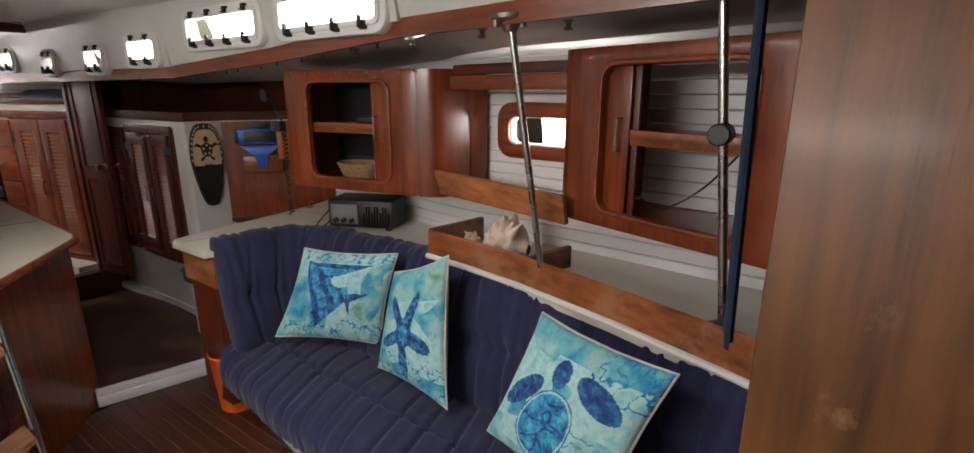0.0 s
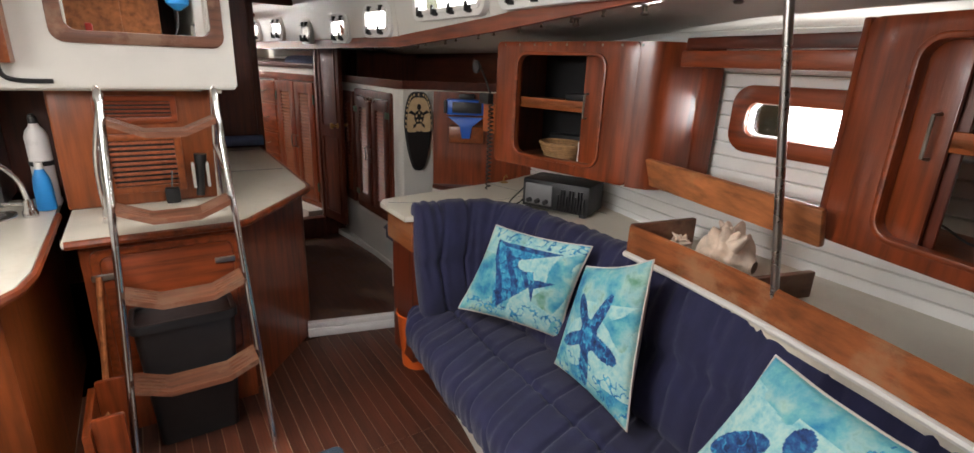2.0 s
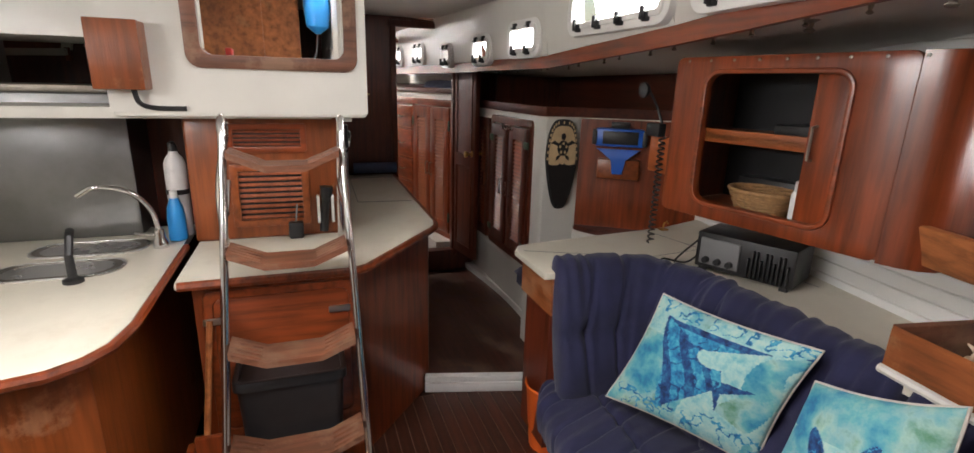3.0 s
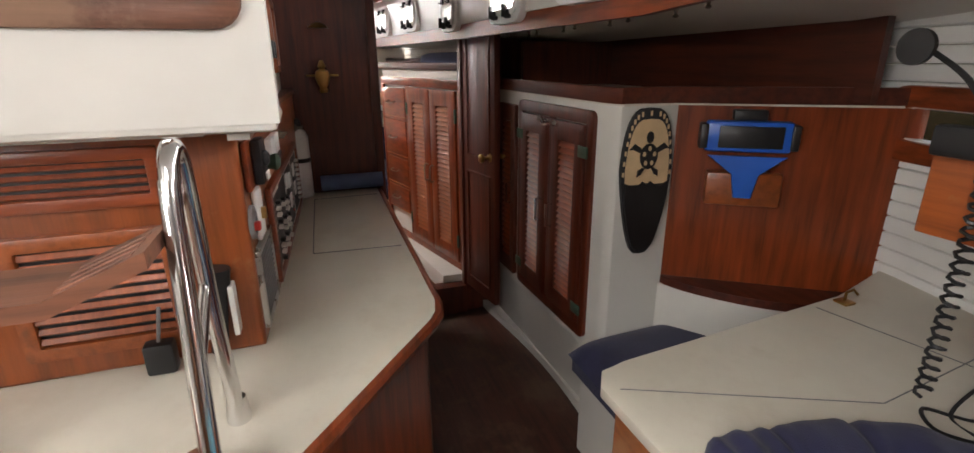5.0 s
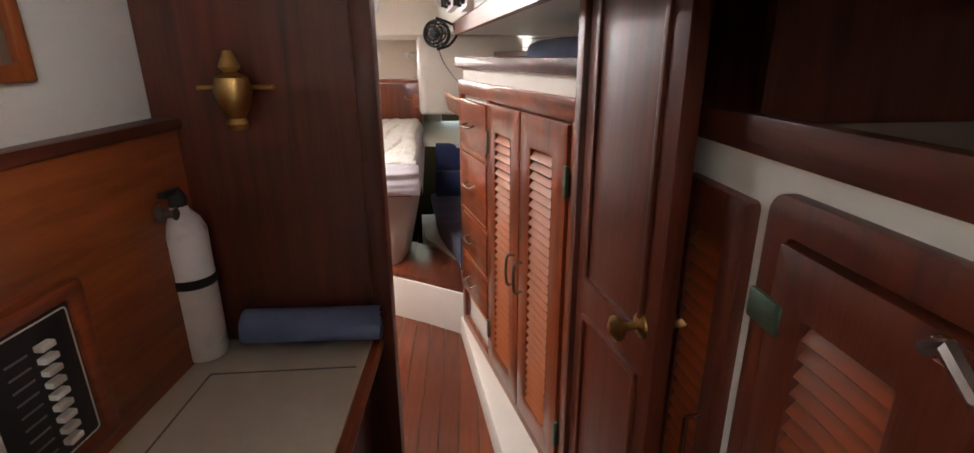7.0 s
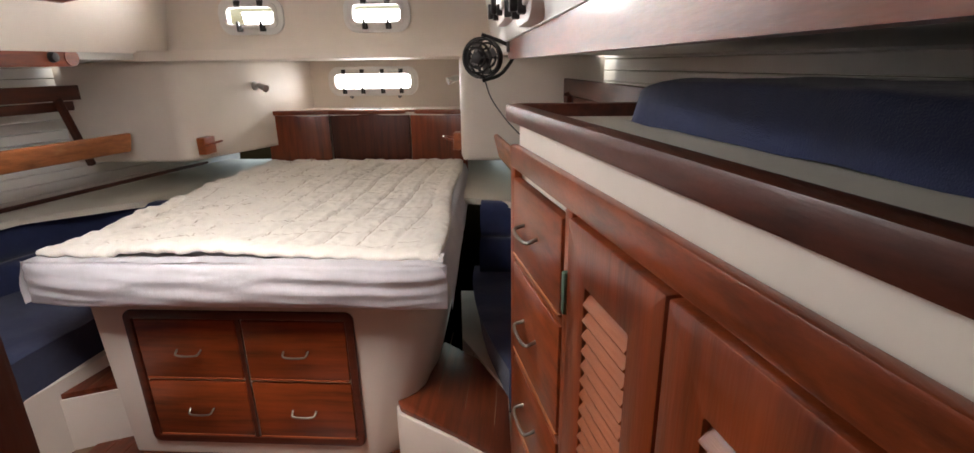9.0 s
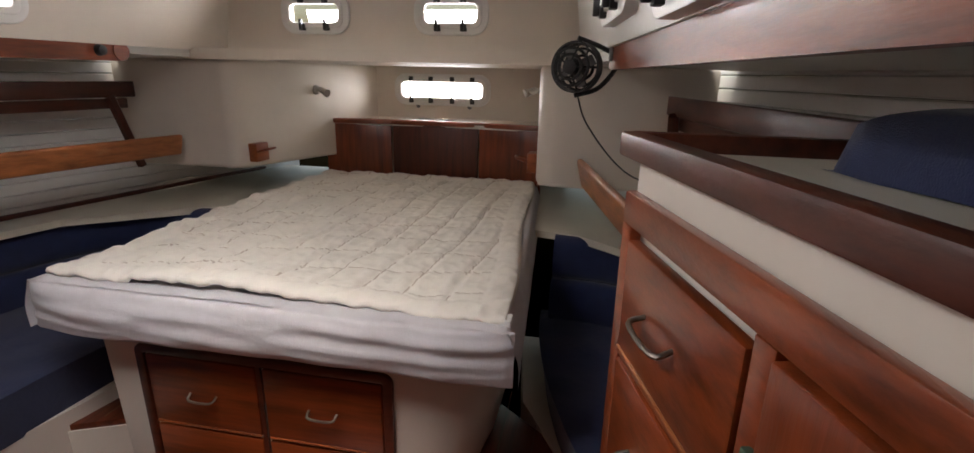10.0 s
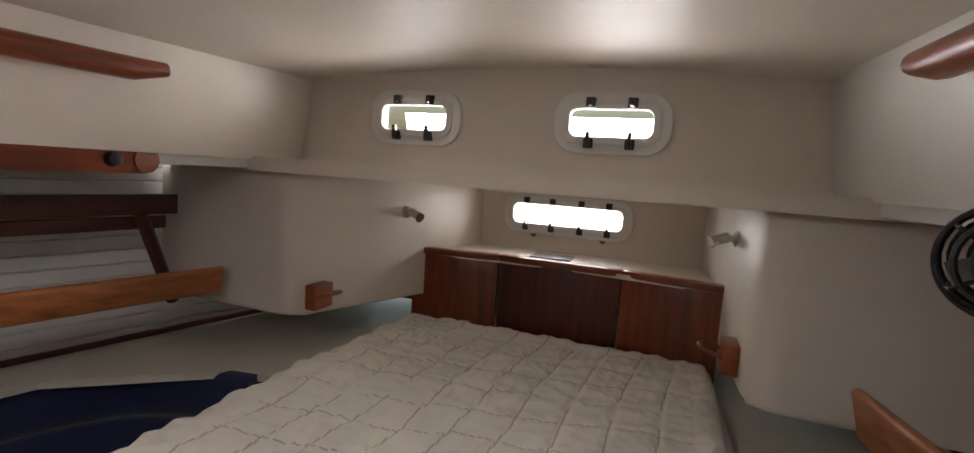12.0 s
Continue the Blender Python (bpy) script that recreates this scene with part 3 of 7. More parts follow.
fs = grid(bm, aft_ceiling, 36, 32)
bmesh.ops.delete(bm, geom=[f for r in fs for f in r if abs(f.calc_center_median().x + 5.25) < 0.27 and abs(f.calc_center_median().y - 0.1) < 0.27], context="FACES")
m = face_at((-5.25, 0.1, A_CEIL + 0.05), (1, 0, 0), (0, -1, 0))
e = thing("window_hatch", "white framed deck hatch over the aft cabin", "hatch", (-5.25, 0.1, A_CEIL))
tagged(e, kind="structure")
part("hatch_frame", ring(B(), rr(0.68, 0.68, 0.03), rr(0.50, 0.50, 0.02), -0.03, 0.012, m, 0.003), WHITEP, e)
built("ceiling_aft", bm, GRP_AFT, "glossy cream moulded aft cabin headliner", "ceiling")
# slanted stern panel with two windows
bm = wall(B(), (-7.16, 1.0), (-7.16, -0.8), 1.67, A_CEIL + 0.08, 0.04, [(1.0 - 0.51, 1.0 - 0.24, 1.83, 1.94), (1.0 + 0.14, 1.0 + 0.41, 1.83, 1.94)], -0.0, 0.0)
built("wall_stern_panel", bm, GRP_AFT, "cream moulded stern panel with two portlights", "wall")
for yc in (0.375, -0.275):
    window("window_stern", face_at((-7.158, yc, 1.885), (0, 1, 0)), 0.27, 0.11, 0.035, [(-0.06, -1), (0.06, -1), (-0.06, 1), (0.06, 1)], "white framed stern portlight with black dogs")
# alcove over the bed head
bm = B()
slab(bm, [(-6.95, -1.28), (-6.95, 1.48), (-8.12, 1.2), (-8.12, -1.0)], 1.672, 1.72)
built("ceiling_alcove", bm, GRP_AFT, "cream moulded alcove ceiling", "ceiling")
bm = wall(B(), (-8.06, 0.9), (-8.06, -0.7), 0.9, 1.69, 0.04, [(0.9 - 0.36, 0.9 + 0.20, 1.47, 1.595)])
built("wall_stern", bm, GRP_AFT, "cream moulded stern wall", "wall")
window("window_transom", face_at((-8.058, 0.08, 1.5325), (0, 1, 0)), 0.56, 0.125, 0.04, [(u, s) for u in (-0.2, -0.07, 0.07, 0.2) for s in (-1, 1)], "long white framed transom portlight with eight dogs")
for flip in (False, True):
    g = (lambda y: 0.2 - y) if flip else (lambda y: y)
    s = "port" if flip else "starboard"
    bm = B()
    pts = [(-7.02, -0.72), (-7.026, -0.69), (-7.045, -0.662), (-7.075, -0.643), (-7.11, -0.618), (-7.62, -0.455), (-8.06, -0.36), (-8.06, -1.1), (-7.02, -1.3)] if flip else [(-7.02, 0.87), (-7.026, 0.84), (-7.045, 0.815), (-7.075, 0.80), (-7.11, 0.788), (-7.62, 0.765), (-8.06, 0.70), (-8.06, 1.3), (-7.02, 1.5)]
    slab(bm, pts if flip else pts[::-1], 1.158, 1.674, 0.022, None, 3)
    built("wall_locker_" + s, bm, GRP_AFT, "cream moulded locker box beside the bed head", "wall")


# ---- saloon ----
def along(pts, x):
    for (a, b), (c, d) in zip(pts, pts[1:]):
        if min(a, c) <= x <= max(a, c):
            return b + (d - b) * (x - a) / (c - a)
    return pts[-1][1] if abs(x - pts[-1][0]) < abs(x - pts[0][0]) else pts[0][1]


SEAT_F = [(-2.33, 1.19), (-2.30, 1.10), (-2.2, 1.045), (-1.72, 0.985), (-1.14, 0.95), (-0.5, 0.93), (0.3, 0.93)]


def seam(s, step, w):
    """How near a place is to the nearest of a row of stitched seams, 1 on it."""
    d = (s / step + 0.5) % 1 - 0.5
    return math.exp(-((d * step / w) ** 2))


def pleat(s, k=0.0):
    return math.sin(s * 2 * math.pi / 0.062 + 1.5 * math.sin(s * 9 + k)) * (0.6 + 0.4 * math.sin(s * 23 + k))


def settee():
    e = thing("settee", "navy blue quilted corner settee on a white plinth", "sofa", (-1.1, 1.25, 0.0))

    def top(u, v):
        x = -2.33 + 2.55 * u
        f, bk = along(SEAT_F, x), 1.54
        w = min(1, v / 0.22)
        if w < 1:
            a = w * math.pi / 2
            y, z = f + 0.045 * (1 - math.sin(a)) * 0 + 0.05 * (1 - math.cos(a)) - 0.0, 0.27 + 0.145 * math.sin(a) ** 0.8
            y = f + 0.02 * math.sin(2 * a) * -1 + 0.06 * (1 - math.cos(a))
        else:
            t = (v - 0.22) / 0.78
            y, z = f + 0.06 + (bk - f - 0.06) * t, 0.415 + 0.022 * math.sin(math.pi * min(1, t * 1.05)) - 0.022 * math.exp(-((t - 0.36) / 0.018) ** 2)
        s = x + 0.16 * v + 0.01 * math.sin(5 * x + 6 * v)
        near = math.exp(-((v - 0.5) / 0.09) ** 2) + math.exp(-((v - 0.2) / 0.16) ** 2)
        z += 0.004 * pleat(s, 1.0) * near + 0.008 * noise.noise((x * 5, y * 5, 0)) - 0.013 * seam(s, 0.125, 0.008) * (1 if v > 0.12 else 0.3)
        z += 0.005 * (0.35 - abs(noise.noise((s * 22, v * 5, 3)))) * near
        y += 0.012 * seam(s, 0.125, 0.009) * (1 if v < 0.2 else 0)
        y += 0.004 * pleat(x, 1.0) * (1 if v < 0.3 else 0)
        if u == 0:
            z -= 0.05
        return (x, y, z)

    bm = B()
    grid(bm, top, 440, 64)
    part("seat", bm, NAVY, e, "navy channel-stitched seat cushion", angle=80)
    pl = [(-2.22, 1.30), (-2.14, 1.20), (-1.49, 1.08), (-0.6, 1.03), (0.3, 1.02), (0.3, 1.55), (-2.2, 1.55)]
    part("plinth", slab(B(), pl, 0.0, 0.275), GRP, e, "white moulded plinth")

    def back(path, z0, z1, name, k):
        pts = smooth_line([(x, y, 0) for x, y in path], 34)
        n = len(pts)
        prof = []
        for i in range(40):
            a = 2 * math.pi * i / 40
            c, s = math.cos(a), math.sin(a)
            q = (abs(c) ** 3.2 + abs(s) ** 3.2) ** (-1 / 3.2)
            prof.append((q * c, q * s))
        dist = [0.0]
        for a, b in zip(pts, pts[1:]):
            dist.append(dist[-1] + (b - a).length)
        bm = B()
        loops = []
        for i, p in enumerate(pts):
            d = (pts[min(i + 1, n - 1)] - pts[max(i - 1, 0)]).normalized()
            inw = Vector((d.y, -d.x, 0))
            endk = min(dist[i], dist[-1] - dist[i])
            sc = min(1, math.sqrt(max(0.0, 1 - (1 - min(1, endk / 0.05)) ** 2)) * 0.6 + 0.4)
            loop = []
            for c, s in prof:
                h = (s + 1) / 2
                z = z0 + (z1 - z0) * (0.5 + (h - 0.5) * (0.94 + 0.06 * sc))
                th = 0.085 * sc * (1 - 0.38 * math.exp(-((h - 0.48) / 0.05) ** 2) * (c > 0))
                off = c * th - 0.13 * (h - 0.35) * 1.0
                pk = math.exp(-((h - 0.48) / 0.16) ** 2) + math.exp(-((h - 0.9) / 0.16) ** 2)
                off += (0.006 * pleat(dist[i], k) * pk - 0.016 * seam(dist[i] + 0.03 * math.sin(4 * h + k), 0.13, 0.009)) * max(0, c)
                z += (0.005 * pleat(dist[i], k) - 0.014 * seam(dist[i], 0.13, 0.01)) * max(0, s)
                loop.append(bm.verts.new(p + inw * off + Vector((0, 0, z + 0.006 * noise.noise((p.x * 7, p.y * 7, h * 4))))))
            loops.append(loop)
        for l0, l1 in zip(loops, loops[1:]):
            for j in range(40):
                bm.faces.new((l0[j], l0[(j + 1) % 40], l1[(j + 1) % 40], l1[j]))
        bm.faces.new(loops[0])
        bm.faces.new(loops[-1][::-1])
        part(name, bm, NAVY, e, angle=70)

    back([(-2.235, 1.12), (-2.215, 1.28), (-2.17, 1.42), (-2.05, 1.50), (-1.88, 1.52)], 0.40, 0.94, "armrest", 0.0)
    back([(-1.90, 1.52), (-1.65, 1.535), (-1.33, 1.53)], 0.40, 0.935, "backrest", 2.0)
    back([(-1.31, 1.52), (-0.95, 1.50), (-0.55, 1.43), (-0.2, 1.30), (0.12, 1.12)], 0.40, 0.935, "backrest", 4.0)
    return e


settee()


def blob(x, y, cx, cy, rx, ry, rot=0.0):
    a = math.radians(rot)
    dx, dy = x - cx, y - cy
    return ((dx * math.cos(a) + dy * math.sin(a)) / rx) ** 2 + ((-dx * math.sin(a) + dy * math.cos(a)) / ry) ** 2


def swirl(x, y, k):
    n = noise.noise((x * 9 + k, y * 9, k)) + 0.5 * noise.noise((x * 21, y * 21 + k, k))
    return abs(n) < 0.07


def turtle_print(x, y):
    if blob(x, y, 0.47, 0.36, 0.205, 0.27, -12) < 1:
        r = blob(x, y, 0.47, 0.36, 0.205, 0.27, -12)
        if 0.80 < r < 0.93:
            return 3
        return 1 if swirl(x * 0.6, y * 0.6, 5) or (r > 0.93) else 2
    if blob(x, y, 0.44, 0.74, 0.065, 0.10, 8) < 1:
        return 1
    if blob(x, y, 0.74, 0.70, 0.19, 0.085, -24) < 1:
        return 1
    if blob(x, y, 0.20, 0.50, 0.08, 0.20, -40) < 1:
        return 2 if swirl(x, y, 2) else 1
    if x > 0.62 and (y > 0.72 or y < 0.45) and swirl(x, y, 7):
        return 2
    return 3 if 0.1 < y < 0.85 and noise.noise((x * 4, y * 4, 2)) > -0.25 else 0


def star_print(x, y):
    dx, dy = x - 0.5, y - 0.45
    r, a = math.hypot(dx, dy), math.atan2(dy, dx) + 0.25
    arm = 0.13 + 0.27 * max(0, math.cos(2.5 * ((a + math.pi / 5) % (2 * math.pi / 5) - math.pi / 5))) ** 4
    if r < arm:
        return 2 if swirl(x, y, 3) or r < 0.07 else 1
    if y < 0.25 and swirl(x, y, 9):
        return 2
    return 3 if 0.15 < y < 0.72 and noise.noise((x * 4, y * 4, 8)) > -0.2 else 0


def in_tri(x, y, a, b, c):
    f = lambda p, q: (q[0] - p[0]) * (y - p[1]) - (q[1] - p[1]) * (x - p[0])
    d = (f(a, b), f(b, c), f(c, a))
    return min(d) > 0 or max(d) < 0


def fish_print(x, y):
    # an angel fish: a dark-banded triangle with a long top fin, a swept tail and a pale cheek
    x += 0.015 * math.sin(11 * y)
    if in_tri(x, y, (0.14, 0.86), (0.84, 0.87), (0.50, 0.72)):
        return 1 if y > 0.82 or swirl(x, y, 1) else 2
    if in_tri(x, y, (0.13, 0.87), (0.37, 0.08), (0.66, 0.50)) or in_tri(x, y, (0.13, 0.87), (0.66, 0.50), (0.60, 0.80)):
        if blob(x, y, 0.60, 0.70, 0.14, 0.09, 20) < 1:
            return 3
        k = x + 0.45 * y
        if 0.46 < k < 0.53 or 0.63 < k < 0.70 or 0.78 < k < 0.83:
            return 1
        return 1 if swirl(x * 0.7, y * 0.7, 4) else 2
    if in_tri(x, y, (0.58, 0.53), (0.86, 0.55), (0.64, 0.42)) or in_tri(x, y, (0.60, 0.48), (0.70, 0.28), (0.66, 0.50)):
        return 1
    if y < 0.20 + 0.1 * noise.noise((x * 5, 1, 1)) and swirl(x, y, 6):
        return 2
    if y > 0.88 and swirl(x, y, 8):
        return 2
    return 3 if noise.noise((x * 4, y * 4, 5)) > -0.15 and (x > 0.5 or y > 0.7) else 0


def pillow(bl, br, tl, tr, motif, label):
    bl, br, tl, tr = Vector(bl), Vector(br), Vector(tl), Vector(tr)
    skew = tr - br - tl + bl
    u, v = br - bl, tl - bl
    w = u.cross(v).normalized()
    e = thing("throw_pillow", label, "pillow", bl + u * 0.5, "throw pillows on the settee")
    n = 120

    def at(side):
        def f(a, b):
            s, t = 2 * a - 1, 2 * b - 1
            pin = 0.07
            ss = s * (1 - pin * (1 - t * t))
            tt = t * (1 - pin * (1 - s * s))
            h = 0.062 * ((1 - s * s) * (1 - t * t)) ** 0.42
            h += 0.006 * noise.noise((a * 5, b * 5, side)) * (1 - s * s) ** 0.5
            return bl + u * (ss + 1) / 2 + v * (tt + 1) / 2 + skew * ((ss + 1) / 2 * (tt + 1) / 2) + w * (side * h)

        return f

    bm = B()
    fs = grid(bm, at(1), n, n)
    for i in range(n):
        for j in range(n):
            fs[i][j].material_index = motif((i + 0.5) / n, (j + 0.5) / n)
    part("front_panel", bm, [AQUA, INDIGO, TURQ, AQUA_PALE], e, "aqua watercolour printed front", angle=80)
    bm = B()
    grid(bm, at(-1), 24, 24)
    part("back_panel", bm, CANVAS, e, "plain beige canvas back", angle=80)
    edge = [at(1)(i / 16, 0) for i in range(16)] + [at(1)(1, i / 16) for i in range(16)] + [at(1)(1 - i / 16, 1) for i in range(16)] + [at(1)(0, 1 - i / 16) for i in range(16)]
    part("piping", tube(B(), edge, 0.004, 6, True), CANVAS, e)
    return e


pillow((-2.02, 1.22, 0.50), (-1.57, 1.45, 0.50), (-2.01, 1.41, 0.88), (-1.46, 1.47, 0.94), fish_print, "aqua printed pillow with a dark striped angelfish")
pillow((-1.46, 1.33, 0.48), (-1.04, 1.27, 0.48), (-1.43, 1.42, 0.88), (-1.12, 1.39, 1.02), star_print, "aqua printed pillow with a blue starfish, turned sideways")
pillow((-0.79, 1.17, 0.56), (-0.36, 1.03, 0.55), (-0.66, 1.27, 0.96), (-0.23, 1.135, 0.97), turtle_print, "aqua printed pillow with a blue sea turtle")


def long_counter():
    e = thing("counter", "cream laminate worktop behind the settee with wooden edge", "counter", (-2.3, 1.7, 0.0))
    top = [(-2.67, 1.19), (-2.655, 1.12), (-2.60, 1.085), (-2.30, 1.085), (-2.27, 1.32), (-2.24, 1.47), (-2.12, 1.60), (-1.95, 1.645), (-1.38, 1.64), (-1.32, 2.05), (-2.3, 2.19), (-2.86, 2.31), (-2.75, 1.98)]
    part("worktop", slab(B(), top, 0.855, 0.882, 0.004), LAMINATE, e, "cream laminate top")
    body = [(-2.63, 1.2), (-2.59, 1.12), (-2.30, 1.12), (-2.25, 1.47), (-2.12, 1.63), (-1.38, 1.66), (-1.34, 2.02), (-2.3, 2.15), (-2.8, 2.25), (-2.70, 1.98)]
    part("fascia", slab(B(), body, 0.70, 0.855), WORN_X, e, "worn varnished fascia")
    low = [(x + 0.06 if x < -2.5 else x, y) for x, y in body]
    part("base", slab(B(), low, 0.085, 0.70), DARK_Z, e)
    line = [(-2.255, 1.36, 0.884), (-2.225, 1.50, 0.884), (-2.10, 1.625, 0.884), (-1.95, 1.668, 0.884), (-1.40, 1.665, 0.884)]
    part("edge_bead", tube(B(), smooth_line(line, 8), 0.007, 8), LINER, e)
    part("lid_seam", tube(B(), [(-2.58, 1.12, 0.8818), (-2.36, 1.6, 0.8818), (-2.42, 2.1, 0.8818)], 0.0018, 6), GREY, e)
    part("lid_seam", tube(B(), [(-2.72, 1.85, 0.8818), (-1.9, 2.02, 0.8818)], 0.0018, 6), GREY, e)
    bm = B()
    box(bm, -2.735, -2.695, 1.93, 1.97, 0.882, 0.89, 0.002)
    tube(bm, [(-2.715, 1.95, 0.888), (-2.715, 1.95, 0.915), (-2.70, 1.955, 0.93), (-2.685, 1.955, 0.92)], 0.004, 6)
    part("latch", bm, BRASS, e)


long_counter()


def shelf_tray():
    e = thing("shelf_tray", "open worn teak tray along the hull with dividers", "shelf", (-0.8, 1.7, 0.88))
    line = [(-1.385, 1.575), (-1.15, 1.548), (-0.9, 1.505), (-0.5, 1.405), (-0.12, 1.285), (0.25, 1.15)]
    deck = [(x, y + 0.01) for x, y in line] + [(0.25, 1.9), (-0.7, 1.98), (-1.34, 2.02)]
    part("tray_bottom", slab(B(), deck, 0.88, 0.925), LAMINATE, e, "cream laminate shelf")
    bm = B()
    lo = [[bm.verts.new((x + o * 0.1, y + o, z)) for o, z in ((0, 0.925), (0.02, 0.925), (0.022, 1.026), (0.011, 1.032), (0.002, 1.026))] for x, y in line]
    for a, b in zip(lo, lo[1:]):
        for i in range(5):
            bm.faces.new((a[i], a[(i + 1) % 5], b[(i + 1) % 5], b[i]))
    bm.faces.new(lo[0])
    bm.faces.new(lo[-1][::-1])
    part("front_board", bm, WORN_X, e, "scuffed teak front board")
    for x, y, dx, dy, h in ((-1.38, 1.585, 0.055, 0.30, 0.11), (-0.90, 1.525, 0.07, 0.26, 0.085), (-0.30, 1.37, 0.09, 0.12, 0.05)):
        m = face_at((x, y, 0.925), (dx, dy, 0))
        part("divider", box(B(), 0, Vector((dx, dy)).length, 0, h, -0.011, 0.011, 0.003, m), WORN_Y, e)
    part("edge_rail", tube(B(), [(x, y - 0.006, 0.921) for x, y in line], 0.012, 8), LINER, e)


shelf_tray()


def shell_thing(c, s, name, label):
    bm = B()

    def f(u, v):
        a, t = 2 * math.pi * u, v
        r = s * (0.55 * math.sin(math.pi * min(1, 0.06 + 0.9 * t)) ** 0.8) * (1 + 0.18 * math.sin(7 * a) * (t < 0.75) * (t > 0.2) + 0.25 * max(0, math.sin(a + 0.6)))
        r *= 1 + 0.14 * math.sin(26 * t)
        return Vector(c) + Vector((s * (1.25 * t - 0.6), r * math.cos(a) * 0.9, max(-s * 0.42, r * math.sin(a)) + s * 0.42))

    grid(bm, f, 42, 30)
    for k in range(5):
        a = 0.9 + 0.45 * k
        p = Vector(c) + Vector((s * (-0.1 + 0.1 * k), 0.30 * s * math.cos(a), 0.75 * s + 0.12 * s * math.sin(a)))
        tube(bm, [p, p + Vector((0.02 * (k - 2), 0.0, 0.28 * s))], 0, 7, False, [0.16 * s, 0.03 * s])
    ob = part(name, bm, SHELL, None, angle=60)
    return tagged(ob, label, "shell")


shell_thing((-1.06, 1.68, 0.925), 0.16, "conch_shell", "large spiky pale conch shell in the teak tray")
shell_thing((-1.25, 1.70, 0.925), 0.075, "sea_shell", "small pale shell in the teak tray")


def wall_cabinet(name, p0, p1, z0, z1, op, side_at, label, slide, contents):
    """A wall cabinet whose face runs from p0 to p1, with a rounded opening op (u0, u1, z0, z1), back to the hull."""
    a, b = Vector((*p0, 0)), Vector((*p1, 0))
    w = (b - a).length
    m = face_at((a.x, a.y, 0), b - a)
    e = thing(name, label, "cabinet", (*p0, z0))
    u0, u1, q0, q1 = op
    outer = rr(w, z1 - z0, 0.025, 6, w / 2, (z0 + z1) / 2)
    inner = rr(u1 - u0, q1 - q0, 0.045, 6, (u0 + u1) / 2, (q0 + q1) / 2)
    part("face_frame", ring(B(), outer, inner, -0.022, 0.0, m, 0.003), MAHOG_Z, e, "varnished mahogany face with rounded corners")
    part("opening_trim", ring(B(), rr(u1 - u0 + 0.03, q1 - q0 + 0.03, 0.058, 6, (u0 + u1) / 2, (q0 + q1) / 2), inner, 0.0, 0.010, m, 0.004), MAHOG_X, e)
    d = 0.36
    bm = B()
    box(bm, 0.01, w - 0.01, z0 + 0.004, z0 + 0.024, -d, -0.023, 0, m)
    part("bottom", bm, MAHOG_X, e)
    # Top takes dark mahogany: the shade inside is put into the wood's colour.
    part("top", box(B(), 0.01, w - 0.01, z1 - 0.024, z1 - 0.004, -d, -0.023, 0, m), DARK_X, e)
    for u in ((0.0, 0.02), (w - 0.02, w)):
        part("side", box(B(), u[0], u[1], z0 + 0.026, z1 - 0.026, -d - (0.1 if u[0] == side_at else 0), -0.023, 0, m), MAHOG_Z, e)
    # Black back sheet stands in for the shade inside the first cabinet.
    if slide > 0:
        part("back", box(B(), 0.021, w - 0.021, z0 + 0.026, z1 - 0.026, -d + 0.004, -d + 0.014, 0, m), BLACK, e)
    zs = q0 + (q1 - q0) * 0.52
    part("shelf", box(B(), 0.021, w - 0.021, zs - 0.012, zs + 0.012, -d + 0.02, -0.03, 0.002, m), LIGHT_X, e)
    part("shelf_lip", box(B(), 0.021, w - 0.021, zs - 0.02, zs + 0.026, -0.045, -0.03, 0.003, m), PANEL_X, e)
    s0, s1 = (u1 - 0.10, u1 + 0.04) if slide > 0 else (u0 - 0.03, u0 + 0.085)
    dr = part("sliding_door", box(B(), s0, s1, q0 - 0.01, q1 + 0.01, -0.034, -0.024, 0.002, m), MAHOG_Z, e)
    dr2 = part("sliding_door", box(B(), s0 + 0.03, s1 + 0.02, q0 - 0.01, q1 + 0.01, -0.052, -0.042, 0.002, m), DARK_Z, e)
    hu = s0 + 0.022 if slide > 0 else s1 - 0.03
    zc = zs + 0.01
    part("handle", tube(B(), [m @ Vector((hu, zc - 0.05, -0.024)), m @ Vector((hu, zc - 0.048, 0.0)), m @ Vector((hu, zc + 0.048, 0.0)), m @ Vector((hu, zc + 0.05, -0.024))], 0.0045, 8), DULL, dr, "dark metal pull")
    return e, m


cab, M1 = wall_cabinet("wall_cabinet", (-2.225, 1.525), (-1.52, 1.675), 1.14, 1.685, (0.135, 0.575, 1.20, 1.63), 1, "varnished mahogany wall cabinet with an open rounded front", 1, 0)
bm = B()
q = [(-1.52, 1.675), (-1.475, 1.69), (-1.44, 1.715), (-1.42, 1.75), (-1.395, 2.02)]
q2 = [(-1.52, 1.697), (-1.482, 1.71), (-1.455, 1.73), (-1.44, 1.757), (-1.415, 2.02)]
slab(bm, q + q2[::-1], 1.14, 1.685, 0.0)
part("rounded_end", bm, MAHOG_Z, cab)
part("end_cap", slab(B(), [(x - 0.01, y + 0.008) for x, y in q] + [(-1.6, 2.03), (-1.6, 1.69)], 1.145, 1.16), MAHOG_X, cab)
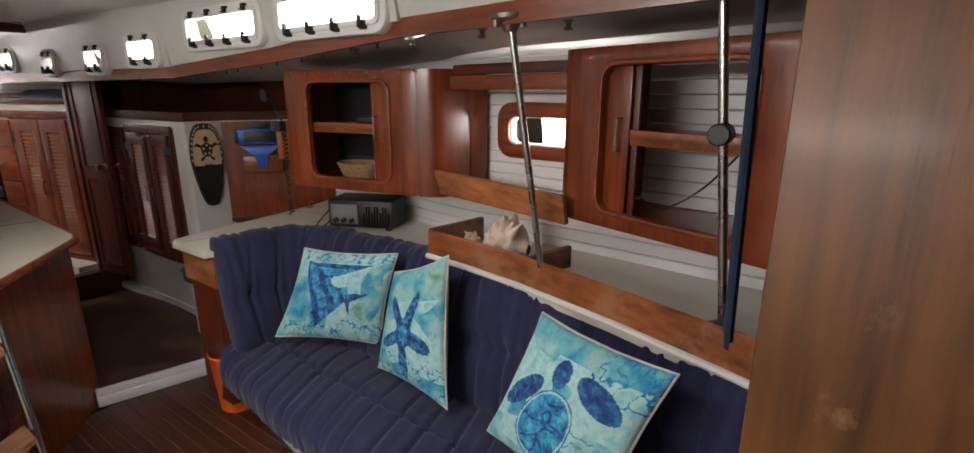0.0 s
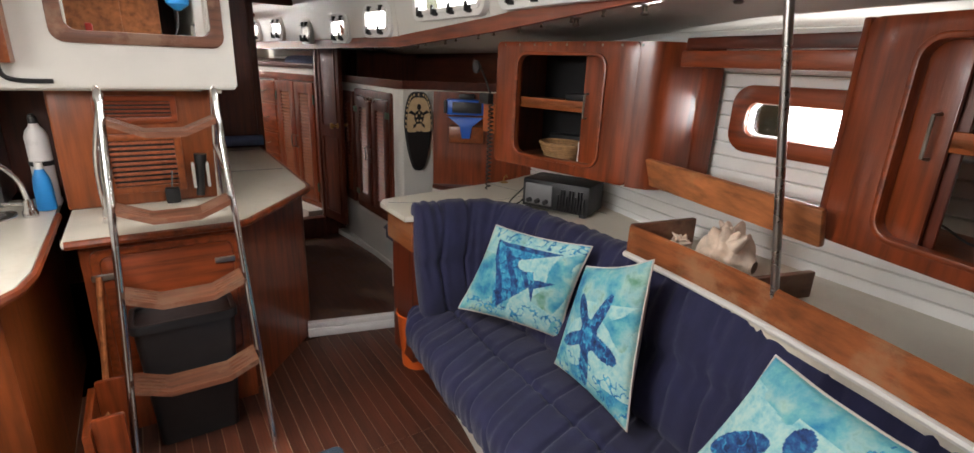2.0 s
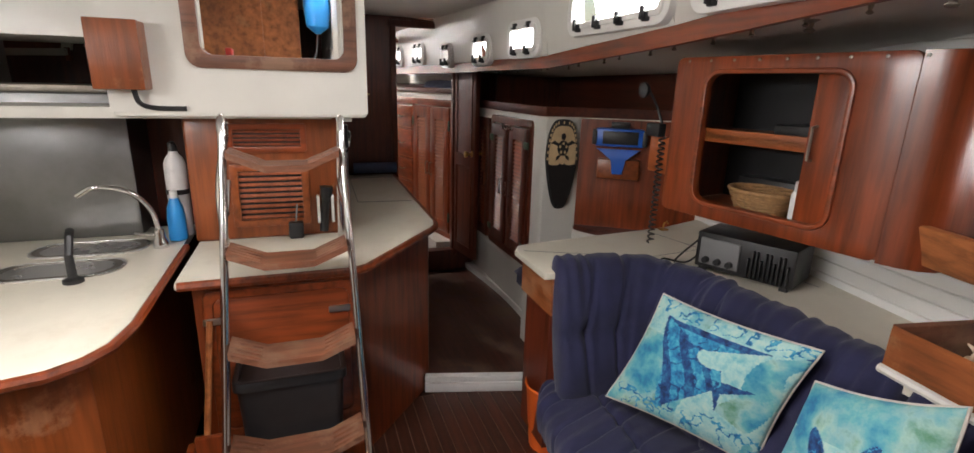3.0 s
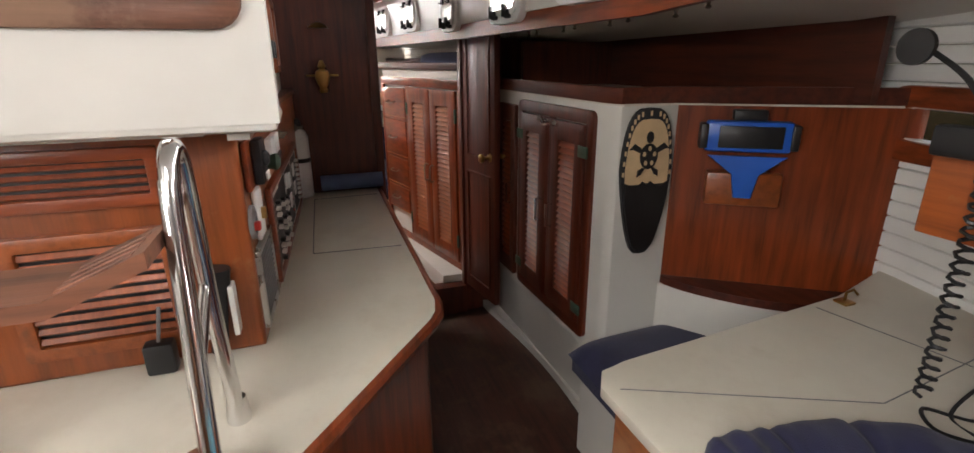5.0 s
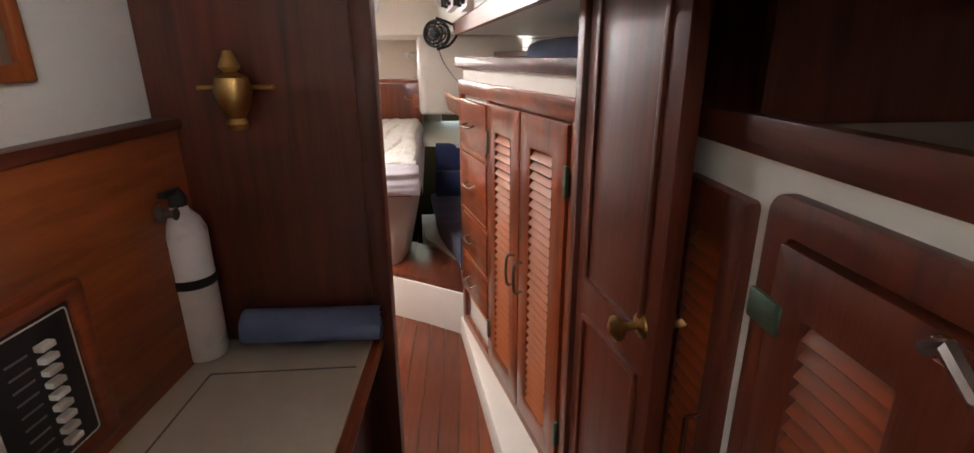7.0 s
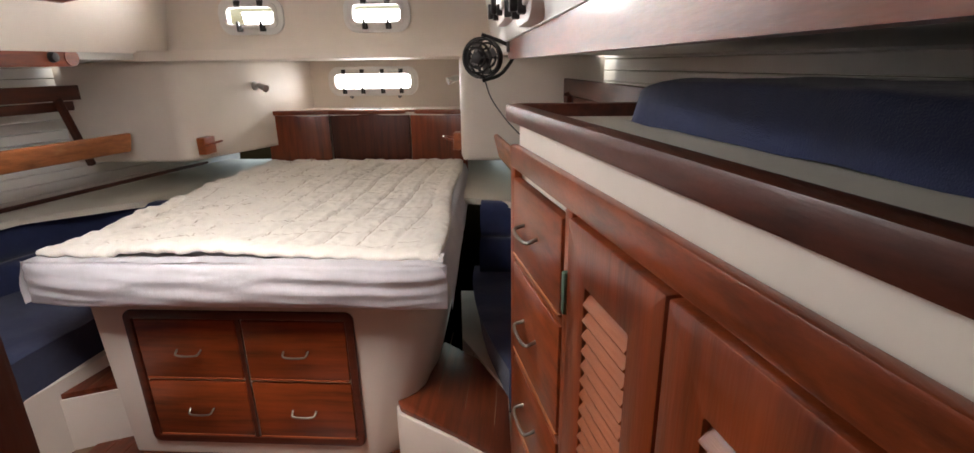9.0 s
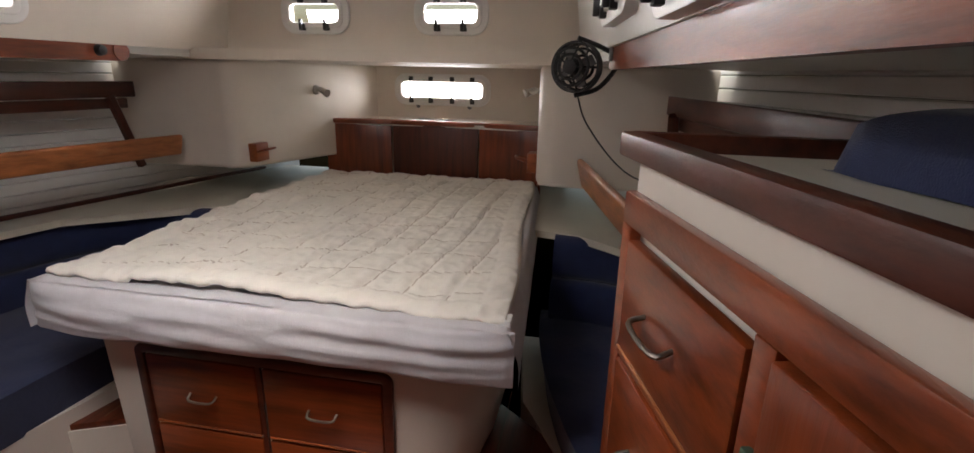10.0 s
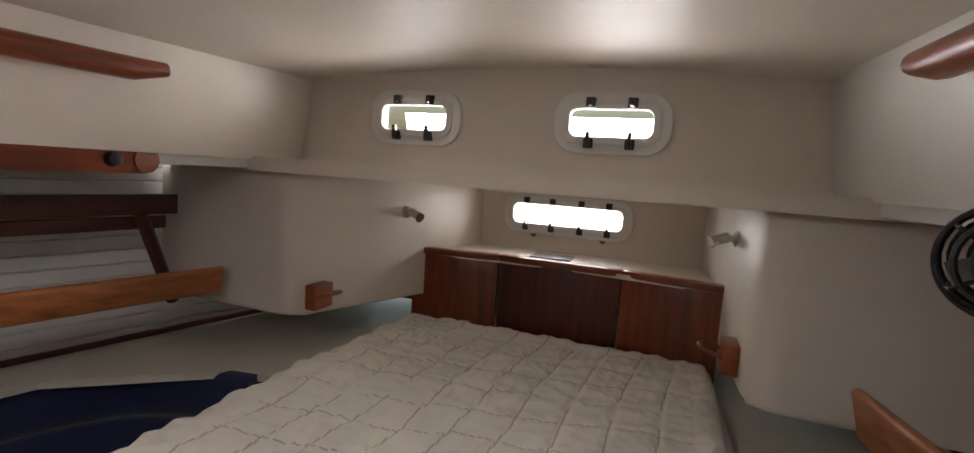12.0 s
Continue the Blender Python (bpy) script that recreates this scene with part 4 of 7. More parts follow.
for k in range(9):
    p = M1 @ Vector((0.05 + 0.085 * k, 1.672, 0.0))
    part("screw", lathe(B(), [(0.005, -0.001), (0.005, 0.002), (0.002, 0.003)], face_at(p, (M1.col[0].x, M1.col[0].y, 0)), 8), DULL, cab)
cab2, M2 = wall_cabinet("wall_cabinet", (-0.765, 1.60), (-0.06, 1.385), 1.17, 1.725, (0.14, 0.60, 1.225, 1.67), 0, "varnished mahogany wall cabinet, open and empty", -1, 0)
part("rounded_end", slab(B(), [(-0.765, 1.60), (-0.785, 1.615), (-0.795, 1.645), (-0.78, 2.0), (-0.75, 2.0), (-0.755, 1.625)], 1.17, 1.725), MAHOG_Z, cab2)
part("cable", tube(B(), smooth_line([M2 @ Vector(p) for p in ((0.16, 1.24, -0.2), (0.33, 1.25, -0.06), (0.46, 1.33, -0.05), (0.50, 1.44, -0.2))], 6), 0.003, 6), BLACK, cab2, "black cable")


def in_cab(name, label, cat, bm, mat):
    return tagged(part(name, bm, mat, None), label, cat)


def basket():
    c = M1 @ Vector((0.30, 1.166, -0.15))
    e = thing("wicker_basket", "small round wicker basket in the cabinet", "basket", c)
    m = face_at(c, (1, 0, 0), (0, 1, 0))
    for k in range(7):
        r = 0.066 + 0.004 * k
        part("woven_band", tube(B(), [m @ Vector((r * 1.25 * math.cos(a * math.pi / 14), (r + 0.0025 * (-1) ** (a + k)) * math.sin(a * math.pi / 14), 0.008 + 0.010 * k)) for a in range(28)], 0.0058, 6, True), WICKER, e)
    part("rim", tube(B(), [m @ Vector((0.118 * math.cos(a * math.pi / 14), 0.094 * math.sin(a * math.pi / 14), 0.08)) for a in range(28)], 0.008, 6, True), WICKER, e)
    part("base", lathe(B(), [(0.07, 0.0), (0.07, 0.006)], m), WICKER, e)


basket()
c = M1 @ Vector((0.455, 1.166, -0.10))
m = face_at(c, (1, 0, 0), (0, 1, 0))
e = thing("spray_can", "white can with a pale cap in the cabinet", "can", c)
part("can_body", lathe(B(), [(0.028, 0), (0.03, 0.004), (0.03, 0.10), (0.026, 0.108)], m), WHITEP, e)
part("cap", lathe(B(), [(0.024, 0.108), (0.024, 0.138), (0.02, 0.142)], m), LINER, e)
in_cab("cable_bundle", "tangled dark cables beside the can", "cable", tube(B(), smooth_line([M1 @ Vector(p) for p in ((0.50, 1.172, -0.1), (0.53, 1.24, -0.09), (0.50, 1.29, -0.12), (0.54, 1.20, -0.16), (0.49, 1.25, -0.2), (0.53, 1.172, -0.15))], 5), 0.006, 6), BLACK)
in_cab("stereo", "black car stereo lying on the cabinet shelf", "radio", box(B(), 0.33, 0.50, 1.44, 1.475, -0.26, -0.10, 0.004, M1), BLACK)
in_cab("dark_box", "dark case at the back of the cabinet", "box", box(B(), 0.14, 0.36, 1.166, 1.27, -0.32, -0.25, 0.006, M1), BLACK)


def board(name, p, q, z0, z1, thick, mat, label, cat="board", lean=0.0, bev=0.006, kind=""):
    p, q = Vector((*p, 0)), Vector((*q, 0))
    m = face_at((p.x, p.y, z0), q - p, (0, 0, 1)) @ Matrix.Rotation(lean, 4, "X")
    return tagged(part(name, box(B(), 0, (q - p).length, 0, z1 - z0, -thick, 0, bev, m), mat, None), label, cat, kind=kind)


board("fiddle_board", (-1.49, 1.735), (-0.735, 1.545), 1.155, 1.262, 0.022, LIGHT_X, "worn teak fiddle board with bare patches", lean=radians(12))
board("trim_shelf_edge", (-1.40, 1.755), (-0.73, 1.66), 1.60, 1.655, 0.02, MAHOG_X, "mahogany moulding under the side deck", "trim", kind="structure")
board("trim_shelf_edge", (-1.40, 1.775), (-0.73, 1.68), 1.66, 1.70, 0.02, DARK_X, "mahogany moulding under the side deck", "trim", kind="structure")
board("trim_shelf_leg", (-1.40, 1.90), (-1.37, 1.99), 1.16, 1.60, 0.02, MAHOG_Z, "upright mahogany cleat", "trim", kind="structure")


def hull_port(x, z, w, h):
    y = hull_at(HULL_LINE, x) - 0.008
    d = (hull_at(HULL_LINE, x - 0.2) - hull_at(HULL_LINE, x + 0.2)) / 0.4
    m = face_at((x, y, z), (1, -d, 0))
    e = thing("window_hull", "mahogany framed hull portlight", "window", (x, y, z - h))
    tagged(e, kind="structure")
    part("window_frame", ring(B(), rr(w + 0.115, h + 0.115, 0.075), rr(w - 0.01, h - 0.01, 0.04), -0.03, 0.022, m, 0.006), MAHOG_X, e, "varnished mahogany surround")
    part("inner_rim", ring(B(), rr(w, h, 0.042), rr(w - 0.018, h - 0.018, 0.034), -0.035, 0.004, m, 0.003), WHITEP, e)
    g = part("pane", plate(B(), rr(w - 0.01, h - 0.01, 0.04), -0.03, -0.026, m), GLASS, e)
    g.visible_shadow = False


for p in PORTS:
    hull_port(*p)


def grab_pole(a, b, knob=None):
    e = thing("grab_pole", "brushed stainless grab pole with a bolted deck plate", "pole", b)
    a, b = Vector(a), Vector(b)
    part("pole", tube(B(), [b, a], 0.0115, 12), STEEL, e)
    m = face_at(a, (1, 0, 0), (0, -1, 0))
    part("deck_plate", lathe(B(), [(0.062, -0.012), (0.06, 0.0), (0.03, 0.010), (0.018, 0.035)], face_at(a, (1, 0, 0), (0, 1, 0)) @ Matrix.Rotation(math.pi, 4, "X")), DULL, e)
    for k in range(3):
        c = a + Vector((0.045 * math.cos(2.1 * k), 0.045 * math.sin(2.1 * k), -0.012))
        part("nut", lathe(B(), [(0.011, -0.012), (0.011, 0.008)], face_at(c, (1, 0, 0), (0, 1, 0)), 6), DULL, e)
    return e


grab_pole((-0.865, 1.39, 1.80), (-0.785, 1.50, 0.93))
g = grab_pole((-0.27, 1.335, 1.825), (-0.18, 1.37, 0.93))
bm = lathe(B(), [(0.018, -0.01), (0.026, 0.0), (0.026, 0.05), (0.022, 0.055)], face_at((-0.236, 1.345, 1.50), (1, 0, 0)))
tagged(part("reading_lamp", bm, BLACK, None), "small black clamp-on reading lamp on the pole", "lamp")

# hooks under the side deck
for k in range(17):
    x = -1.55 - 0.165 * k
    y = 1.50 + 0.02 * math.sin(3 * k)
    z = deck_z(x) + 0.03
    bm = lathe(B(), [(0.016, 0.004), (0.016, -0.003), (0.007, -0.010), (0.004, -0.022), (0.009, -0.028), (0.004, -0.032)], face_at((x, y, z), (1, 0, 0), (0, 1, 0)), 8)
    tagged(part("mug_hook", bm, DULL, None), "small metal hook under the side deck", "hook", "hooks under the side deck")
for k in range(4):
    x = -1.75 + 0.33 * k
    z = deck_z(x) + 0.032
    bm = lathe(B(), [(0.026, 0.004), (0.024, -0.004), (0.010, -0.010), (0.008, -0.024), (0.016, -0.030), (0.010, -0.036)], face_at((x, 1.56, z - 0.004), (1, 0, 0), (0, 1, 0)), 10)
    tagged(part("deck_bolt", bm, DULL, None), "dull bolt head under the side deck", "bolt", "bolts under the side deck")


def vhf_radio():
    e = thing("transceiver", "black marine transceiver with finned side on the worktop", "radio", (-2.0, 1.80, 0.882))
    m = face_at((-2.20, 1.70, 0.886), (0.36, 0.16, 0))
    part("case", box(B(), 0, 0.36, 0.01, 0.155, -0.20, 0.0, 0.008, m), BLACK, e)
    for k in range(10):
        part("fin", box(B(), 0.20 + 0.015 * k, 0.207 + 0.015 * k, 0.02, 0.125 - 0.03 * (k % 3 == 0), 0.0, 0.02, 0.002, m), BLACK, e)
    part("face", box(B(), 0.02, 0.17, 0.03, 0.135, 0.0, 0.012, 0.004, m), GREY, e)
    for k in range(3):
        part("knob", lathe(B(), [(0.014, 0), (0.012, 0.018)], m @ Matrix.Translation((0.05 + 0.045 * k, 0.05, 0.012)), 12), BLACK, e)
    for u in (0.03, 0.33):
        part("foot", box(B(), u - 0.015, u + 0.015, -0.004, 0.012, -0.03, -0.005, 0.002, m), BLACK, e)
    part("cable", tube(B(), smooth_line([m @ Vector(p) for p in ((0.0, 0.05, -0.05), (-0.05, 0.0, -0.03), (-0.13, 0.002, 0.0), (-0.10, 0.0, 0.06), (-0.03, 0.002, 0.04), (-0.09, 0.0, -0.02), (-0.03, 0.1, -0.12))], 6), 0.004, 6), BLACK, e)


vhf_radio()


def handset():
    e = thing("radio_handset", "black coiled radio handset on a small teak bracket", "handset", (-2.30, 1.56, 1.27))
    part("bracket", box(B(), -2.36, -2.24, 1.545, 1.57, 1.26, 1.40, 0.004), PANEL_X, e, "small teak board")
    part("cradle", box(B(), -2.35, -2.27, 1.51, 1.545, 1.40, 1.45, 0.006), BLACK, e)
    pts = [(-2.27 + 0.012 * math.cos(k * 1.1), 1.53 + 0.012 * math.sin(k * 1.1), 1.40 - 0.0035 * k) for k in range(120)]
    part("coiled_cord", tube(B(), pts, 0.0035, 5), BLACK, e)
    part("lamp_arm", tube(B(), smooth_line([(-2.28, 1.53, 1.45), (-2.33, 1.53, 1.52), (-2.42, 1.56, 1.57)], 5), 0.005, 6), BLACK, e)
    part("lamp_head", lathe(B(), [(0.008, 0), (0.03, 0.02), (0.03, 0.03)], face_at((-2.42, 1.56, 1.57), (1, 0, 0.3))), BLACK, e)


handset()

# bulkhead beside the camera and the blue curtain behind it
bm = B()
box(bm, -0.048, 1.66, 0.70, 0.735, -0.05, CEIL, 0.004)
built("wall_bulkhead", bm, BULK_Z, "golden brown varnished teak bulkhead panel", "wall")
bm = B()


def fold(u, v):
    z = 1.25 + 0.76 * v
    s = 0.742 + 0.085 * u
    return (-0.082 - 0.007 * math.sin(u * 11) - 0.018 * u - 0.02 * v, s, z)


grid(bm, fold, 40, 6)
bmesh.ops.solidify(bm, geom=bm.faces[:], thickness=0.006)
tagged(part("curtain", bm, CURTAIN, None, angle=70), "dark blue cloth curtain tied beside the bulkhead", "curtain")


def ladder():
    e = thing("companionway_ladder", "stainless ladder with worn angled teak treads", "ladder", (-2.15, 0.18, 0.0))
    xs = lambda z: -2.54 + 0.37 * (1.43 - z) / 1.43
    for y0, y1, yb in ((-0.01, -0.085, -0.055), (0.372, 0.405, 0.365)):
        pts = [(xs(0.0), y1, 0.0), (xs(0.6), (y0 + y1) / 2, 0.6), (xs(1.32), y0, 1.32), (-2.54, y0, 1.405), (-2.555, y0, 1.435), (-2.58, y0, 1.445), (-2.607, y0, 1.43), (-2.62, y0, 1.39), (-2.67, yb, 1.16), (-2.72, yb, 0.895)]
        part("stringer", tube(B(), smooth_line(pts, 6), 0.0135, 12), CHROME, e)
        part("socket", lathe(B(), [(0.022, 0), (0.022, 0.012), (0.017, 0.05)], face_at((-2.72, yb, 0.901), (1, 0, 0), (0, 1, 0)), 14), CHROME, e)
        part("brace", tube(B(), [(xs(1.14), y0, 1.14), (-2.662, y0 - 0.01, 1.21)], 0.011, 10), CHROME, e)
    for z in (1.29, 0.98, 0.67, 0.345):
        x = xs(z) - 0.01
        k = (1.39 - z) / 1.39
        a, b = -0.075 * k + 0.012, 0.365 + 0.035 * k - 0.012
        bm = B()
        prof = [(a, z + 0.035), (a + 0.11, z - 0.012), (b - 0.11, z - 0.012), (b, z + 0.035)]
        vs = [[bm.verts.new((x + dx, y, zz + dz)) for y, zz in prof] for dx, dz in ((-0.055, 0.0), (0.075, 0.0), (0.075, 0.022), (-0.055, 0.022))]
        for i in range(4):
            for j in range(3):
                bm.faces.new((vs[i][j], vs[i][j + 1], vs[(i + 1) % 4][j + 1], vs[(i + 1) % 4][j]))
        bm.faces.new([v[0] for v in vs])
        bm.faces.new([v[-1] for v in vs][::-1])
        tr = part("tread", bm, WORN_Y, e, "weathered teak tread with upturned ends")
        for y0_, y1_, z0_, z1_ in ((a + 0.01, a + 0.105, z + 0.050, z + 0.011), (b - 0.105, b - 0.01, z + 0.011, z + 0.050)):
            m = face_at((x - 0.04, y0_, z0_ + 0.004), (0, y1_ - y0_, z1_ - z0_), (1, 0, 0))
            for r in range(4):
                part("grip_strip", box(B(), 0.004, 0.095, 0.01 + 0.026 * r, 0.024 + 0.026 * r, 0.0, 0.005, 0.001, m), WORN_Y, tr)


ladder()


def engine_box():
    """The counter behind the ladder that runs aft into the chart table."""
    e = thing("chart_table", "cream topped mahogany engine box and chart table", "cabinet", (-3.2, 0.4, 0.0))
    top = [(-2.505, -0.2), (-2.51, 0.395), (-2.535, 0.44), (-2.985, 0.80), (-3.03, 0.825), (-3.10, 0.838), (-4.565, 0.862), (-4.565, W_Y - 0.03), (-3.0, W_Y - 0.09), (-3.0, -0.2)]
    part("top", slab(B(), top, 0.872, 0.90, 0.005), LAMINATE, e, "cream laminate top")
    rim = [(x, y, 0.885) for x, y in ((-2.503, -0.19), (-2.508, 0.395), (-2.533, 0.442), (-2.983, 0.803), (-3.03, 0.83), (-3.10, 0.844), (-4.56, 0.868))]
    part("edge_rail", tube(B(), rim, 0.017, 8), MAHOG_X, e, "rounded mahogany edge")
    part("front", box(B(), -2.60, -2.555, -0.16, 0.41, 0.0, 0.872), MAHOG_Z, e, "mahogany front with an access door")
    m = face_at((-2.585, 0.405, 0), (-0.36, 0.355, 0))
    bm = B()
    slab(bm, [(-2.585, 0.405), (-3.03, 0.795), (-3.07, 0.765), (-2.62, 0.365)], 0.0, 0.872)
    part("angled_side", bm, MAHOG_Z, e)
    # Darker wood than the front: the passage's dimness is put into the colour.
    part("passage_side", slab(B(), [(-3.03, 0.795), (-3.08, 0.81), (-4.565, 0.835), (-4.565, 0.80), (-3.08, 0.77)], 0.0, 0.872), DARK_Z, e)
    m = face_at((-2.555, -0.13, 0), (0, 1, 0))
    part("door_frame", ring(B(), rr(0.53, 0.60, 0.035, 6, 0.265, 0.54), rr(0.47, 0.54, 0.03, 6, 0.265, 0.54), 0.0, 0.010, m, 0.003), MAHOG_X, e)
    d = part("access_door", plate(B(), rr(0.465, 0.535, 0.03, 6, 0.265, 0.54), 0.0, 0.006, m, 0.002), MAHOG_Y, e)
    for u in (0.03, 0.46):
        part("barrel_bolt", box(B(), u - 0.035, u + 0.045, 0.715, 0.74, 0.01, 0.022, 0.004, m), STEEL, d)
    for pts in ([(-4.38, 0.535), (-3.60, 0.515)], [(-4.38, 0.535), (-4.39, 0.84)], [(-3.60, 0.515), (-3.58, 0.825)]):
        part("lid_seam", tube(B(), [(x, y, 0.9003) for x, y in pts], 0.0022, 6), GREY, e)
    for x in (-3.6, -4.25):
        part("catch", box(B(), x - 0.02, x + 0.02, 0.808 - 0.017 * (x + 3), 0.824 - 0.017 * (x + 3), 0.72, 0.80, 0.004), DULL, e)


engine_box()


def louvre(e, m, w, h, mat, slat, frame=0.03, n=None, depth=0.018):
    part("louvre_frame", ring(B(), rr(w, h, 0.008, 3), rr(w - 2 * frame, h - 2 * frame, 0.004, 3), 0.0, depth, m, 0.003), mat, e)
    s_k = 0.31 if n else 0.55
    n = n or max(4, round((h - 2 * frame) / 0.024))
    hh = (h - 2 * frame) / n
    # Black sheet stands in for the shade between the slats.
    part("backing", box(B(), -w / 2 + frame, w / 2 - frame, -h / 2 + frame, h / 2 - frame, 0.0, 0.003, 0, m), BLACK, e)
    me = None
    for k in range(n):
        q = m @ Matrix.Translation((0, -h / 2 + frame + hh * (k + 0.5), depth * 0.5)) @ Matrix.Rotation(radians(-28), 4, "X")
        if me is None:
            bm = box(B(), -w / 2 + frame, w / 2 - frame, -hh * s_k, hh * s_k, -0.003, 0.003, 0.0015, None, 1)
            s = part("slat", bm, slat, e)
            me = s.data
        else:
            s = new("slat", me)
            s.parent = e
            s.matrix_parent_inverse = WM.get(e, Matrix()).inverted()
        s.matrix_basis = q


e = thing("louvred_vent", "teak louvred engine vent panels behind the ladder", "vent", (-2.89, 0.16, 0.93))
louvre(e, face_at((-2.987, 0.10, 1.092), (0, 1, 0)), 0.31, 0.27, PANEL_X, LIGHT_Y, 0.03, 9)
e = thing("louvred_vent", "small dark louvred vent panel above the other", "vent", (-2.89, 0.165, 1.25))
louvre(e, face_at((-2.987, 0.10, 1.335), (0, 1, 0)), 0.31, 0.12, MAHOG_Y, MAHOG_Y, 0.025, 4)

# torch and plug behind the ladder
m = face_at((-2.955, 0.335, 0.92), (0, 1, 0), (0.12, -0.1, 1))
e = thing("torch", "black torch in a white wall clip", "torch", (-2.955, 0.335, 0.92))
q = face_at((-2.957, 0.345, 0.925), (0, 1, 0.05), (1, 0, 0))
part("torch_body", tube(B(), [(-2.957, 0.305, 0.925), (-2.957, 0.320, 1.07), (-2.957, 0.322, 1.085), (-2.957, 0.325, 1.125)], 0, 14, False, [0.018, 0.018, 0.026, 0.028]), BLACK, e)
for y in (0.288, 0.348):
    part("clip", box(B(), -2.98, -2.94, y - 0.006, y + 0.006, 0.965, 1.085, 0.003), WHITEP, e)
e = thing("adapter_plug", "black plug hanging on a grey cable", "plug", (-2.955, 0.19, 0.905))
part("plug", box(B(), -2.97, -2.93, 0.16, 0.22, 0.902, 0.975, 0.008), BLACK, e)
part("cable", tube(B(), [(-2.95, 0.19, 0.975), (-2.955, 0.195, 1.01), (-2.965, 0.20, 1.05)], 0.004, 6), GREY, e)

# bin and tools at the foot of the ladder
e = thing("waste_bin", "black plastic bin under the ladder treads", "bin", (-2.46, 0.15, 0.0))
part("bin_body", slab(B(), rr(0.20, 0.36, 0.03, 5, -2.45, 0.15), 0.0, 0.56, 0.0, None, 2, rr(0.16, 0.30, 0.03, 5, -2.45, 0.15)), BLACK, e)
part("rim", ring(B(), rr(0.22, 0.38, 0.035, 5, -2.45, 0.15), rr(0.18, 0.34, 0.025, 5, -2.45, 0.15), 0.54, 0.575, Matrix(), 0.004), BLACK, e)
e = thing("hand_broom", "short pale wooden broom handle beside the engine box", "broom", (-2.42, -0.14, 0.0))
part("broom_handle", tube(B(), [(-2.36, -0.17, 0.06), (-2.52, -0.11, 0.74)], 0.011, 8), LIGHT_X, e)
part("broom_head", box(B(), -2.44, -2.26, -0.2, -0.145, 0.0, 0.09, 0.012), WORN_Y, e)
e = thing("wooden_rack", "notched dark wooden rack against the galley side", "rack", (-2.2, -0.2, 0.0))
bm = B()
slab(bm, [(-2.42, -0.205), (-2.1, -0.205), (-2.1, -0.18), (-2.42, -0.18)], 0.0, 0.33, 0.004)
part("rack_board", bm, MAHOG_X, e)
for x in (-2.4, -2.14):
    part("rack_end", box(B(), x - 0.012, x + 0.012, -0.18, -0.08, 0.0, 0.36, 0.008), MAHOG_Z, e)

e = thing("floor_mat", "dark teal mat at the foot of the ladder", "mat", (-1.95, 0.45, 0.0))
part("pile", slab(B(), rr(0.62, 0.42, 0.03, 4, -1.68, 0.42), 0.0, 0.014, 0.004), RUG, e)
e = thing("floor_mat", "dark mat with a pale blue scroll print", "mat", (-1.6, 0.8, 0.0))
part("pile", slab(B(), rr(0.50, 0.42, 0.03, 4, -1.32, 0.80), 0.0, 0.012, 0.004), RUG, e)
part("print", ring(B(), rr(0.44, 0.36, 0.05, 6, -1.32, 0.80), rr(0.36, 0.28, 0.06, 6, -1.32, 0.80), 0.012, 0.0135, Matrix()), RUG_W, e)
part("print", ring(B(), rr(0.2, 0.16, 0.07, 6, -1.40, 0.82), rr(0.11, 0.08, 0.035, 6, -1.40, 0.82), 0.012, 0.0135, Matrix()), RUG_W, e)


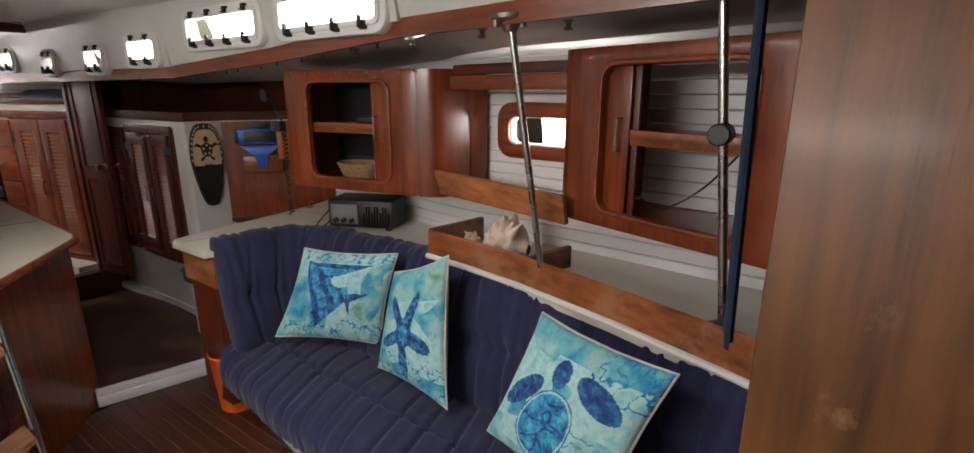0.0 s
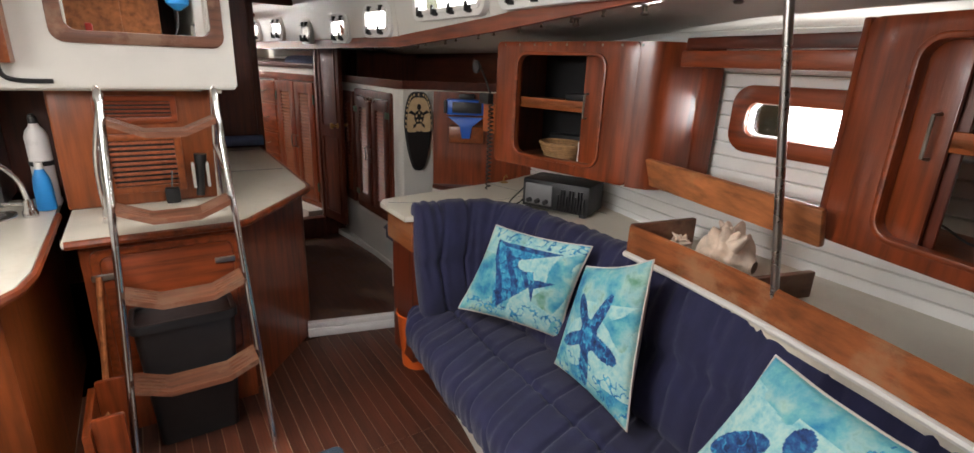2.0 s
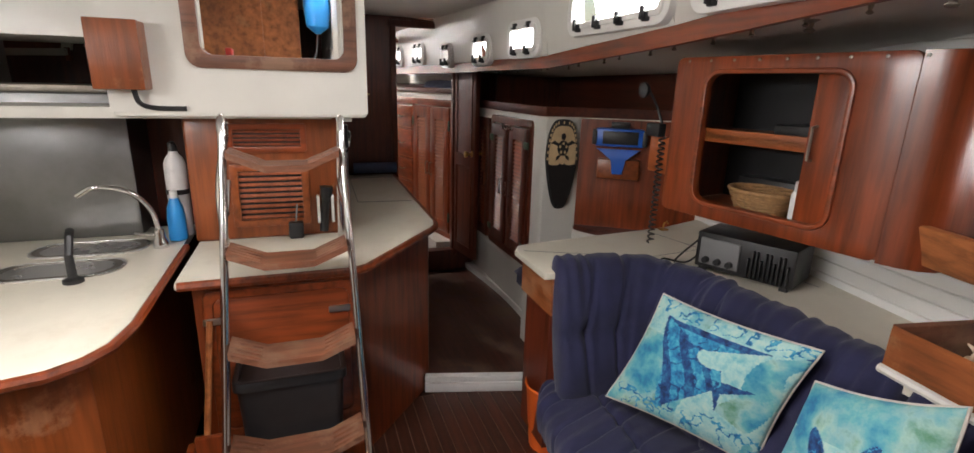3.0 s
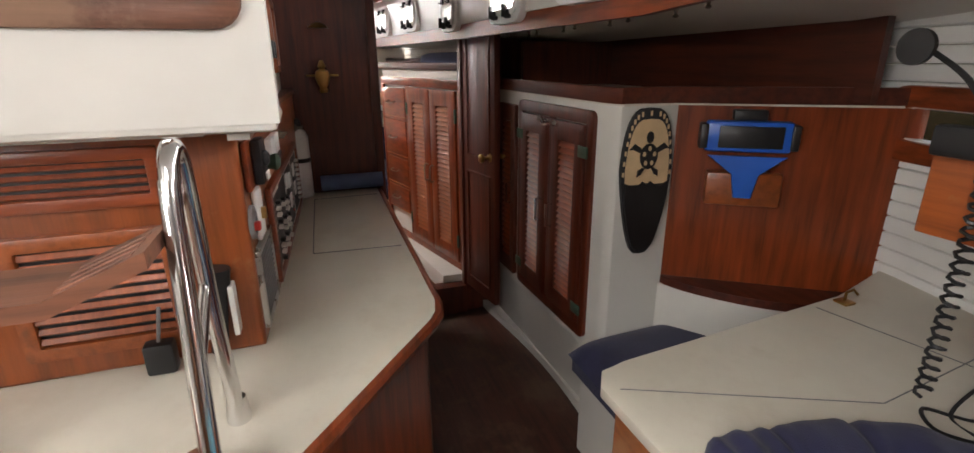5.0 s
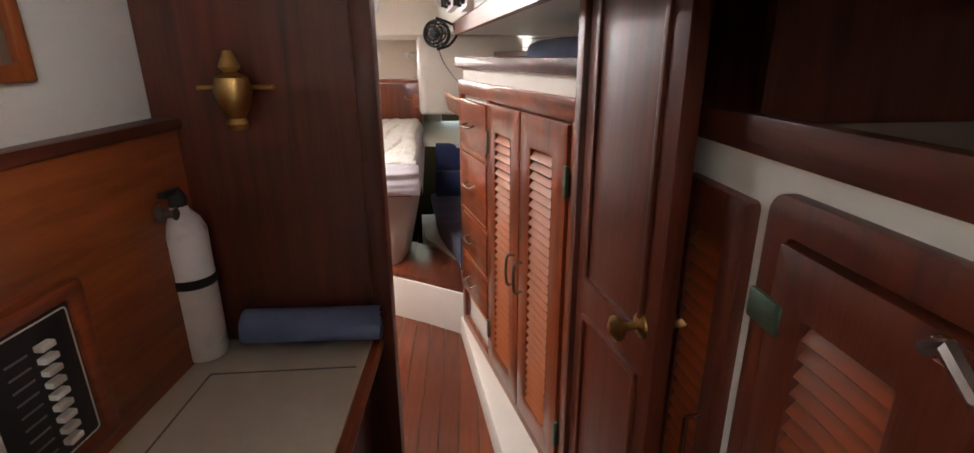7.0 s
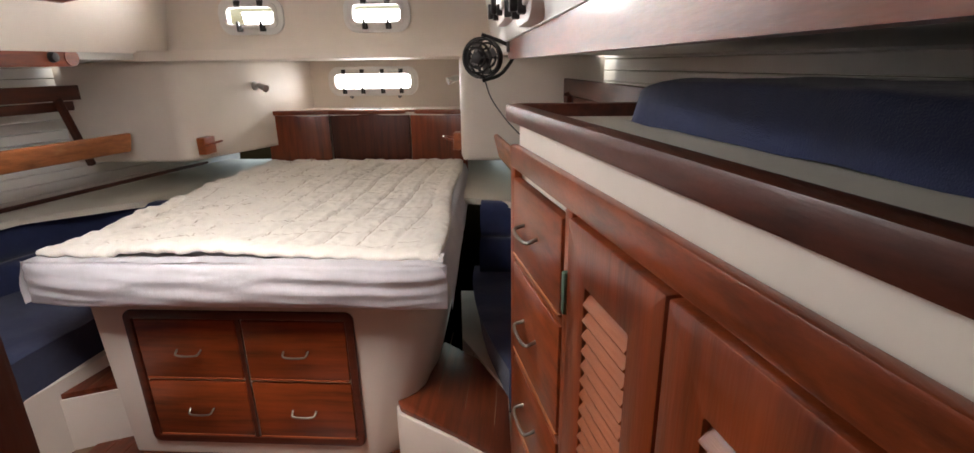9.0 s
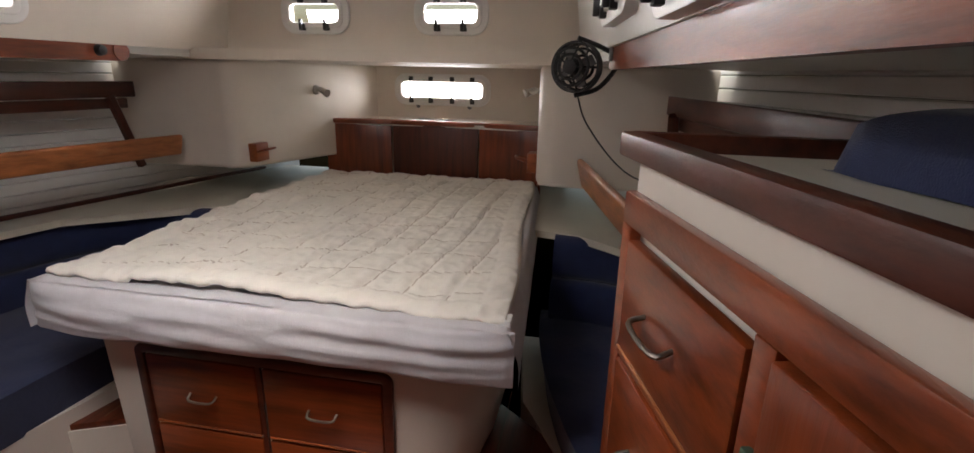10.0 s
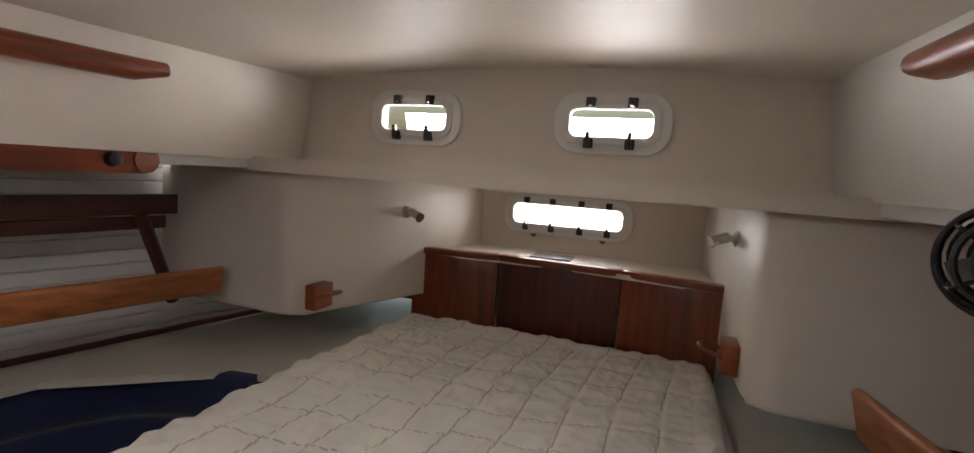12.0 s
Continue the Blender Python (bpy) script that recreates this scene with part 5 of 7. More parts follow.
def galley():
    e = thing("galley_unit", "cream worktop galley unit with a rounded teak front", "cabinet", (-2.4, -0.6, 0.0))
    top = [(-2.98, -0.255), (-2.22, -0.25), (-2.10, -0.27), (-2.03, -0.31), (-1.985, -0.37), (-1.965, -0.45), (-1.965, -1.3), (-3.3, -1.3), (-3.3, -0.255)]
    bm = B()
    slab(bm, top, 0.872, 0.90, 0.004)
    part("worktop", bm, LAMINATE, e, "cream laminate worktop")
    part("edge_rail", tube(B(), [(x + 0.004, y + 0.006, 0.884) for x, y in top[:7]], 0.016, 8), MAHOG_X, e)
    inn = [(x - 0.05 if x > -2.1 else x, y - 0.05) for x, y in top[:7]] + [(-2.015, -1.3), (-3.3, -1.3), (-3.3, -0.305)]
    part("front", slab(B(), inn, 0.0, 0.872), PANEL_Z, e, "varnished teak front")
    s = thing("sink", "stainless double sink with rounded bowls", "sink", (-2.65, -0.5, 0.8))
    for cx, cy in ((-2.99, -0.58), (-2.74, -0.60)):
        m = Matrix.Translation((cx, cy, 0.9))
        part("bowl_rim", ring(B(), rr(0.20, 0.40, 0.09, 8), rr(0.18, 0.38, 0.085, 8), 0.0, 0.006, m, 0.002), STEEL, s)
        part("bowl", slab(B(), rr(0.18, 0.38, 0.085, 8), 0.0, 0.003, 0, m), STEEL, s)
        # Flat darker ring: the bowl wall's shade is put into the metal's colour.
        part("well", ring(B(), rr(0.178, 0.378, 0.08, 8), rr(0.15, 0.33, 0.07, 8), 0.003, 0.0045, m), DULL, s)
    t = thing("tap", "curved chrome sink tap", "tap", (-2.95, -0.33, 0.9))
    part("base", lathe(B(), [(0.028, 0), (0.028, 0.02), (0.02, 0.04), (0.018, 0.075)], face_at((-2.95, -0.33, 0.9), (1, 0, 0), (0, 1, 0))), CHROME, t)
    part("spout", tube(B(), smooth_line([(-2.95, -0.33, 0.97), (-2.94, -0.345, 1.06), (-2.91, -0.40, 1.14), (-2.87, -0.49, 1.17), (-2.85, -0.55, 1.14)], 6), 0.010, 10), CHROME, t)
    part("lever", tube(B(), [(-2.95, -0.33, 0.95), (-2.92, -0.41, 0.97)], 0.008, 8), CHROME, t)
    p = thing("hand_pump", "black hand pump beside the sink", "pump", (-2.60, -0.51, 0.9))
    part("base", lathe(B(), [(0.03, 0), (0.03, 0.012), (0.014, 0.02), (0.012, 0.10)], face_at((-2.60, -0.51, 0.9), (1, 0, 0), (0, 1, 0))), BLACK, p)
    part("handle", tube(B(), [(-2.60, -0.51, 0.99), (-2.63, -0.51, 1.05), (-2.67, -0.52, 1.06)], 0.013, 8), BLACK, p)
    f = thing("refrigerator", "brushed stainless front-opening refrigerator", "refrigerator", (-3.2, -0.85, 0.9))
    part("body", box(B(), -3.45, -3.16, -1.28, -0.44, 0.90, 1.50, 0.01), FRIDGE, f)
    part("badge", box(B(), -3.161, -3.156, -0.82, -0.76, 1.44, 1.455, 0.002), GREY, f)
    part("top_lip", box(B(), -3.45, -3.15, -1.28, -0.42, 1.50, 1.53, 0.004), DULL, f)
    # Dark boards close the gap; its shade is put into their colour.
    bm = B()
    box(bm, -3.5, -3.46, -1.3, -0.15, 0.9, 1.4)
    box(bm, -3.46, -3.032, -0.21, -0.17, 0.9, 1.445)
    built("wall_galley_back", bm, DARK_Z, "dark wall whose colour stands in for the shaded galley recess", "wall")


galley()


def extinguisher(c, r, h, name, label, band=True):
    e = thing(name, label, "extinguisher", c)
    m = face_at(c, (1, 0, 0), (0, 1, 0))
    part("cylinder", lathe(B(), [(r * 0.9, 0), (r, 0.008), (r, h * 0.74), (r * 0.82, h * 0.80), (r * 0.45, h * 0.85), (r * 0.38, h * 0.88)], m, 24), OFFW, e, "white enamelled cylinder")
    part("valve", lathe(B(), [(r * 0.4, h * 0.87), (r * 0.42, h * 0.92), (r * 0.25, h * 0.96)], m, 12), BLACK, e)
    part("lever", box(B(), -r * 0.2, r * 1.1, -0.008, 0.008, h * 0.94, h * 0.97, 0.003, m), BLACK, e)
    part("gauge", lathe(B(), [(0.014, 0), (0.014, 0.012)], m @ Matrix.Translation((-r * 0.55, 0.0, h * 0.93)) @ Matrix.Rotation(math.pi / 2, 4, "X"), 12), RED, e)
    part("strap", lathe(B(), [(r + 0.002, h * 0.44), (r + 0.003, h * 0.445), (r + 0.003, h * 0.485), (r + 0.002, h * 0.49)], m, 24), BLACK, e)
    part("label_bars", box(B(), r * 0.2, r * 0.9, -r * 0.86, -r * 0.62, h * 0.2, h * 0.36, 0.002, m), LINER, e)
    return e


extinguisher((-3.12, -0.28, 0.902), 0.042, 0.42, "fire_extinguisher", "white fire extinguisher in the dark galley corner")
e = thing("soap_bottle", "bright blue dish soap bottle by the tap", "bottle", (-3.06, -0.275, 0.9))
part("bottle_body", lathe(B(), [(0.034, 0), (0.036, 0.01), (0.034, 0.10), (0.030, 0.14), (0.016, 0.18)], face_at((-3.05, -0.285, 0.902), (1, 0, 0), (0, 1, 0))), CYANP, e)
part("cap", lathe(B(), [(0.016, 0.18), (0.015, 0.21)], face_at((-3.05, -0.285, 0.902), (1, 0, 0), (0, 1, 0)), 12), WHITEP, e)

# wooden box on the cockpit moulding and its cable
e = thing("switch_box", "small teak box on the white bulkhead", "box", (-2.78, -0.3, 1.50))
bm = B()
slab(bm, [(-2.817, -0.42), (-2.817, -0.25), (-2.72, -0.25), (-2.72, -0.40)], 1.525, 1.75, 0.005)
part("box_body", bm, PANEL_Z, e)
part("cable", tube(B(), smooth_line([(-2.78, -0.30, 1.525), (-2.79, -0.29, 1.48), (-2.81, -0.25, 1.462), (-2.81, -0.15, 1.46)], 5), 0.009, 8), BLACK, e, "thick black cable")

# companionway frame and cockpit beyond
m = face_at((-2.82, 0.165, 1.825), (0, 1, 0))
e = thing("companionway_frame", "worn varnished companionway frame with rounded lower corners", "door frame", (-2.82, 0.165, 1.6))
tagged(e, kind="structure")
part("frame_ring", ring(B(), rr(0.60, 0.44, 0.05), rr(0.50, 0.345, 0.04), -0.06, 0.016, m, 0.004), WORN_Y, e)
bm = B()
slab(bm, [(-2.88, -1.6), (-2.88, 0.36), (-4.45, 0.36), (-4.45, -1.6)], 1.42, 1.46)
built("floor_cockpit", bm, GRP, "white cockpit sole", "floor")
e = thing("cockpit_locker", "sunlit orange-brown teak locker front in the cockpit", "locker", (-3.4, 0.0, 1.46))
# Lighter teak puts the sunlight into the locker's colour.
part("locker_front", box(B(), -3.40, -3.36, -0.25, 0.26, 1.46, 2.3, 0.004), LIGHT_X, e)
part("locker_door", box(B(), -3.36, -3.345, -0.22, 0.10, 1.50, 2.25, 0.004), LIGHT_X, e)
part("cord", tube(B(), smooth_line([(-3.35, 0.27, 1.62), (-3.34, 0.33, 1.70), (-3.33, 0.34, 1.9)], 5), 0.004, 6), GREY, e)
e = thing("spray_bottle", "clear spray bottle with a red and yellow trigger", "bottle", (-3.1, -0.03, 1.46))
q = face_at((-3.08, -0.02, 1.46), (1, 0, 0), (0, 1, 0))
part("bottle_body", lathe(B(), [(0.035, 0), (0.036, 0.10), (0.02, 0.16), (0.013, 0.19)], q), YELLOW, e)
part("trigger", box(B(), -0.05, 0.03, -0.012, 0.012, 0.19, 0.23, 0.005, q), RED, e)
e = thing("squeeze_bottle", "small white squeeze bottle on the cockpit sole", "bottle", (-3.05, 0.16, 1.46))
part("bottle_body", lathe(B(), [(0.028, 0), (0.028, 0.10), (0.014, 0.13), (0.012, 0.16)], face_at((-3.05, 0.16, 1.46), (1, 0, 0), (0, 1, 0))), WHITEP, e)
e = thing("fender", "blue boat fender hanging in the cockpit", "fender", (-3.3, 0.36, 1.75))
part("fender_body", lathe(B(), [(0.01, 0), (0.05, 0.03), (0.06, 0.12), (0.05, 0.30), (0.01, 0.34)], face_at((-3.3, 0.34, 1.78), (1, 0, 0), (0, 1, 0))), CYANP, e)

# bucket of cleaning things behind the settee end
e = thing("bucket", "orange plastic bucket with a blue and white bottle", "bucket", (-2.47, 1.17, 0.0))
q = face_at((-2.42, 1.215, 0.0), (1, 0, 0), (0, 1, 0))
part("bucket_body", lathe(B(), [(0.09, 0.0), (0.115, 0.30), (0.122, 0.31), (0.118, 0.32), (0.10, 0.28)], q), ORANGE, e)
part("handle", tube(B(), [q @ Vector((0.12 * math.cos(a / 10 * math.pi), 0.12 * math.sin(a / 10 * math.pi) * 0.3, 0.30 + 0.05 * math.sin(a / 10 * math.pi))) for a in range(11)], 0.004, 6), STEEL, e)
e = thing("cleaner_bottle", "blue and white cleaner bottle standing in the bucket", "bottle", (-2.47, 1.15, 0.02))
q = face_at((-2.43, 1.19, 0.02), (1, 0, 0), (0, 1, 0))
part("bottle_body", lathe(B(), [(0.04, 0.0), (0.042, 0.34), (0.02, 0.40)], q), CYANP, e)
part("cap", lathe(B(), [(0.02, 0.40), (0.02, 0.44)], q, 10), YELLOW, e)

# loose cushion in the nook aft of the worktop
bm = B()


def nook(u, v):
    x, y = -3.25 + 0.60 * u, 1.36 + 0.60 * v
    s, t = 2 * u - 1, 2 * v - 1
    return (x - 0.03 * v, y, 0.52 + 0.085 * ((1 - s**6) * (1 - t**6)) ** 0.5)


grid(bm, nook, 24, 24)
slab(bm, [(-3.25, 1.38), (-2.65, 1.38), (-2.68, 1.96), (-3.28, 1.96)], 0.45, 0.521)
tagged(part("seat_cushion", bm, NAVY, None, angle=60), "navy nook seat cushion behind the worktop", "cushion")
bm = B()
slab(bm, [(-3.25, 1.42), (-2.66, 1.42), (-2.69, 1.96), (-3.28, 1.96)], 0.085, 0.452)
built("wall_nook_base", bm, GRP, "white moulded seat base", "wall")


# ---- passage ----
def lockers():
    """White moulded locker block with louvred doors along the passage, and the shelf over it."""
    face = lambda x: 1.513 + 0.03 * (x + 3.36)
    bm = B()
    pts = [(-3.265, 1.525), (-3.28, 1.513), (-3.32, 1.51), (-4.565, face(-4.565)), (-4.565, 2.2), (-3.40, 2.2), (-3.25, 1.725)]
    foot = [(-3.25, 1.57), (-3.27, 1.56), (-3.32, 1.56), (-4.565, face(-4.565) + 0.05), (-4.565, 2.2), (-3.40, 2.2), (-3.25, 1.9)]
    slab(bm, pts, 0.44, 1.405)
    slab(bm, pts, 0.085, 0.44, 0, None, 2, foot)
    built("wall_locker", bm, GRP, "white moulded locker front along the passage", "wall")
    sk = smooth_line([(-2.93, 1.40, 0), (-3.2, 1.50, 0), (-3.6, 1.535, 0), (-4.0, 1.52, 0), (-4.565, 1.45, 0)], 6)
    bm = B()
    outer = [(p.x, p.y) for p in sk]
    inner = [(p.x, p.y + 0.25) for p in sk][::-1]
    slab(bm, outer + inner, 0.085, 0.13, 0.008)
    built("trim_skirt", bm, GRP, "white moulded skirting curve", "trim")
    e = thing("passage_locker", "dark mahogany louvred locker doors with metal latches", "locker", (-3.9, face(-3.9), 0.48))
    d = Vector((-3.385 + 4.03, face(-3.385) - face(-4.03), 0))
    m0 = face_at((-4.03, face(-4.03), 0.93), d) @ Matrix.Translation((d.length / 2, 0, 0))
    w, h = d.length, 0.90
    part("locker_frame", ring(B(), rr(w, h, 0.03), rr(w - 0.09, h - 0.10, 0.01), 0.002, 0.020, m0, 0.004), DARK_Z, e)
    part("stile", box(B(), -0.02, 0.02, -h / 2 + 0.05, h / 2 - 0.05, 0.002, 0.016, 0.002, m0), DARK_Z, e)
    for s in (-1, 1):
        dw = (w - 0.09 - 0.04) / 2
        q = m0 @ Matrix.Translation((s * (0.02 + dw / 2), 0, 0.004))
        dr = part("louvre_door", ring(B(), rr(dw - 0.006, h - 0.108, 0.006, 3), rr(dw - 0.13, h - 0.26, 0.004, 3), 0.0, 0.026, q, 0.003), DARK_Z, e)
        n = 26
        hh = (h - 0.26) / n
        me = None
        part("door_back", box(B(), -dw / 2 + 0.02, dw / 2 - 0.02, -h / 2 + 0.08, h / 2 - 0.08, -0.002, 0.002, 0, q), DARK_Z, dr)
        for k in range(n):
            t = q @ Matrix.Translation((0, -h / 2 + 0.13 + hh * (k + 0.5), 0.013)) @ Matrix.Rotation(radians(-35), 4, "X")
            if me is None:
                sl = part("slat", box(B(), -dw / 2 + 0.064, dw / 2 - 0.064, -hh * 0.6, hh * 0.6, -0.002, 0.002, 0.001, None, 1), MAHOG_X, dr)
                me = sl.data
            else:
                sl = new("slat", me)
                sl.parent = dr
            sl.matrix_basis = t
        u = -s * (dw / 2 - 0.03)
        part("handle", tube(B(), [q @ Vector(p) for p in ((u, -0.05, 0.026), (u, -0.048, 0.052), (u, 0.048, 0.052), (u, 0.05, 0.026))], 0.006, 8), CHROME, dr, "chrome pull")
        for v in (-0.33, 0.30):
            bmh = box(B(), s * (dw / 2) - 0.035, s * (dw / 2) + 0.03, v - 0.022, v + 0.022, 0.022, 0.030, 0.004, q)
            part("hinge", bmh, BRONZE, dr, "green weathered bronze hinge")
    bm = B()
    box(bm, -0.06, 0.075, 0.375, 0.395, 0.03, 0.042, 0.003, m0)
    tube(bm, [m0 @ Vector(p) for p in ((-0.055, 0.385, 0.045), (-0.03, 0.40, 0.055), (0.0, 0.375, 0.055), (0.06, 0.385, 0.055), (0.10, 0.38, 0.045))], 0.009, 8)
    part("barrel_bolt", bm, CHROME, e, "chrome barrel bolt")
    # narrow louvred door beside the aft doorway
    e2 = thing("narrow_locker", "narrow dark louvred locker door by the doorway", "locker", (-4.17, face(-4.17), 0.48))
    m1 = face_at((-4.17, face(-4.17), 0.92), d)
    q = part("narrow_door", ring(B(), rr(0.20, 0.86, 0.01, 3), rr(0.10, 0.70, 0.004, 3), 0.002, 0.022, m1, 0.003), DARK_Z, e2)
    for k in range(24):
        t = m1 @ Matrix.Translation((0, -0.335 + 0.029 * k, 0.012)) @ Matrix.Rotation(radians(-35), 4, "X")
        sl = new("slat", me)
        sl.parent = q
        sl.matrix_basis = t @ Matrix.Diagonal((0.10 / (dw - 0.128), 1, 1, 1))
    part("handle", tube(B(), [m1 @ Vector(p) for p in ((0.06, -0.05, 0.022), (0.06, -0.048, 0.045), (0.06, 0.048, 0.045), (0.06, 0.05, 0.022))], 0.005, 8), CHROME, q)
    # shelf over the lockers
    s = thing("locker_shelf", "dark varnished shelf edge over the passage lockers", "shelf", (-3.9, 1.6, 1.385))
    line = [(-2.85, 2.29), (-3.24, 1.715), (-3.258, 1.518), (-3.31, 1.496), (-4.565, face(-4.565) - 0.012)]
    bm = B()
    slab(bm, [(x, y + 0.012) for x, y in line] + [(-4.565, 2.2), (-2.87, 2.31)], 1.405, 1.42)
    part("shelf_board", bm, LAMINATE, s, "pale laminate shelf")
    lo = B()
    inn = [(-2.87, 2.305), (-3.265, 1.735), (-3.28, 1.535), (-3.31, 1.517), (-4.565, face(-4.565) + 0.012)]
    slab(lo, line + inn[::-1], 1.412, 1.465, 0.004)
    part("shelf_fiddle", lo, DARK_X, s, "dark mahogany fiddle rail")
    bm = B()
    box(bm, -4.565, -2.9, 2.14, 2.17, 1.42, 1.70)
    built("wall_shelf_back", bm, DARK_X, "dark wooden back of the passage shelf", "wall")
    part("partition", box(B(), -4.36, -4.33, 1.62, 2.14, 1.421, 1.64), DARK_Z, s)


lockers()


def recess():
    """Wood-lined recess beside the white locker end."""
    bm = B()
    wall(bm, (-2.84, 2.32), (-3.25, 1.735), 0.77, 1.412, 0.03)
    built("wall_recess", bm, MAHOG_Z, "varnished mahogany recess back", "wall")
    bm = B()
    pts = smooth_line([(-3.24, 1.725, 0), (-3.12, 1.78, 0), (-2.95, 1.92, 0), (-2.83, 2.10, 0), (-2.78, 2.28, 0)], 6)
    slab(bm, [(p.x, p.y) for p in pts] + [(-2.90, 2.34), (-3.28, 1.76)], 0.755, 0.785, 0.006)
    built("trim_recess_shelf", bm, DARK_X, "curved dark mahogany recess shelf", "trim")
    bm = B()
    slab(bm, [(p.x - 0.01, p.y) for p in pts] + [(-2.90, 2.34), (-3.28, 1.76)], 0.09, 0.755)
    built("wall_recess_base", bm, GRP, "white moulded curve under the recess", "wall")
    d = Vector((-2.84 + 3.25, 2.32 - 1.735, 0))
    m = face_at((-3.25, 1.735, 0.05), d)
    e = thing("wall_holder", "teak wall holder for a blue case", "holder", m @ Vector((0.25, 1.0, 0)))
    part("pocket", box(B(), 0.11, 0.34, 1.03, 1.14, 0.0, 0.05, 0.006, m), PANEL_X, e)
    b = thing("binocular_case", "blue and black plastic case hanging in a teak holder", "case", m @ Vector((0.25, 1.1, 0.02)))
    part("case_body", box(B(), 0.09, 0.35, 1.21, 1.31, 0.008, 0.055, 0.012, m), BLUEP, b)
    part("screen", box(B(), 0.13, 0.32, 1.225, 1.295, 0.055, 0.06, 0.004, m), BLACK, b)
    part("bracket", plate(B(), [(0.10, 1.20), (0.34, 1.20), (0.26, 1.14), (0.25, 1.06), (0.195, 1.06), (0.185, 1.14)], 0.052, 0.064, m, 0.003), BLUEP, b)
    for u in (0.085, 0.355):
        part("clamp", box(B(), u - 0.012, u + 0.012, 1.22, 1.30, 0.0, 0.06, 0.004, m), BLACK, b)
    part("mount", box(B(), 0.17, 0.27, 1.31, 1.345, 0.0, 0.04, 0.006, m), BLACK, b)


recess()


def plaque():
    m = face_at((-3.253, 1.622, 1.142), (0.06, 1, 0))
    e = thing("wall_plaque", "carved surfboard plaque with a turtle, black below", "plaque", (-3.335, 1.6, 0.85))

    def outline(k, z0=-0.255, z1=0.258):
        out = []
        for i in range(40):
            a = 2 * math.pi * i / 40
            s, c = math.sin(a), math.cos(a)
            v = (z0 + z1) / 2 + (z1 - z0) / 2 * s * k
            half = 0.098 * k * (0.62 + 0.38 * min(1, (v + 0.255) / 0.30)) * (abs(c) ** 0.55)
            out.append((math.copysign(half, c), v))
        return out

    part("board", plate(B(), outline(1.0), 0.0, 0.016, m, 0.003), INKC, e)
    up = [(u, v) for u, v in outline(0.86) if v > 0.0]
    up = sorted([p for p in up if p[0] >= 0], key=lambda p: p[1]) + sorted([p for p in up if p[0] < 0], key=lambda p: -p[1])
    part("pale_panel", plate(B(), up, 0.016, 0.019, m), CREAM, e, "pale carved panel")
    for i in range(26):
        u, v = outline(0.93)[i if i < 20 else i + 13]
        if v > -0.01:
            part("inlay", box(B(), u - 0.004, u + 0.004, v - 0.008, v + 0.008, 0.016, 0.0185, 0.001, m, 1), CREAM, e)
    bm = B()
    plate(bm, [(0.034 * math.cos(a * math.pi / 8), 0.098 + 0.044 * math.sin(a * math.pi / 8)) for a in range(16)], 0.019, 0.024, m, 0.002)
    plate(bm, [(0.013 * math.cos(a * math.pi / 5), 0.162 + 0.02 * math.sin(a * math.pi / 5)) for a in range(10)], 0.019, 0.023, m)
    for s in (-1, 1):
        fl = [(s * 0.028, 0.125), (s * 0.055, 0.142), (s * 0.076, 0.122), (s * 0.06, 0.122), (s * 0.03, 0.108)]
        plate(bm, fl if s > 0 else fl[::-1], 0.019, 0.023, m)
        fl = [(s * 0.02, 0.06), (s * 0.038, 0.05), (s * 0.04, 0.028), (s * 0.026, 0.036), (s * 0.012, 0.058)]
        plate(bm, fl if s < 0 else fl[::-1], 0.019, 0.023, m)
    part("turtle_figure", bm, BLACKC, e)
    bm = B()
    for i in range(5):
        a = math.pi * 2 * i / 5 + 0.3
        q = m @ Matrix.Translation((0.02 * math.cos(a), 0.098 + 0.027 * math.sin(a), 0.0238))
        plate(bm, [(0.007 * math.cos(b * math.pi / 3), 0.009 * math.sin(b * math.pi / 3)) for b in range(6)], 0, 0.0012, q)
    part("shell_marks", bm, CREAM, e)
    low = [p for p in outline(0.95) if p[1] < -0.005]
    low = sorted([p for p in low if p[0] < 0], key=lambda p: -p[1]) + sorted([p for p in low if p[0] >= 0], key=lambda p: p[1])
    top_edge = [(0.088, 0.012), (0.04, -0.012), (0.015, 0.012), (0.0, 0.0), (-0.015, 0.012), (-0.04, -0.012), (-0.088, 0.012)]
    part("carved_mask", plate(B(), low + top_edge, 0.016, 0.026, m, 0.004), BLACKC, e, "rough black carved lower half")


plaque()


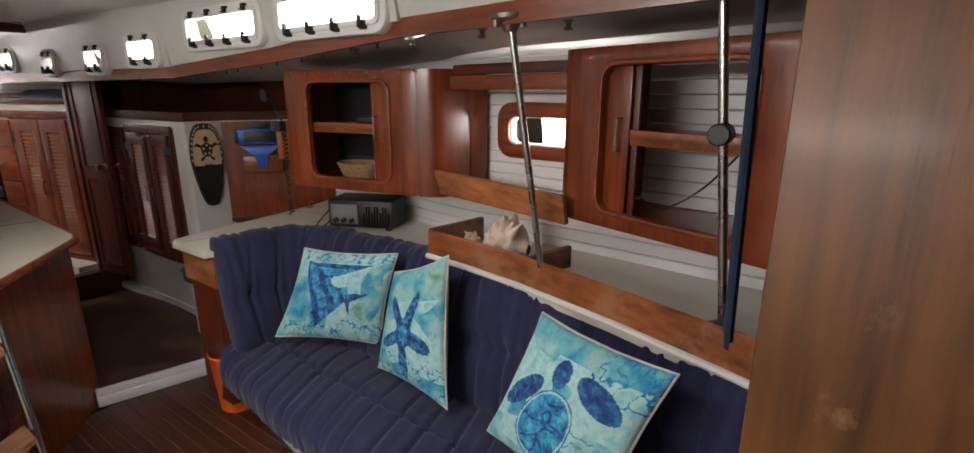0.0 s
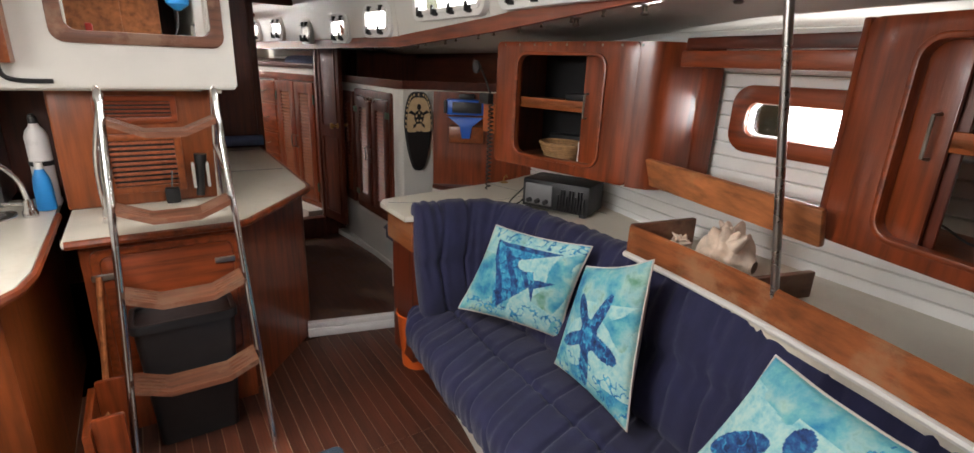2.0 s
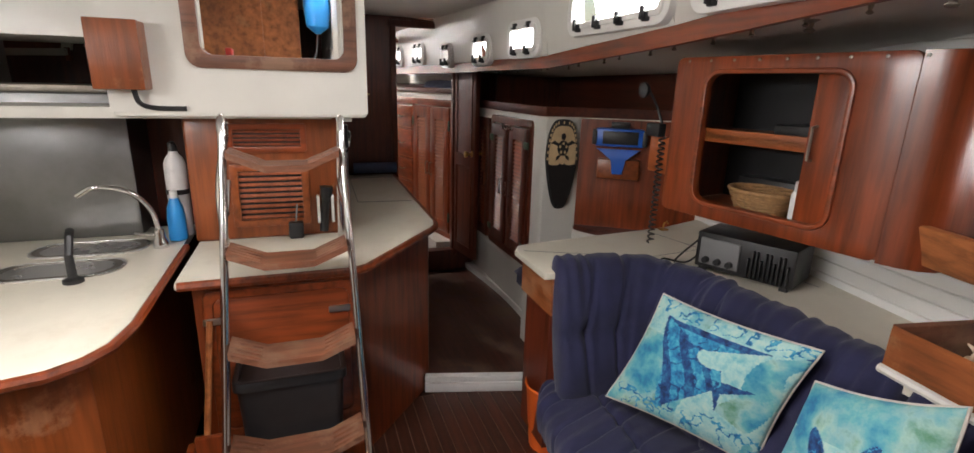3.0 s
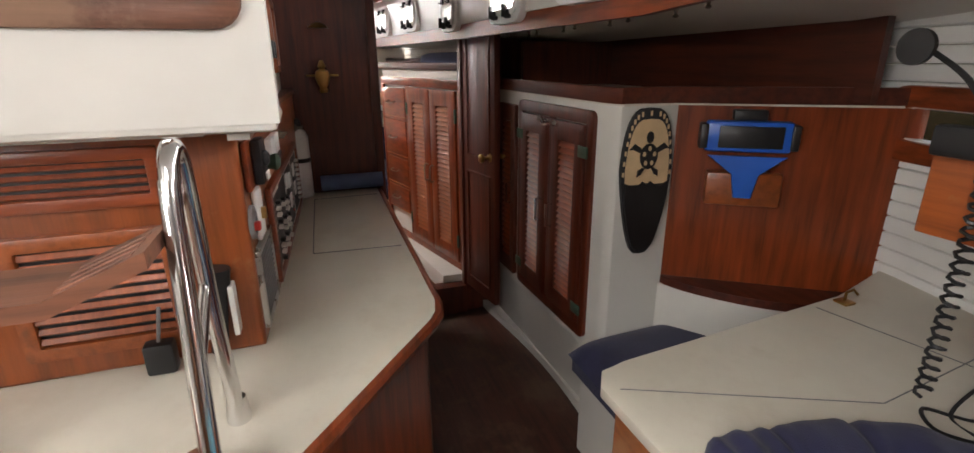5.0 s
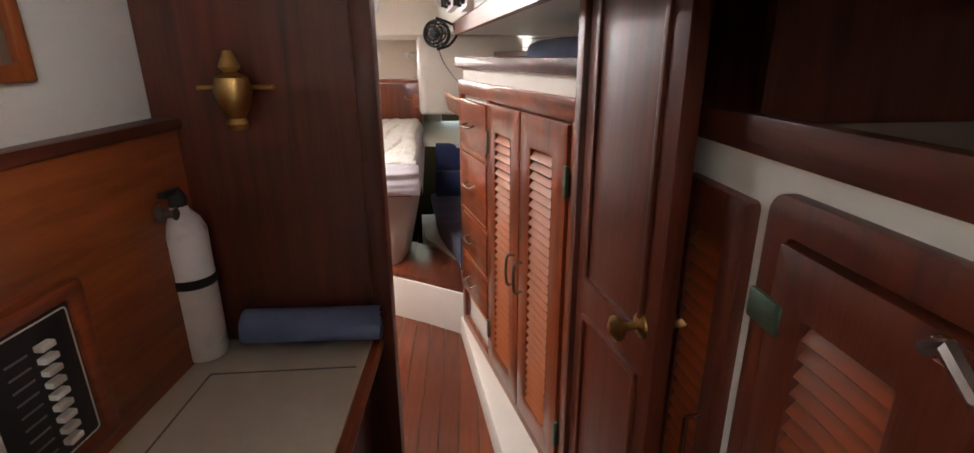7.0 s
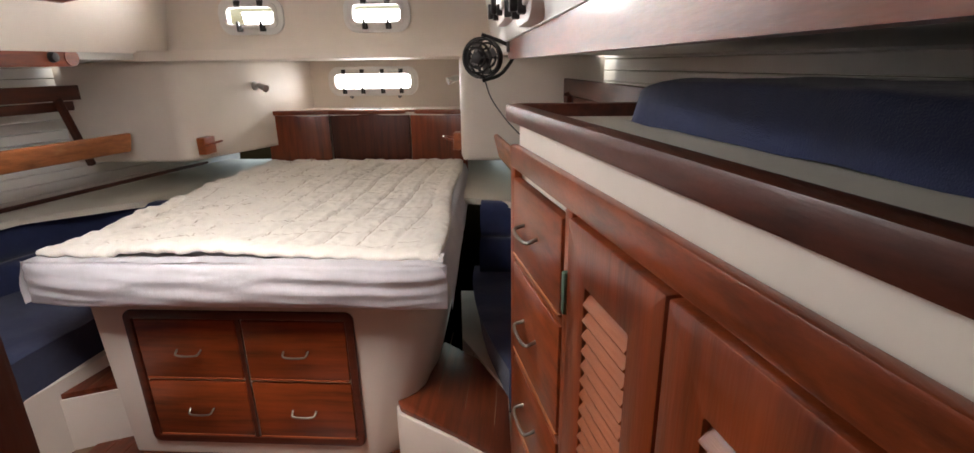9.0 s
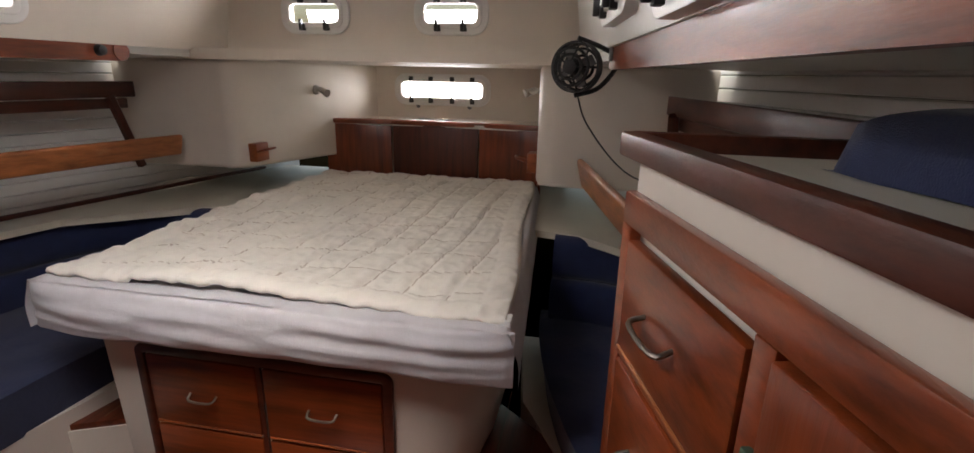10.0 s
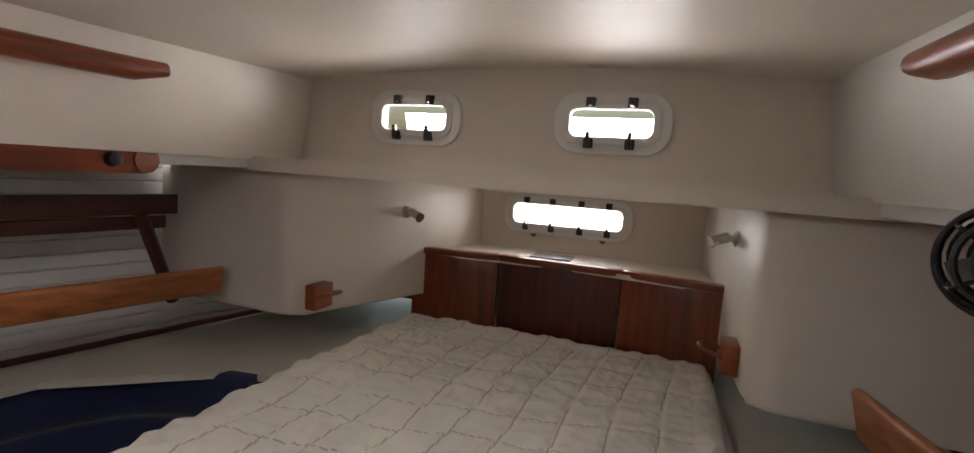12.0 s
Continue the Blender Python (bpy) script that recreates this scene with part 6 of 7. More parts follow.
def passage_door():
    a, b = Vector((-4.505, 1.345, 0)), Vector((-4.17, 1.405, 0))
    m = face_at(a, b - a)
    w = (b - a).length
    e = thing("door_passage", "dark worn mahogany panelled door standing open", "door", (-4.3, 1.35, 0.12))
    tagged(e, kind="structure")
    part("leaf", box(B(), 0, w, 0.27, 1.93, -0.034, 0, 0.003, m), DARK_Z, e)
    for z0, z1 in ((0.34, 0.98), (1.06, 1.86)):
        part("moulding", ring(B(), rr(w - 0.09, z1 - z0, 0.006, 3, w / 2, (z0 + z1) / 2), rr(w - 0.115, z1 - z0 - 0.025, 0.004, 3, w / 2, (z0 + z1) / 2), 0.0, 0.007, m, 0.002), DARK_Z, e)
    for s, w0 in ((1, 0.0), (-1, -0.034)):
        q = m @ Matrix.Translation((w - 0.05, 1.08, w0)) @ (Matrix() if s > 0 else Matrix.Rotation(math.pi, 4, "Y"))
        part("knob", lathe(B(), [(0.024, 0.0), (0.022, 0.004), (0.008, 0.010), (0.008, 0.03), (0.022, 0.042), (0.024, 0.052), (0.012, 0.06)], q, 16), BRASS, e, "dull brass knob")


passage_door()


# instruments on the panel wall
W0 = W_Y + 0.003
PN = lambda x, z: face_at((x, nav_y(x) + 0.003, z), (-1, 0.06, 0)) if z < 1.37 else face_at((x, W0, z), (-1, 0, 0))


def switch_panel():
    e = thing("breaker_board", "black electrical breaker panel in a teak frame", "electrical panel", (-3.62, W0, 0.93))
    m = PN(-3.73, 1.078)
    part("surround", ring(B(), rr(0.90, 0.285, 0.012), rr(0.84, 0.235, 0.008), 0.0, 0.016, m, 0.004), MAHOG_X, e)
    for u0, u1 in ((-0.42, -0.06), (-0.055, 0.17), (0.175, 0.42)):
        p = part("panel_plate", box(B(), u0, u1, -0.117, 0.117, 0.0, 0.010, 0.003, m), BLACK, e)
        part("edge_line", ring(B(), rr(u1 - u0 - 0.012, 0.222, 0.006, 3, (u0 + u1) / 2, 0), rr(u1 - u0 - 0.017, 0.217, 0.005, 3, (u0 + u1) / 2, 0), 0.010, 0.0112, m), LINER, p)
    for c, u in enumerate((-0.34, -0.22, -0.12)):
        for r in range(10 - c):
            if (r * 3 + c) % 7 == 5:
                continue
            t = m @ Matrix.Translation((u, -0.10 + 0.0195 * r, 0.010))
            part("breaker", box(B(), -0.012, 0.012, -0.005, 0.005, 0, 0.014, 0.002, t), LINER if (r + c) % 3 else BLACK, e)
            part("legend_bar", box(B(), -0.06, -0.022, -0.002, 0.002, 0, 0.0012, 0, t), GREY, e)
    for u, v, w, h in ((-0.02, 0.07, 0.05, 0.05), (0.06, 0.055, 0.06, 0.05), (0.06, -0.02, 0.05, 0.05), (0.24, 0.06, 0.05, 0.05), (0.24, -0.015, 0.05, 0.05)):
        part("meter", box(B(), u - w / 2, u + w / 2, v - h / 2, v + h / 2, 0.010, 0.016, 0.002, m), WHITEP, e, "white meter face")
    for r in range(9):
        part("breaker", box(B(), 0.345, 0.37, -0.09 + 0.02 * r, -0.08 + 0.02 * r, 0.010, 0.024, 0.002, m), LINER, e)
        part("legend_bar", box(B(), 0.30, 0.335, -0.088 + 0.02 * r, -0.085 + 0.02 * r, 0.010, 0.0112, 0, m), GREY, e)
    for v in (-0.03, -0.075):
        part("pilot_light", box(B(), 0.105, 0.125, v - 0.003, v + 0.003, 0.010, 0.014, 0.001, m), RED, e)
    part("title_bar", box(B(), -0.40, -0.25, 0.10, 0.106, 0.010, 0.0112, 0, m), LINER, e)


switch_panel()


def wall_bits():
    e = thing("vent_grille", "black slatted grille in the teak wall", "vent", (-3.0, W0, 0.98))
    m = PN(-3.12, 1.035)
    part("grille_frame", ring(B(), rr(0.22, 0.20, 0.006, 3), rr(0.19, 0.17, 0.004, 3), 0, 0.012, m, 0.002), STEEL, e)
    part("backing", box(B(), -0.095, 0.095, -0.085, 0.085, 0, 0.003, 0, m), BLACK, e)
    for k in range(12):
        part("slat", box(B(), -0.095, 0.095, -0.08 + 0.014 * k, -0.074 + 0.014 * k, 0.003, 0.010, 0.001, m), GREY, e)
    e = thing("socket_plate", "white socket plate beside a round dark socket", "socket", (-3.02, W0, 1.15))
    m = PN(-3.11, 1.20)
    part("plate", box(B(), -0.035, 0.045, -0.06, 0.06, 0, 0.012, 0.004, m), WHITEP, e)
    part("toggle", box(B(), -0.004, 0.012, -0.014, 0.014, 0.012, 0.024, 0.002, m), BRASS, e)
    part("round_socket", lathe(B(), [(0.04, 0), (0.04, 0.008), (0.028, 0.010), (0.024, 0.006)], m @ Matrix.Translation((-0.075, 0.0, 0)), 20), GREY, e)
    part("red_key", box(B(), -0.085, -0.065, -0.02, 0.0, 0.006, 0.02, 0.003, m), RED, e)
    e = thing("autopilot_control", "dark blue-black square control on a teak pad", "control", (-2.99, W0, 1.27))
    m = PN(-3.10, 1.325)
    part("pad", box(B(), -0.07, 0.06, -0.055, 0.06, 0, 0.012, 0.004, m), MAHOG_X, e)
    part("control_body", box(B(), -0.02, 0.06, -0.05, 0.055, 0.012, 0.035, 0.006, m), BLACK, e)
    part("control_key", box(B(), 0.005, 0.05, -0.045, -0.025, 0.035, 0.04, 0.002, m), LINER, e)
    part("plug", lathe(B(), [(0.02, 0.03), (0.02, 0.04), (0.012, 0.048)], m @ Matrix.Translation((0.01, 0.01, 0)), 12), BLACK, e)
    e = thing("round_gauge", "corroded round brass gauge and valve on the teak wall", "gauge", (-3.17, W0, 1.26))
    m = PN(-3.265, 1.30)
    part("dial_ring", lathe(B(), [(0.036, 0), (0.036, 0.012), (0.028, 0.016), (0.026, 0.010)], m, 20), DULL, e)
    part("valve", lathe(B(), [(0.016, 0), (0.02, 0.02), (0.024, 0.035), (0.012, 0.045)], m @ Matrix.Translation((0.04, -0.01, 0.004)), 10), BRONZE, e)
    e = thing("twin_meter", "pair of white panel meters with brass tags", "meter", (-3.42, W0, 1.25))
    m = PN(-3.49, 1.31)
    for u in (-0.055, 0.05):
        part("meter", box(B(), u - 0.045, u + 0.04, -0.03, 0.03, 0, 0.02, 0.004, m), WHITEP, e)
        part("meter_base", box(B(), u - 0.045, u + 0.04, -0.045, -0.03, 0, 0.024, 0.003, m), BLACK, e)
        part("tag", box(B(), u - 0.03, u + 0.03, 0.055, 0.075, 0, 0.002, 0, m), BRASS, e)
    for k in range(3):
        part("switch", lathe(B(), [(0.012, 0), (0.012, 0.008), (0.005, 0.012), (0.004, 0.03)], m @ Matrix.Translation((0.16 + 0.055 * k, 0.0, 0)), 10), DULL, e)
    e = thing("door_hook", "small metal hook on the teak wall", "hook", (-4.2, W0, 1.2))
    m = PN(-4.41, 1.25)
    part("hook_body", lathe(B(), [(0.018, 0), (0.018, 0.005), (0.008, 0.01), (0.008, 0.03), (0.013, 0.034)], m, 10), DULL, e)


wall_bits()
window("window_cockpit", face_at((-3.37, W_Y, 1.65), (-1, 0, 0)), 0.22, 0.145, 0.03, [(-0.06, -1), (0.05, -1)], "white portlight into the cockpit well")

m = PN(-4.08, 1.645)
e = thing("framed_picture", "teak framed print of yellow flowers, brown mount", "picture", (-4.08, W_Y, 1.52))
part("frame", ring(B(), rr(0.30, 0.27, 0.003, 3), rr(0.25, 0.22, 0.003, 3), 0.0, 0.02, m, 0.004), PANEL_Z, e)
part("mount", box(B(), -0.125, 0.125, -0.11, 0.11, 0.0, 0.008, 0, m), MAT_CARD, e)
part("print", box(B(), -0.085, 0.085, -0.075, 0.085, 0.008, 0.0095, 0, m), PRINT, e)
for u, v, r in ((-0.01, 0.05, 0.026), (0.02, 0.015, 0.03), (-0.02, -0.02, 0.028), (0.015, -0.045, 0.022)):
    part("flower", plate(B(), [(u + r * (0.75 + 0.25 * math.cos(5 * a)) * math.cos(a), v + r * (0.75 + 0.25 * math.cos(5 * a)) * math.sin(a)) for a in [k * math.pi / 12 for k in range(24)]], 0.0095, 0.0105, m), PRINT_Y, e)

extinguisher((-4.465, 0.49, 0.902), 0.047, 0.40, "fire_extinguisher", "white fire extinguisher with a black strap on the chart table")

# brass lamp on the bulkhead
e = thing("brass_lamp", "polished brass oil lamp on the bulkhead", "lamp", (-4.48, 0.635, 1.42))
q = face_at((-4.475, 0.635, 1.405), (1, 0, 0), (0, 1, 0))
part("lamp_body", lathe(B(), [(0.018, 0), (0.022, 0.012), (0.016, 0.022), (0.03, 0.05), (0.036, 0.075), (0.030, 0.10), (0.012, 0.11), (0.02, 0.12), (0.008, 0.15)], q), BRASS, e)
part("crossbar", tube(B(), [(-4.49, 0.56, 1.485), (-4.51, 0.635, 1.485), (-4.49, 0.71, 1.485)], 0.005, 8), BRASS, e)
part("bracket", box(B(), -4.57, -4.48, 0.625, 0.645, 1.45, 1.47, 0.003), BRASS, e)
e = thing("lamp_shade", "small dull brass smoke bell high on the bulkhead", "smoke bell", (-4.52, 0.635, 1.70))
part("bell", lathe(B(), [(0.045, 0.0), (0.03, 0.016), (0.008, 0.024)], face_at((-4.475, 0.635, 1.70), (1, 0, 0), (0, 1, 0))), BRASS, e)
part("bell_arm", tube(B(), [(-4.475, 0.635, 1.722), (-4.57, 0.635, 1.73)], 0.004, 6), BRASS, e)

# rolled pale blue mat
bm = B()
sp = []
for k in range(90):
    a = k / 90 * 2 * math.pi * 2.6
    r = 0.012 + 0.0021 * a
    sp.append((r * math.cos(a), r * math.sin(a)))
vs = [[bm.verts.new((-4.485 + p, 0.575 + y * 0.31, 0.952 + z)) for p, z in sp] for y in (0, 0.5, 1)]
for a, b in zip(vs, vs[1:]):
    for i in range(len(sp) - 1):
        bm.faces.new((a[i], a[i + 1], b[i + 1], b[i]))
bmesh.ops.solidify(bm, geom=bm.faces[:], thickness=0.006)
tagged(part("rolled_mat", bm, BLUE_RAG, None, angle=60), "rolled pale blue foam mat at the chart table's end", "mat")


# ---- aft cabin ----
def bed():
    e = thing("bed_base", "cream moulded bed base with mahogany drawers", "bed base", (-6.8, 0.15, 0.2))
    top = [(-5.975, -0.43), (-5.975, 0.55), (-5.985, 0.66), (-6.02, 0.76), (-6.10, 0.83), (-6.30, 0.85), (-7.7, 0.74), (-7.7, -0.50)]
    foot = [(-5.985, -0.40), (-5.985, 0.53), (-6.00, 0.58), (-6.04, 0.63), (-6.12, 0.67), (-6.30, 0.70), (-7.7, 0.66), (-7.7, -0.44)]
    part("moulded_base", slab(B(), top, 0.19, 0.868, 0.02, None, 3, foot), GRP_AFT, e, "cream moulded base")
    part("mattress_board", slab(B(), [(-5.93, -0.50), (-5.93, 0.82), (-7.65, 0.74), (-7.65, -0.50)], 0.868, 0.885), MAHOG_Y, e)
    m = face_at((-5.982, 0.105, 0.545), (0, 1, 0)) @ Matrix.Rotation(radians(0.8), 4, "X")
    part("drawer_frame", ring(B(), rr(0.83, 0.56, 0.03), rr(0.772, 0.50, 0.006), -0.01, 0.016, m, 0.004), DARK_Y, e)
    for u in (-0.197, 0.197):
        for v in (0.126, -0.126):
            d = part("drawer", box(B(), u - 0.185, u + 0.185, v - 0.118, v + 0.118, -0.01, 0.012, 0.004, m), MAHOG_Y, e)
            part("drawer_edge", box(B(), u - 0.182, u + 0.182, v - 0.122, v - 0.117, 0.004, 0.015, 0.001, m), LIGHT_Y, d)
            part("handle", tube(B(), smooth_line([m @ Vector(p) for p in ((u - 0.045, v, 0.012), (u - 0.035, v - 0.012, 0.034), (u + 0.035, v - 0.012, 0.034), (u + 0.045, v, 0.012))], 4), 0.004, 8), DULL, d)
    part("rail", box(B(), -0.007, 0.007, -0.265, 0.265, -0.008, 0.014, 0, m), DARK_Y, e)


bed()


def mattress():
    e = thing("mattress", "mattress in a wrinkled grey-white fitted sheet", "mattress", (-6.8, 0.2, 0.885))
    x0, x1 = -5.885, -7.66
    yl = lambda u: -0.575 + 0.02 * u
    yr = lambda u: 0.885 - 0.10 * u

    def f(u, v):
        # v runs round the mattress' section from one lower edge over the top to the other
        a = (v - 0.5) * 2
        x = x0 + (x1 - x0) * u
        c = abs(a)
        w = (yr(u) - yl(u)) / 2
        mid = (yr(u) + yl(u)) / 2
        if c > 0.8:
            t = (c - 0.8) / 0.2
            ang = t * math.pi / 2
            y, z = w - 0.035 + 0.035 * math.sin(ang * 1.0), 1.035 - 0.15 * t
            y -= 0.02 * max(0, t - 0.6)
        else:
            y, z = c / 0.8 * (w - 0.035), 1.035 + 0.006 * (1 - c)
        y = mid + math.copysign(y, a)
        wr = noise.noise((x * 3, y * 14 + z * 40, 1)) * 0.006
        if c > 0.8:
            y += math.copysign(wr, a)
        return Vector((x, y, z + (wr if c <= 0.8 else 0)))

    bm = B()
    grid(bm, f, 60, 60)
    part("side_sheet", bm, SHEET, e, angle=80)

    def front(u, v):
        y = yl(0) + 0.02 + (yr(0) - yl(0) - 0.04) * u
        a = v * math.pi
        z = 0.885 + 0.15 * (1 - math.cos(a)) / 2
        bulge = 0.045 * math.sin(a) ** 0.6
        ends = min(1, 8 * min(u, 1 - u)) ** 0.5
        fold_ = 0.010 * noise.noise((y * 2.2, z * 34 + 0.8 * math.sin(y * 3), 5)) * math.sin(a) + 0.004 * noise.noise((y * 9, z * 60, 2))
        return Vector((x0 - 0.012 + bulge * ends + fold_ + 0.006 * noise.noise((y * 6, z * 22, 3)), y, z + 0.012 * math.sin(y * 4.2)* math.sin(a)))

    bm = B()
    grid(bm, front, 90, 24)
    part("end_sheet", bm, SHEET, e, angle=80)
    q = thing("quilt", "cream quilted mattress pad, crumpled and stitched in squares", "quilt", (-6.8, 0.2, 1.04))
    nu, nv = 340, 250

    def pad(u, v):
        x = -5.93 - 1.72 * u
        wob = 0.012 * math.sin(9 * u)
        y = (-0.52 + wob) + (1.355 - 0.11 * u) * v
        gx, gy = (x * 0.92 + 0.18 * y) / 0.13, (y + 0.06 * x) / 0.115
        sx_ = 0.45 * seam(x * 0.96 + 0.16 * y + 0.012 * math.sin(7 * y + 3 * x), 0.15, 0.013)
        sy_ = seam(y + 0.05 * x + 0.012 * math.sin(5 * x), 0.125, 0.013)
        puff = (0.75 + 0.25 * abs(math.sin(math.pi * gx) * math.sin(math.pi * gy))) * (1 - max(sx_, sy_))
        edge = min(u, 1 - u) * 1.74, min(v, 1 - v) * 1.2
        border = min(edge)
        h = 0.002 + 0.010 * puff
        if border < 0.07:
            h = 0.006 + 0.010 * math.sin(math.pi * min(1, border / 0.07)) ** 0.6 + 0.0025 * math.sin(70 * (x + y))
        crump = 0.012 * noise.noise((x * 6 + 2, y * 6, 0.3)) + 0.012 * (0.5 - abs(noise.noise((x * 11, y * 9, 4))))+ 0.009 * (0.3 - abs(noise.noise((x * 17 + 5 * y, y * 26, 9))))
        crump *= 1.5 - 0.8 * v
        hump = 0.02 * math.exp(-((v - 0.42) / 0.22) ** 2 - (u / 0.12) ** 2)
        return Vector((x, y, 1.043 + h + max(-0.004, crump) + hump))

    bm = B()
    cells = grid(bm, pad, nu, nv)
    for i in range(nu):
        for j in range(nv):
            p = pad((i + 0.5) / nu, (j + 0.5) / nv)
            inside = 0.04 < i / nu and 0.06 < j / nv < 0.94
            sy_ = seam(p.y + 0.05 * p.x + 0.012 * math.sin(5 * p.x), 0.125, 0.0045)
            sx_ = seam(p.x * 0.96 + 0.16 * p.y + 0.012 * math.sin(7 * p.y + 3 * p.x), 0.15, 0.0035)
            if inside and max(sy_, sx_) > 0.72 and noise.noise((p.x * 5, p.y * 5, 7)) > -0.28:
                cells[i][j].material_index = 1
    part("pad", bm, [QUILT, THREAD], q, angle=80)

    def skirt(u, v):
        p = pad(0, u)
        return Vector((p.x + 0.006 * math.sin(math.pi * v), p.y, p.z - 0.018 * v))

    bm = B()
    grid(bm, skirt, nv, 3)
    part("front_edge", bm, QUILT, q, angle=80)

    def skirt2(u, v):
        p = pad(u, 1)
        return Vector((p.x, p.y + 0.005 * math.sin(math.pi * v), p.z - 0.018 * v))

    bm = B()
    grid(bm, skirt2, nu, 3)
    part("side_edge", bm, QUILT, q, angle=80)
    part("care_tag", box(B(), -5.97, -5.925, 0.825, 0.85, 1.03, 1.048, 0.002), WHITEP, q, "white sewn label")


mattress()

# headboard of the bed
e = thing("headboard", "dark mahogany three-panel headboard shelf front", "headboard", (-7.69, 0.14, 1.0))
line = [(-7.62, -0.51), (-7.67, -0.20), (-7.69, 0.14), (-7.67, 0.48), (-7.60, 0.77)]
for k, ((x0, y0), (x1, y1)) in enumerate((((-7.62, -0.51), (-7.675, -0.12)), ((-7.675, -0.12), (-7.675, 0.40)), ((-7.675, 0.40), (-7.61, 0.77)))):
    d = Vector((x1 - x0, y1 - y0, 0))
    m = face_at((x0, y0, 0.98), d)
    part("panel", box(B(), 0.003, d.length - 0.003, 0, 0.36, -0.02, 0.0 if k != 1 else -0.008, 0.003, m), MAHOG_Z if k != 1 else DARK_Z, e)
    part("cap_rail", box(B(), 0, d.length, 0.362, 0.39, -0.035, 0.012, 0.005, m), MAHOG_Y, e)
bm = B()
slab(bm, [(-7.63, -0.5), (-7.69, 0.14), (-7.62, 0.76), (-8.06, 0.7), (-8.06, -0.5)], 1.335, 1.355)
built("trim_head_shelf", bm, GRP_AFT, "cream shelf behind the headboard", "trim")
bm = B()
box(bm, -7.93, -7.80, -0.02, 0.16, 1.355, 1.361, 0.002)
tagged(part("folded_cloth", bm, GREY, None), "small grey cloth on the head shelf", "cloth")

# side shelves by the bed, and hull shelves
for flip in (False, True):
    g = (lambda y: 0.2 - y) if flip else (lambda y: y)
    s = "port" if flip else "starboard"
    bm = B()
    pts = [(-6.95, g(0.72)), (-6.90, g(1.0)), (-6.55, g(1.42)), (-5.9, g(1.55)), (-5.9, g(1.85)), (-7.6, g(1.42)), (-8.1, g(1.3)), (-8.1, g(0.6))]
    slab(bm, pts if not flip else pts[::-1], 0.955, 0.985, 0.005)
    built("trim_side_shelf_" + s, bm, LAMINATE, "cream shelf between bed and hull", "trim")
    bm = B()
    a, b = (-8.05, g(1.31)), (-6.3, g(1.66))
    m = face_at((*a, 0.985), Vector((b[0] - a[0], b[1] - a[1], 0)))
    box(bm, 0, 1.78, 0, 0.02, -0.012, 0.012, 0.004, m)
    built("trim_shelf_bead_" + s, bm, DARK_X, "dark bead along the shelf and hull", "trim")

for flip in (False, True):
    g = (lambda y: 0.2 - y) if flip else (lambda y: y)
    xe = -6.93
    fid = (-6.96, 1.118, -4.7, 1.55, 1.225, 1.325, 0.024, LIGHT_X, "honey-coloured teak fiddle board on the hull", 14)
    for x, yy, xo, yo, z0, z1, th, mat, lab, ln in (
        fid if flip else (-6.89, 0.995, -5.72, 1.21, 1.195, 1.315, 0.026, LIGHT_X, "honey-coloured teak fiddle board on the hull", 14),
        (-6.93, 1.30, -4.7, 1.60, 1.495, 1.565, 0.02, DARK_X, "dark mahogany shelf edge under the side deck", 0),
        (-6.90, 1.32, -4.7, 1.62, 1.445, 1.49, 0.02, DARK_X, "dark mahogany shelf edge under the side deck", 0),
    ):
        a, b = Vector((x, g(yy), 0)), Vector((xo, g(yo), 0))
        if flip:
            m = face_at((b.x, b.y, z0), a - b)
        else:
            m = face_at((a.x, a.y, z0), b - a)
        m = m @ Matrix.Rotation(radians(ln), 4, "X")
        tagged(part("fiddle_board", box(B(), 0, (b - a).length, 0, z1 - z0, -th, 0, 0.012 if ln else 0.004, m, 3), mat, None), lab, "board")
    p = Vector((-6.80, g(1.31), 1.50))
    q = Vector((-6.95, g(1.35), 1.165))
    bm = B()
    tube(bm, [p, q], 0.022, 6)
    tagged(part("shelf_bracket", bm, DARK_Z, None), "dark wooden raking shelf bracket", "bracket")

# grab rails and rounded beam ends, port side
for flip in (True, False):
    g = (lambda y: 0.2 - y) if flip else (lambda y: y)
    e = thing("grab_rail", "varnished wooden grab rail high on the cabin side", "rail", (-6.0, g(0.93), 1.90))
    xs = [-6.58, -6.5, -6.2, -5.9, -5.2]
    part("rail_bar", tube(B(), [(x, g(0.90 + 0.08 * (x + 6.58)), 1.915 + (0.012 if x < -6.55 else 0)) for x in xs], 0, 10, False, [0.018, 0.028, 0.028, 0.028, 0.028]), MAHOG_X, e)
    for x in (-6.42, -5.8, -5.3):
        part("rail_foot", box(B(), x - 0.04, x + 0.04, g(0.905 + 0.08 * (x + 6.58)) - 0.012, g(0.905 + 0.08 * (x + 6.58)) + 0.05 * (-1 if flip else 1), 1.90, 1.93, 0.006), MAHOG_X, e)
tagged(part("trim_beam_end", lathe(B(), [(0.036, -0.012), (0.036, 0.006)], face_at((-6.62, 0.2 - 1.032, 1.6875), (-1, 0, 0)), 20), MAHOG_X, None), "rounded end of the mahogany beam", "trim", kind="structure")
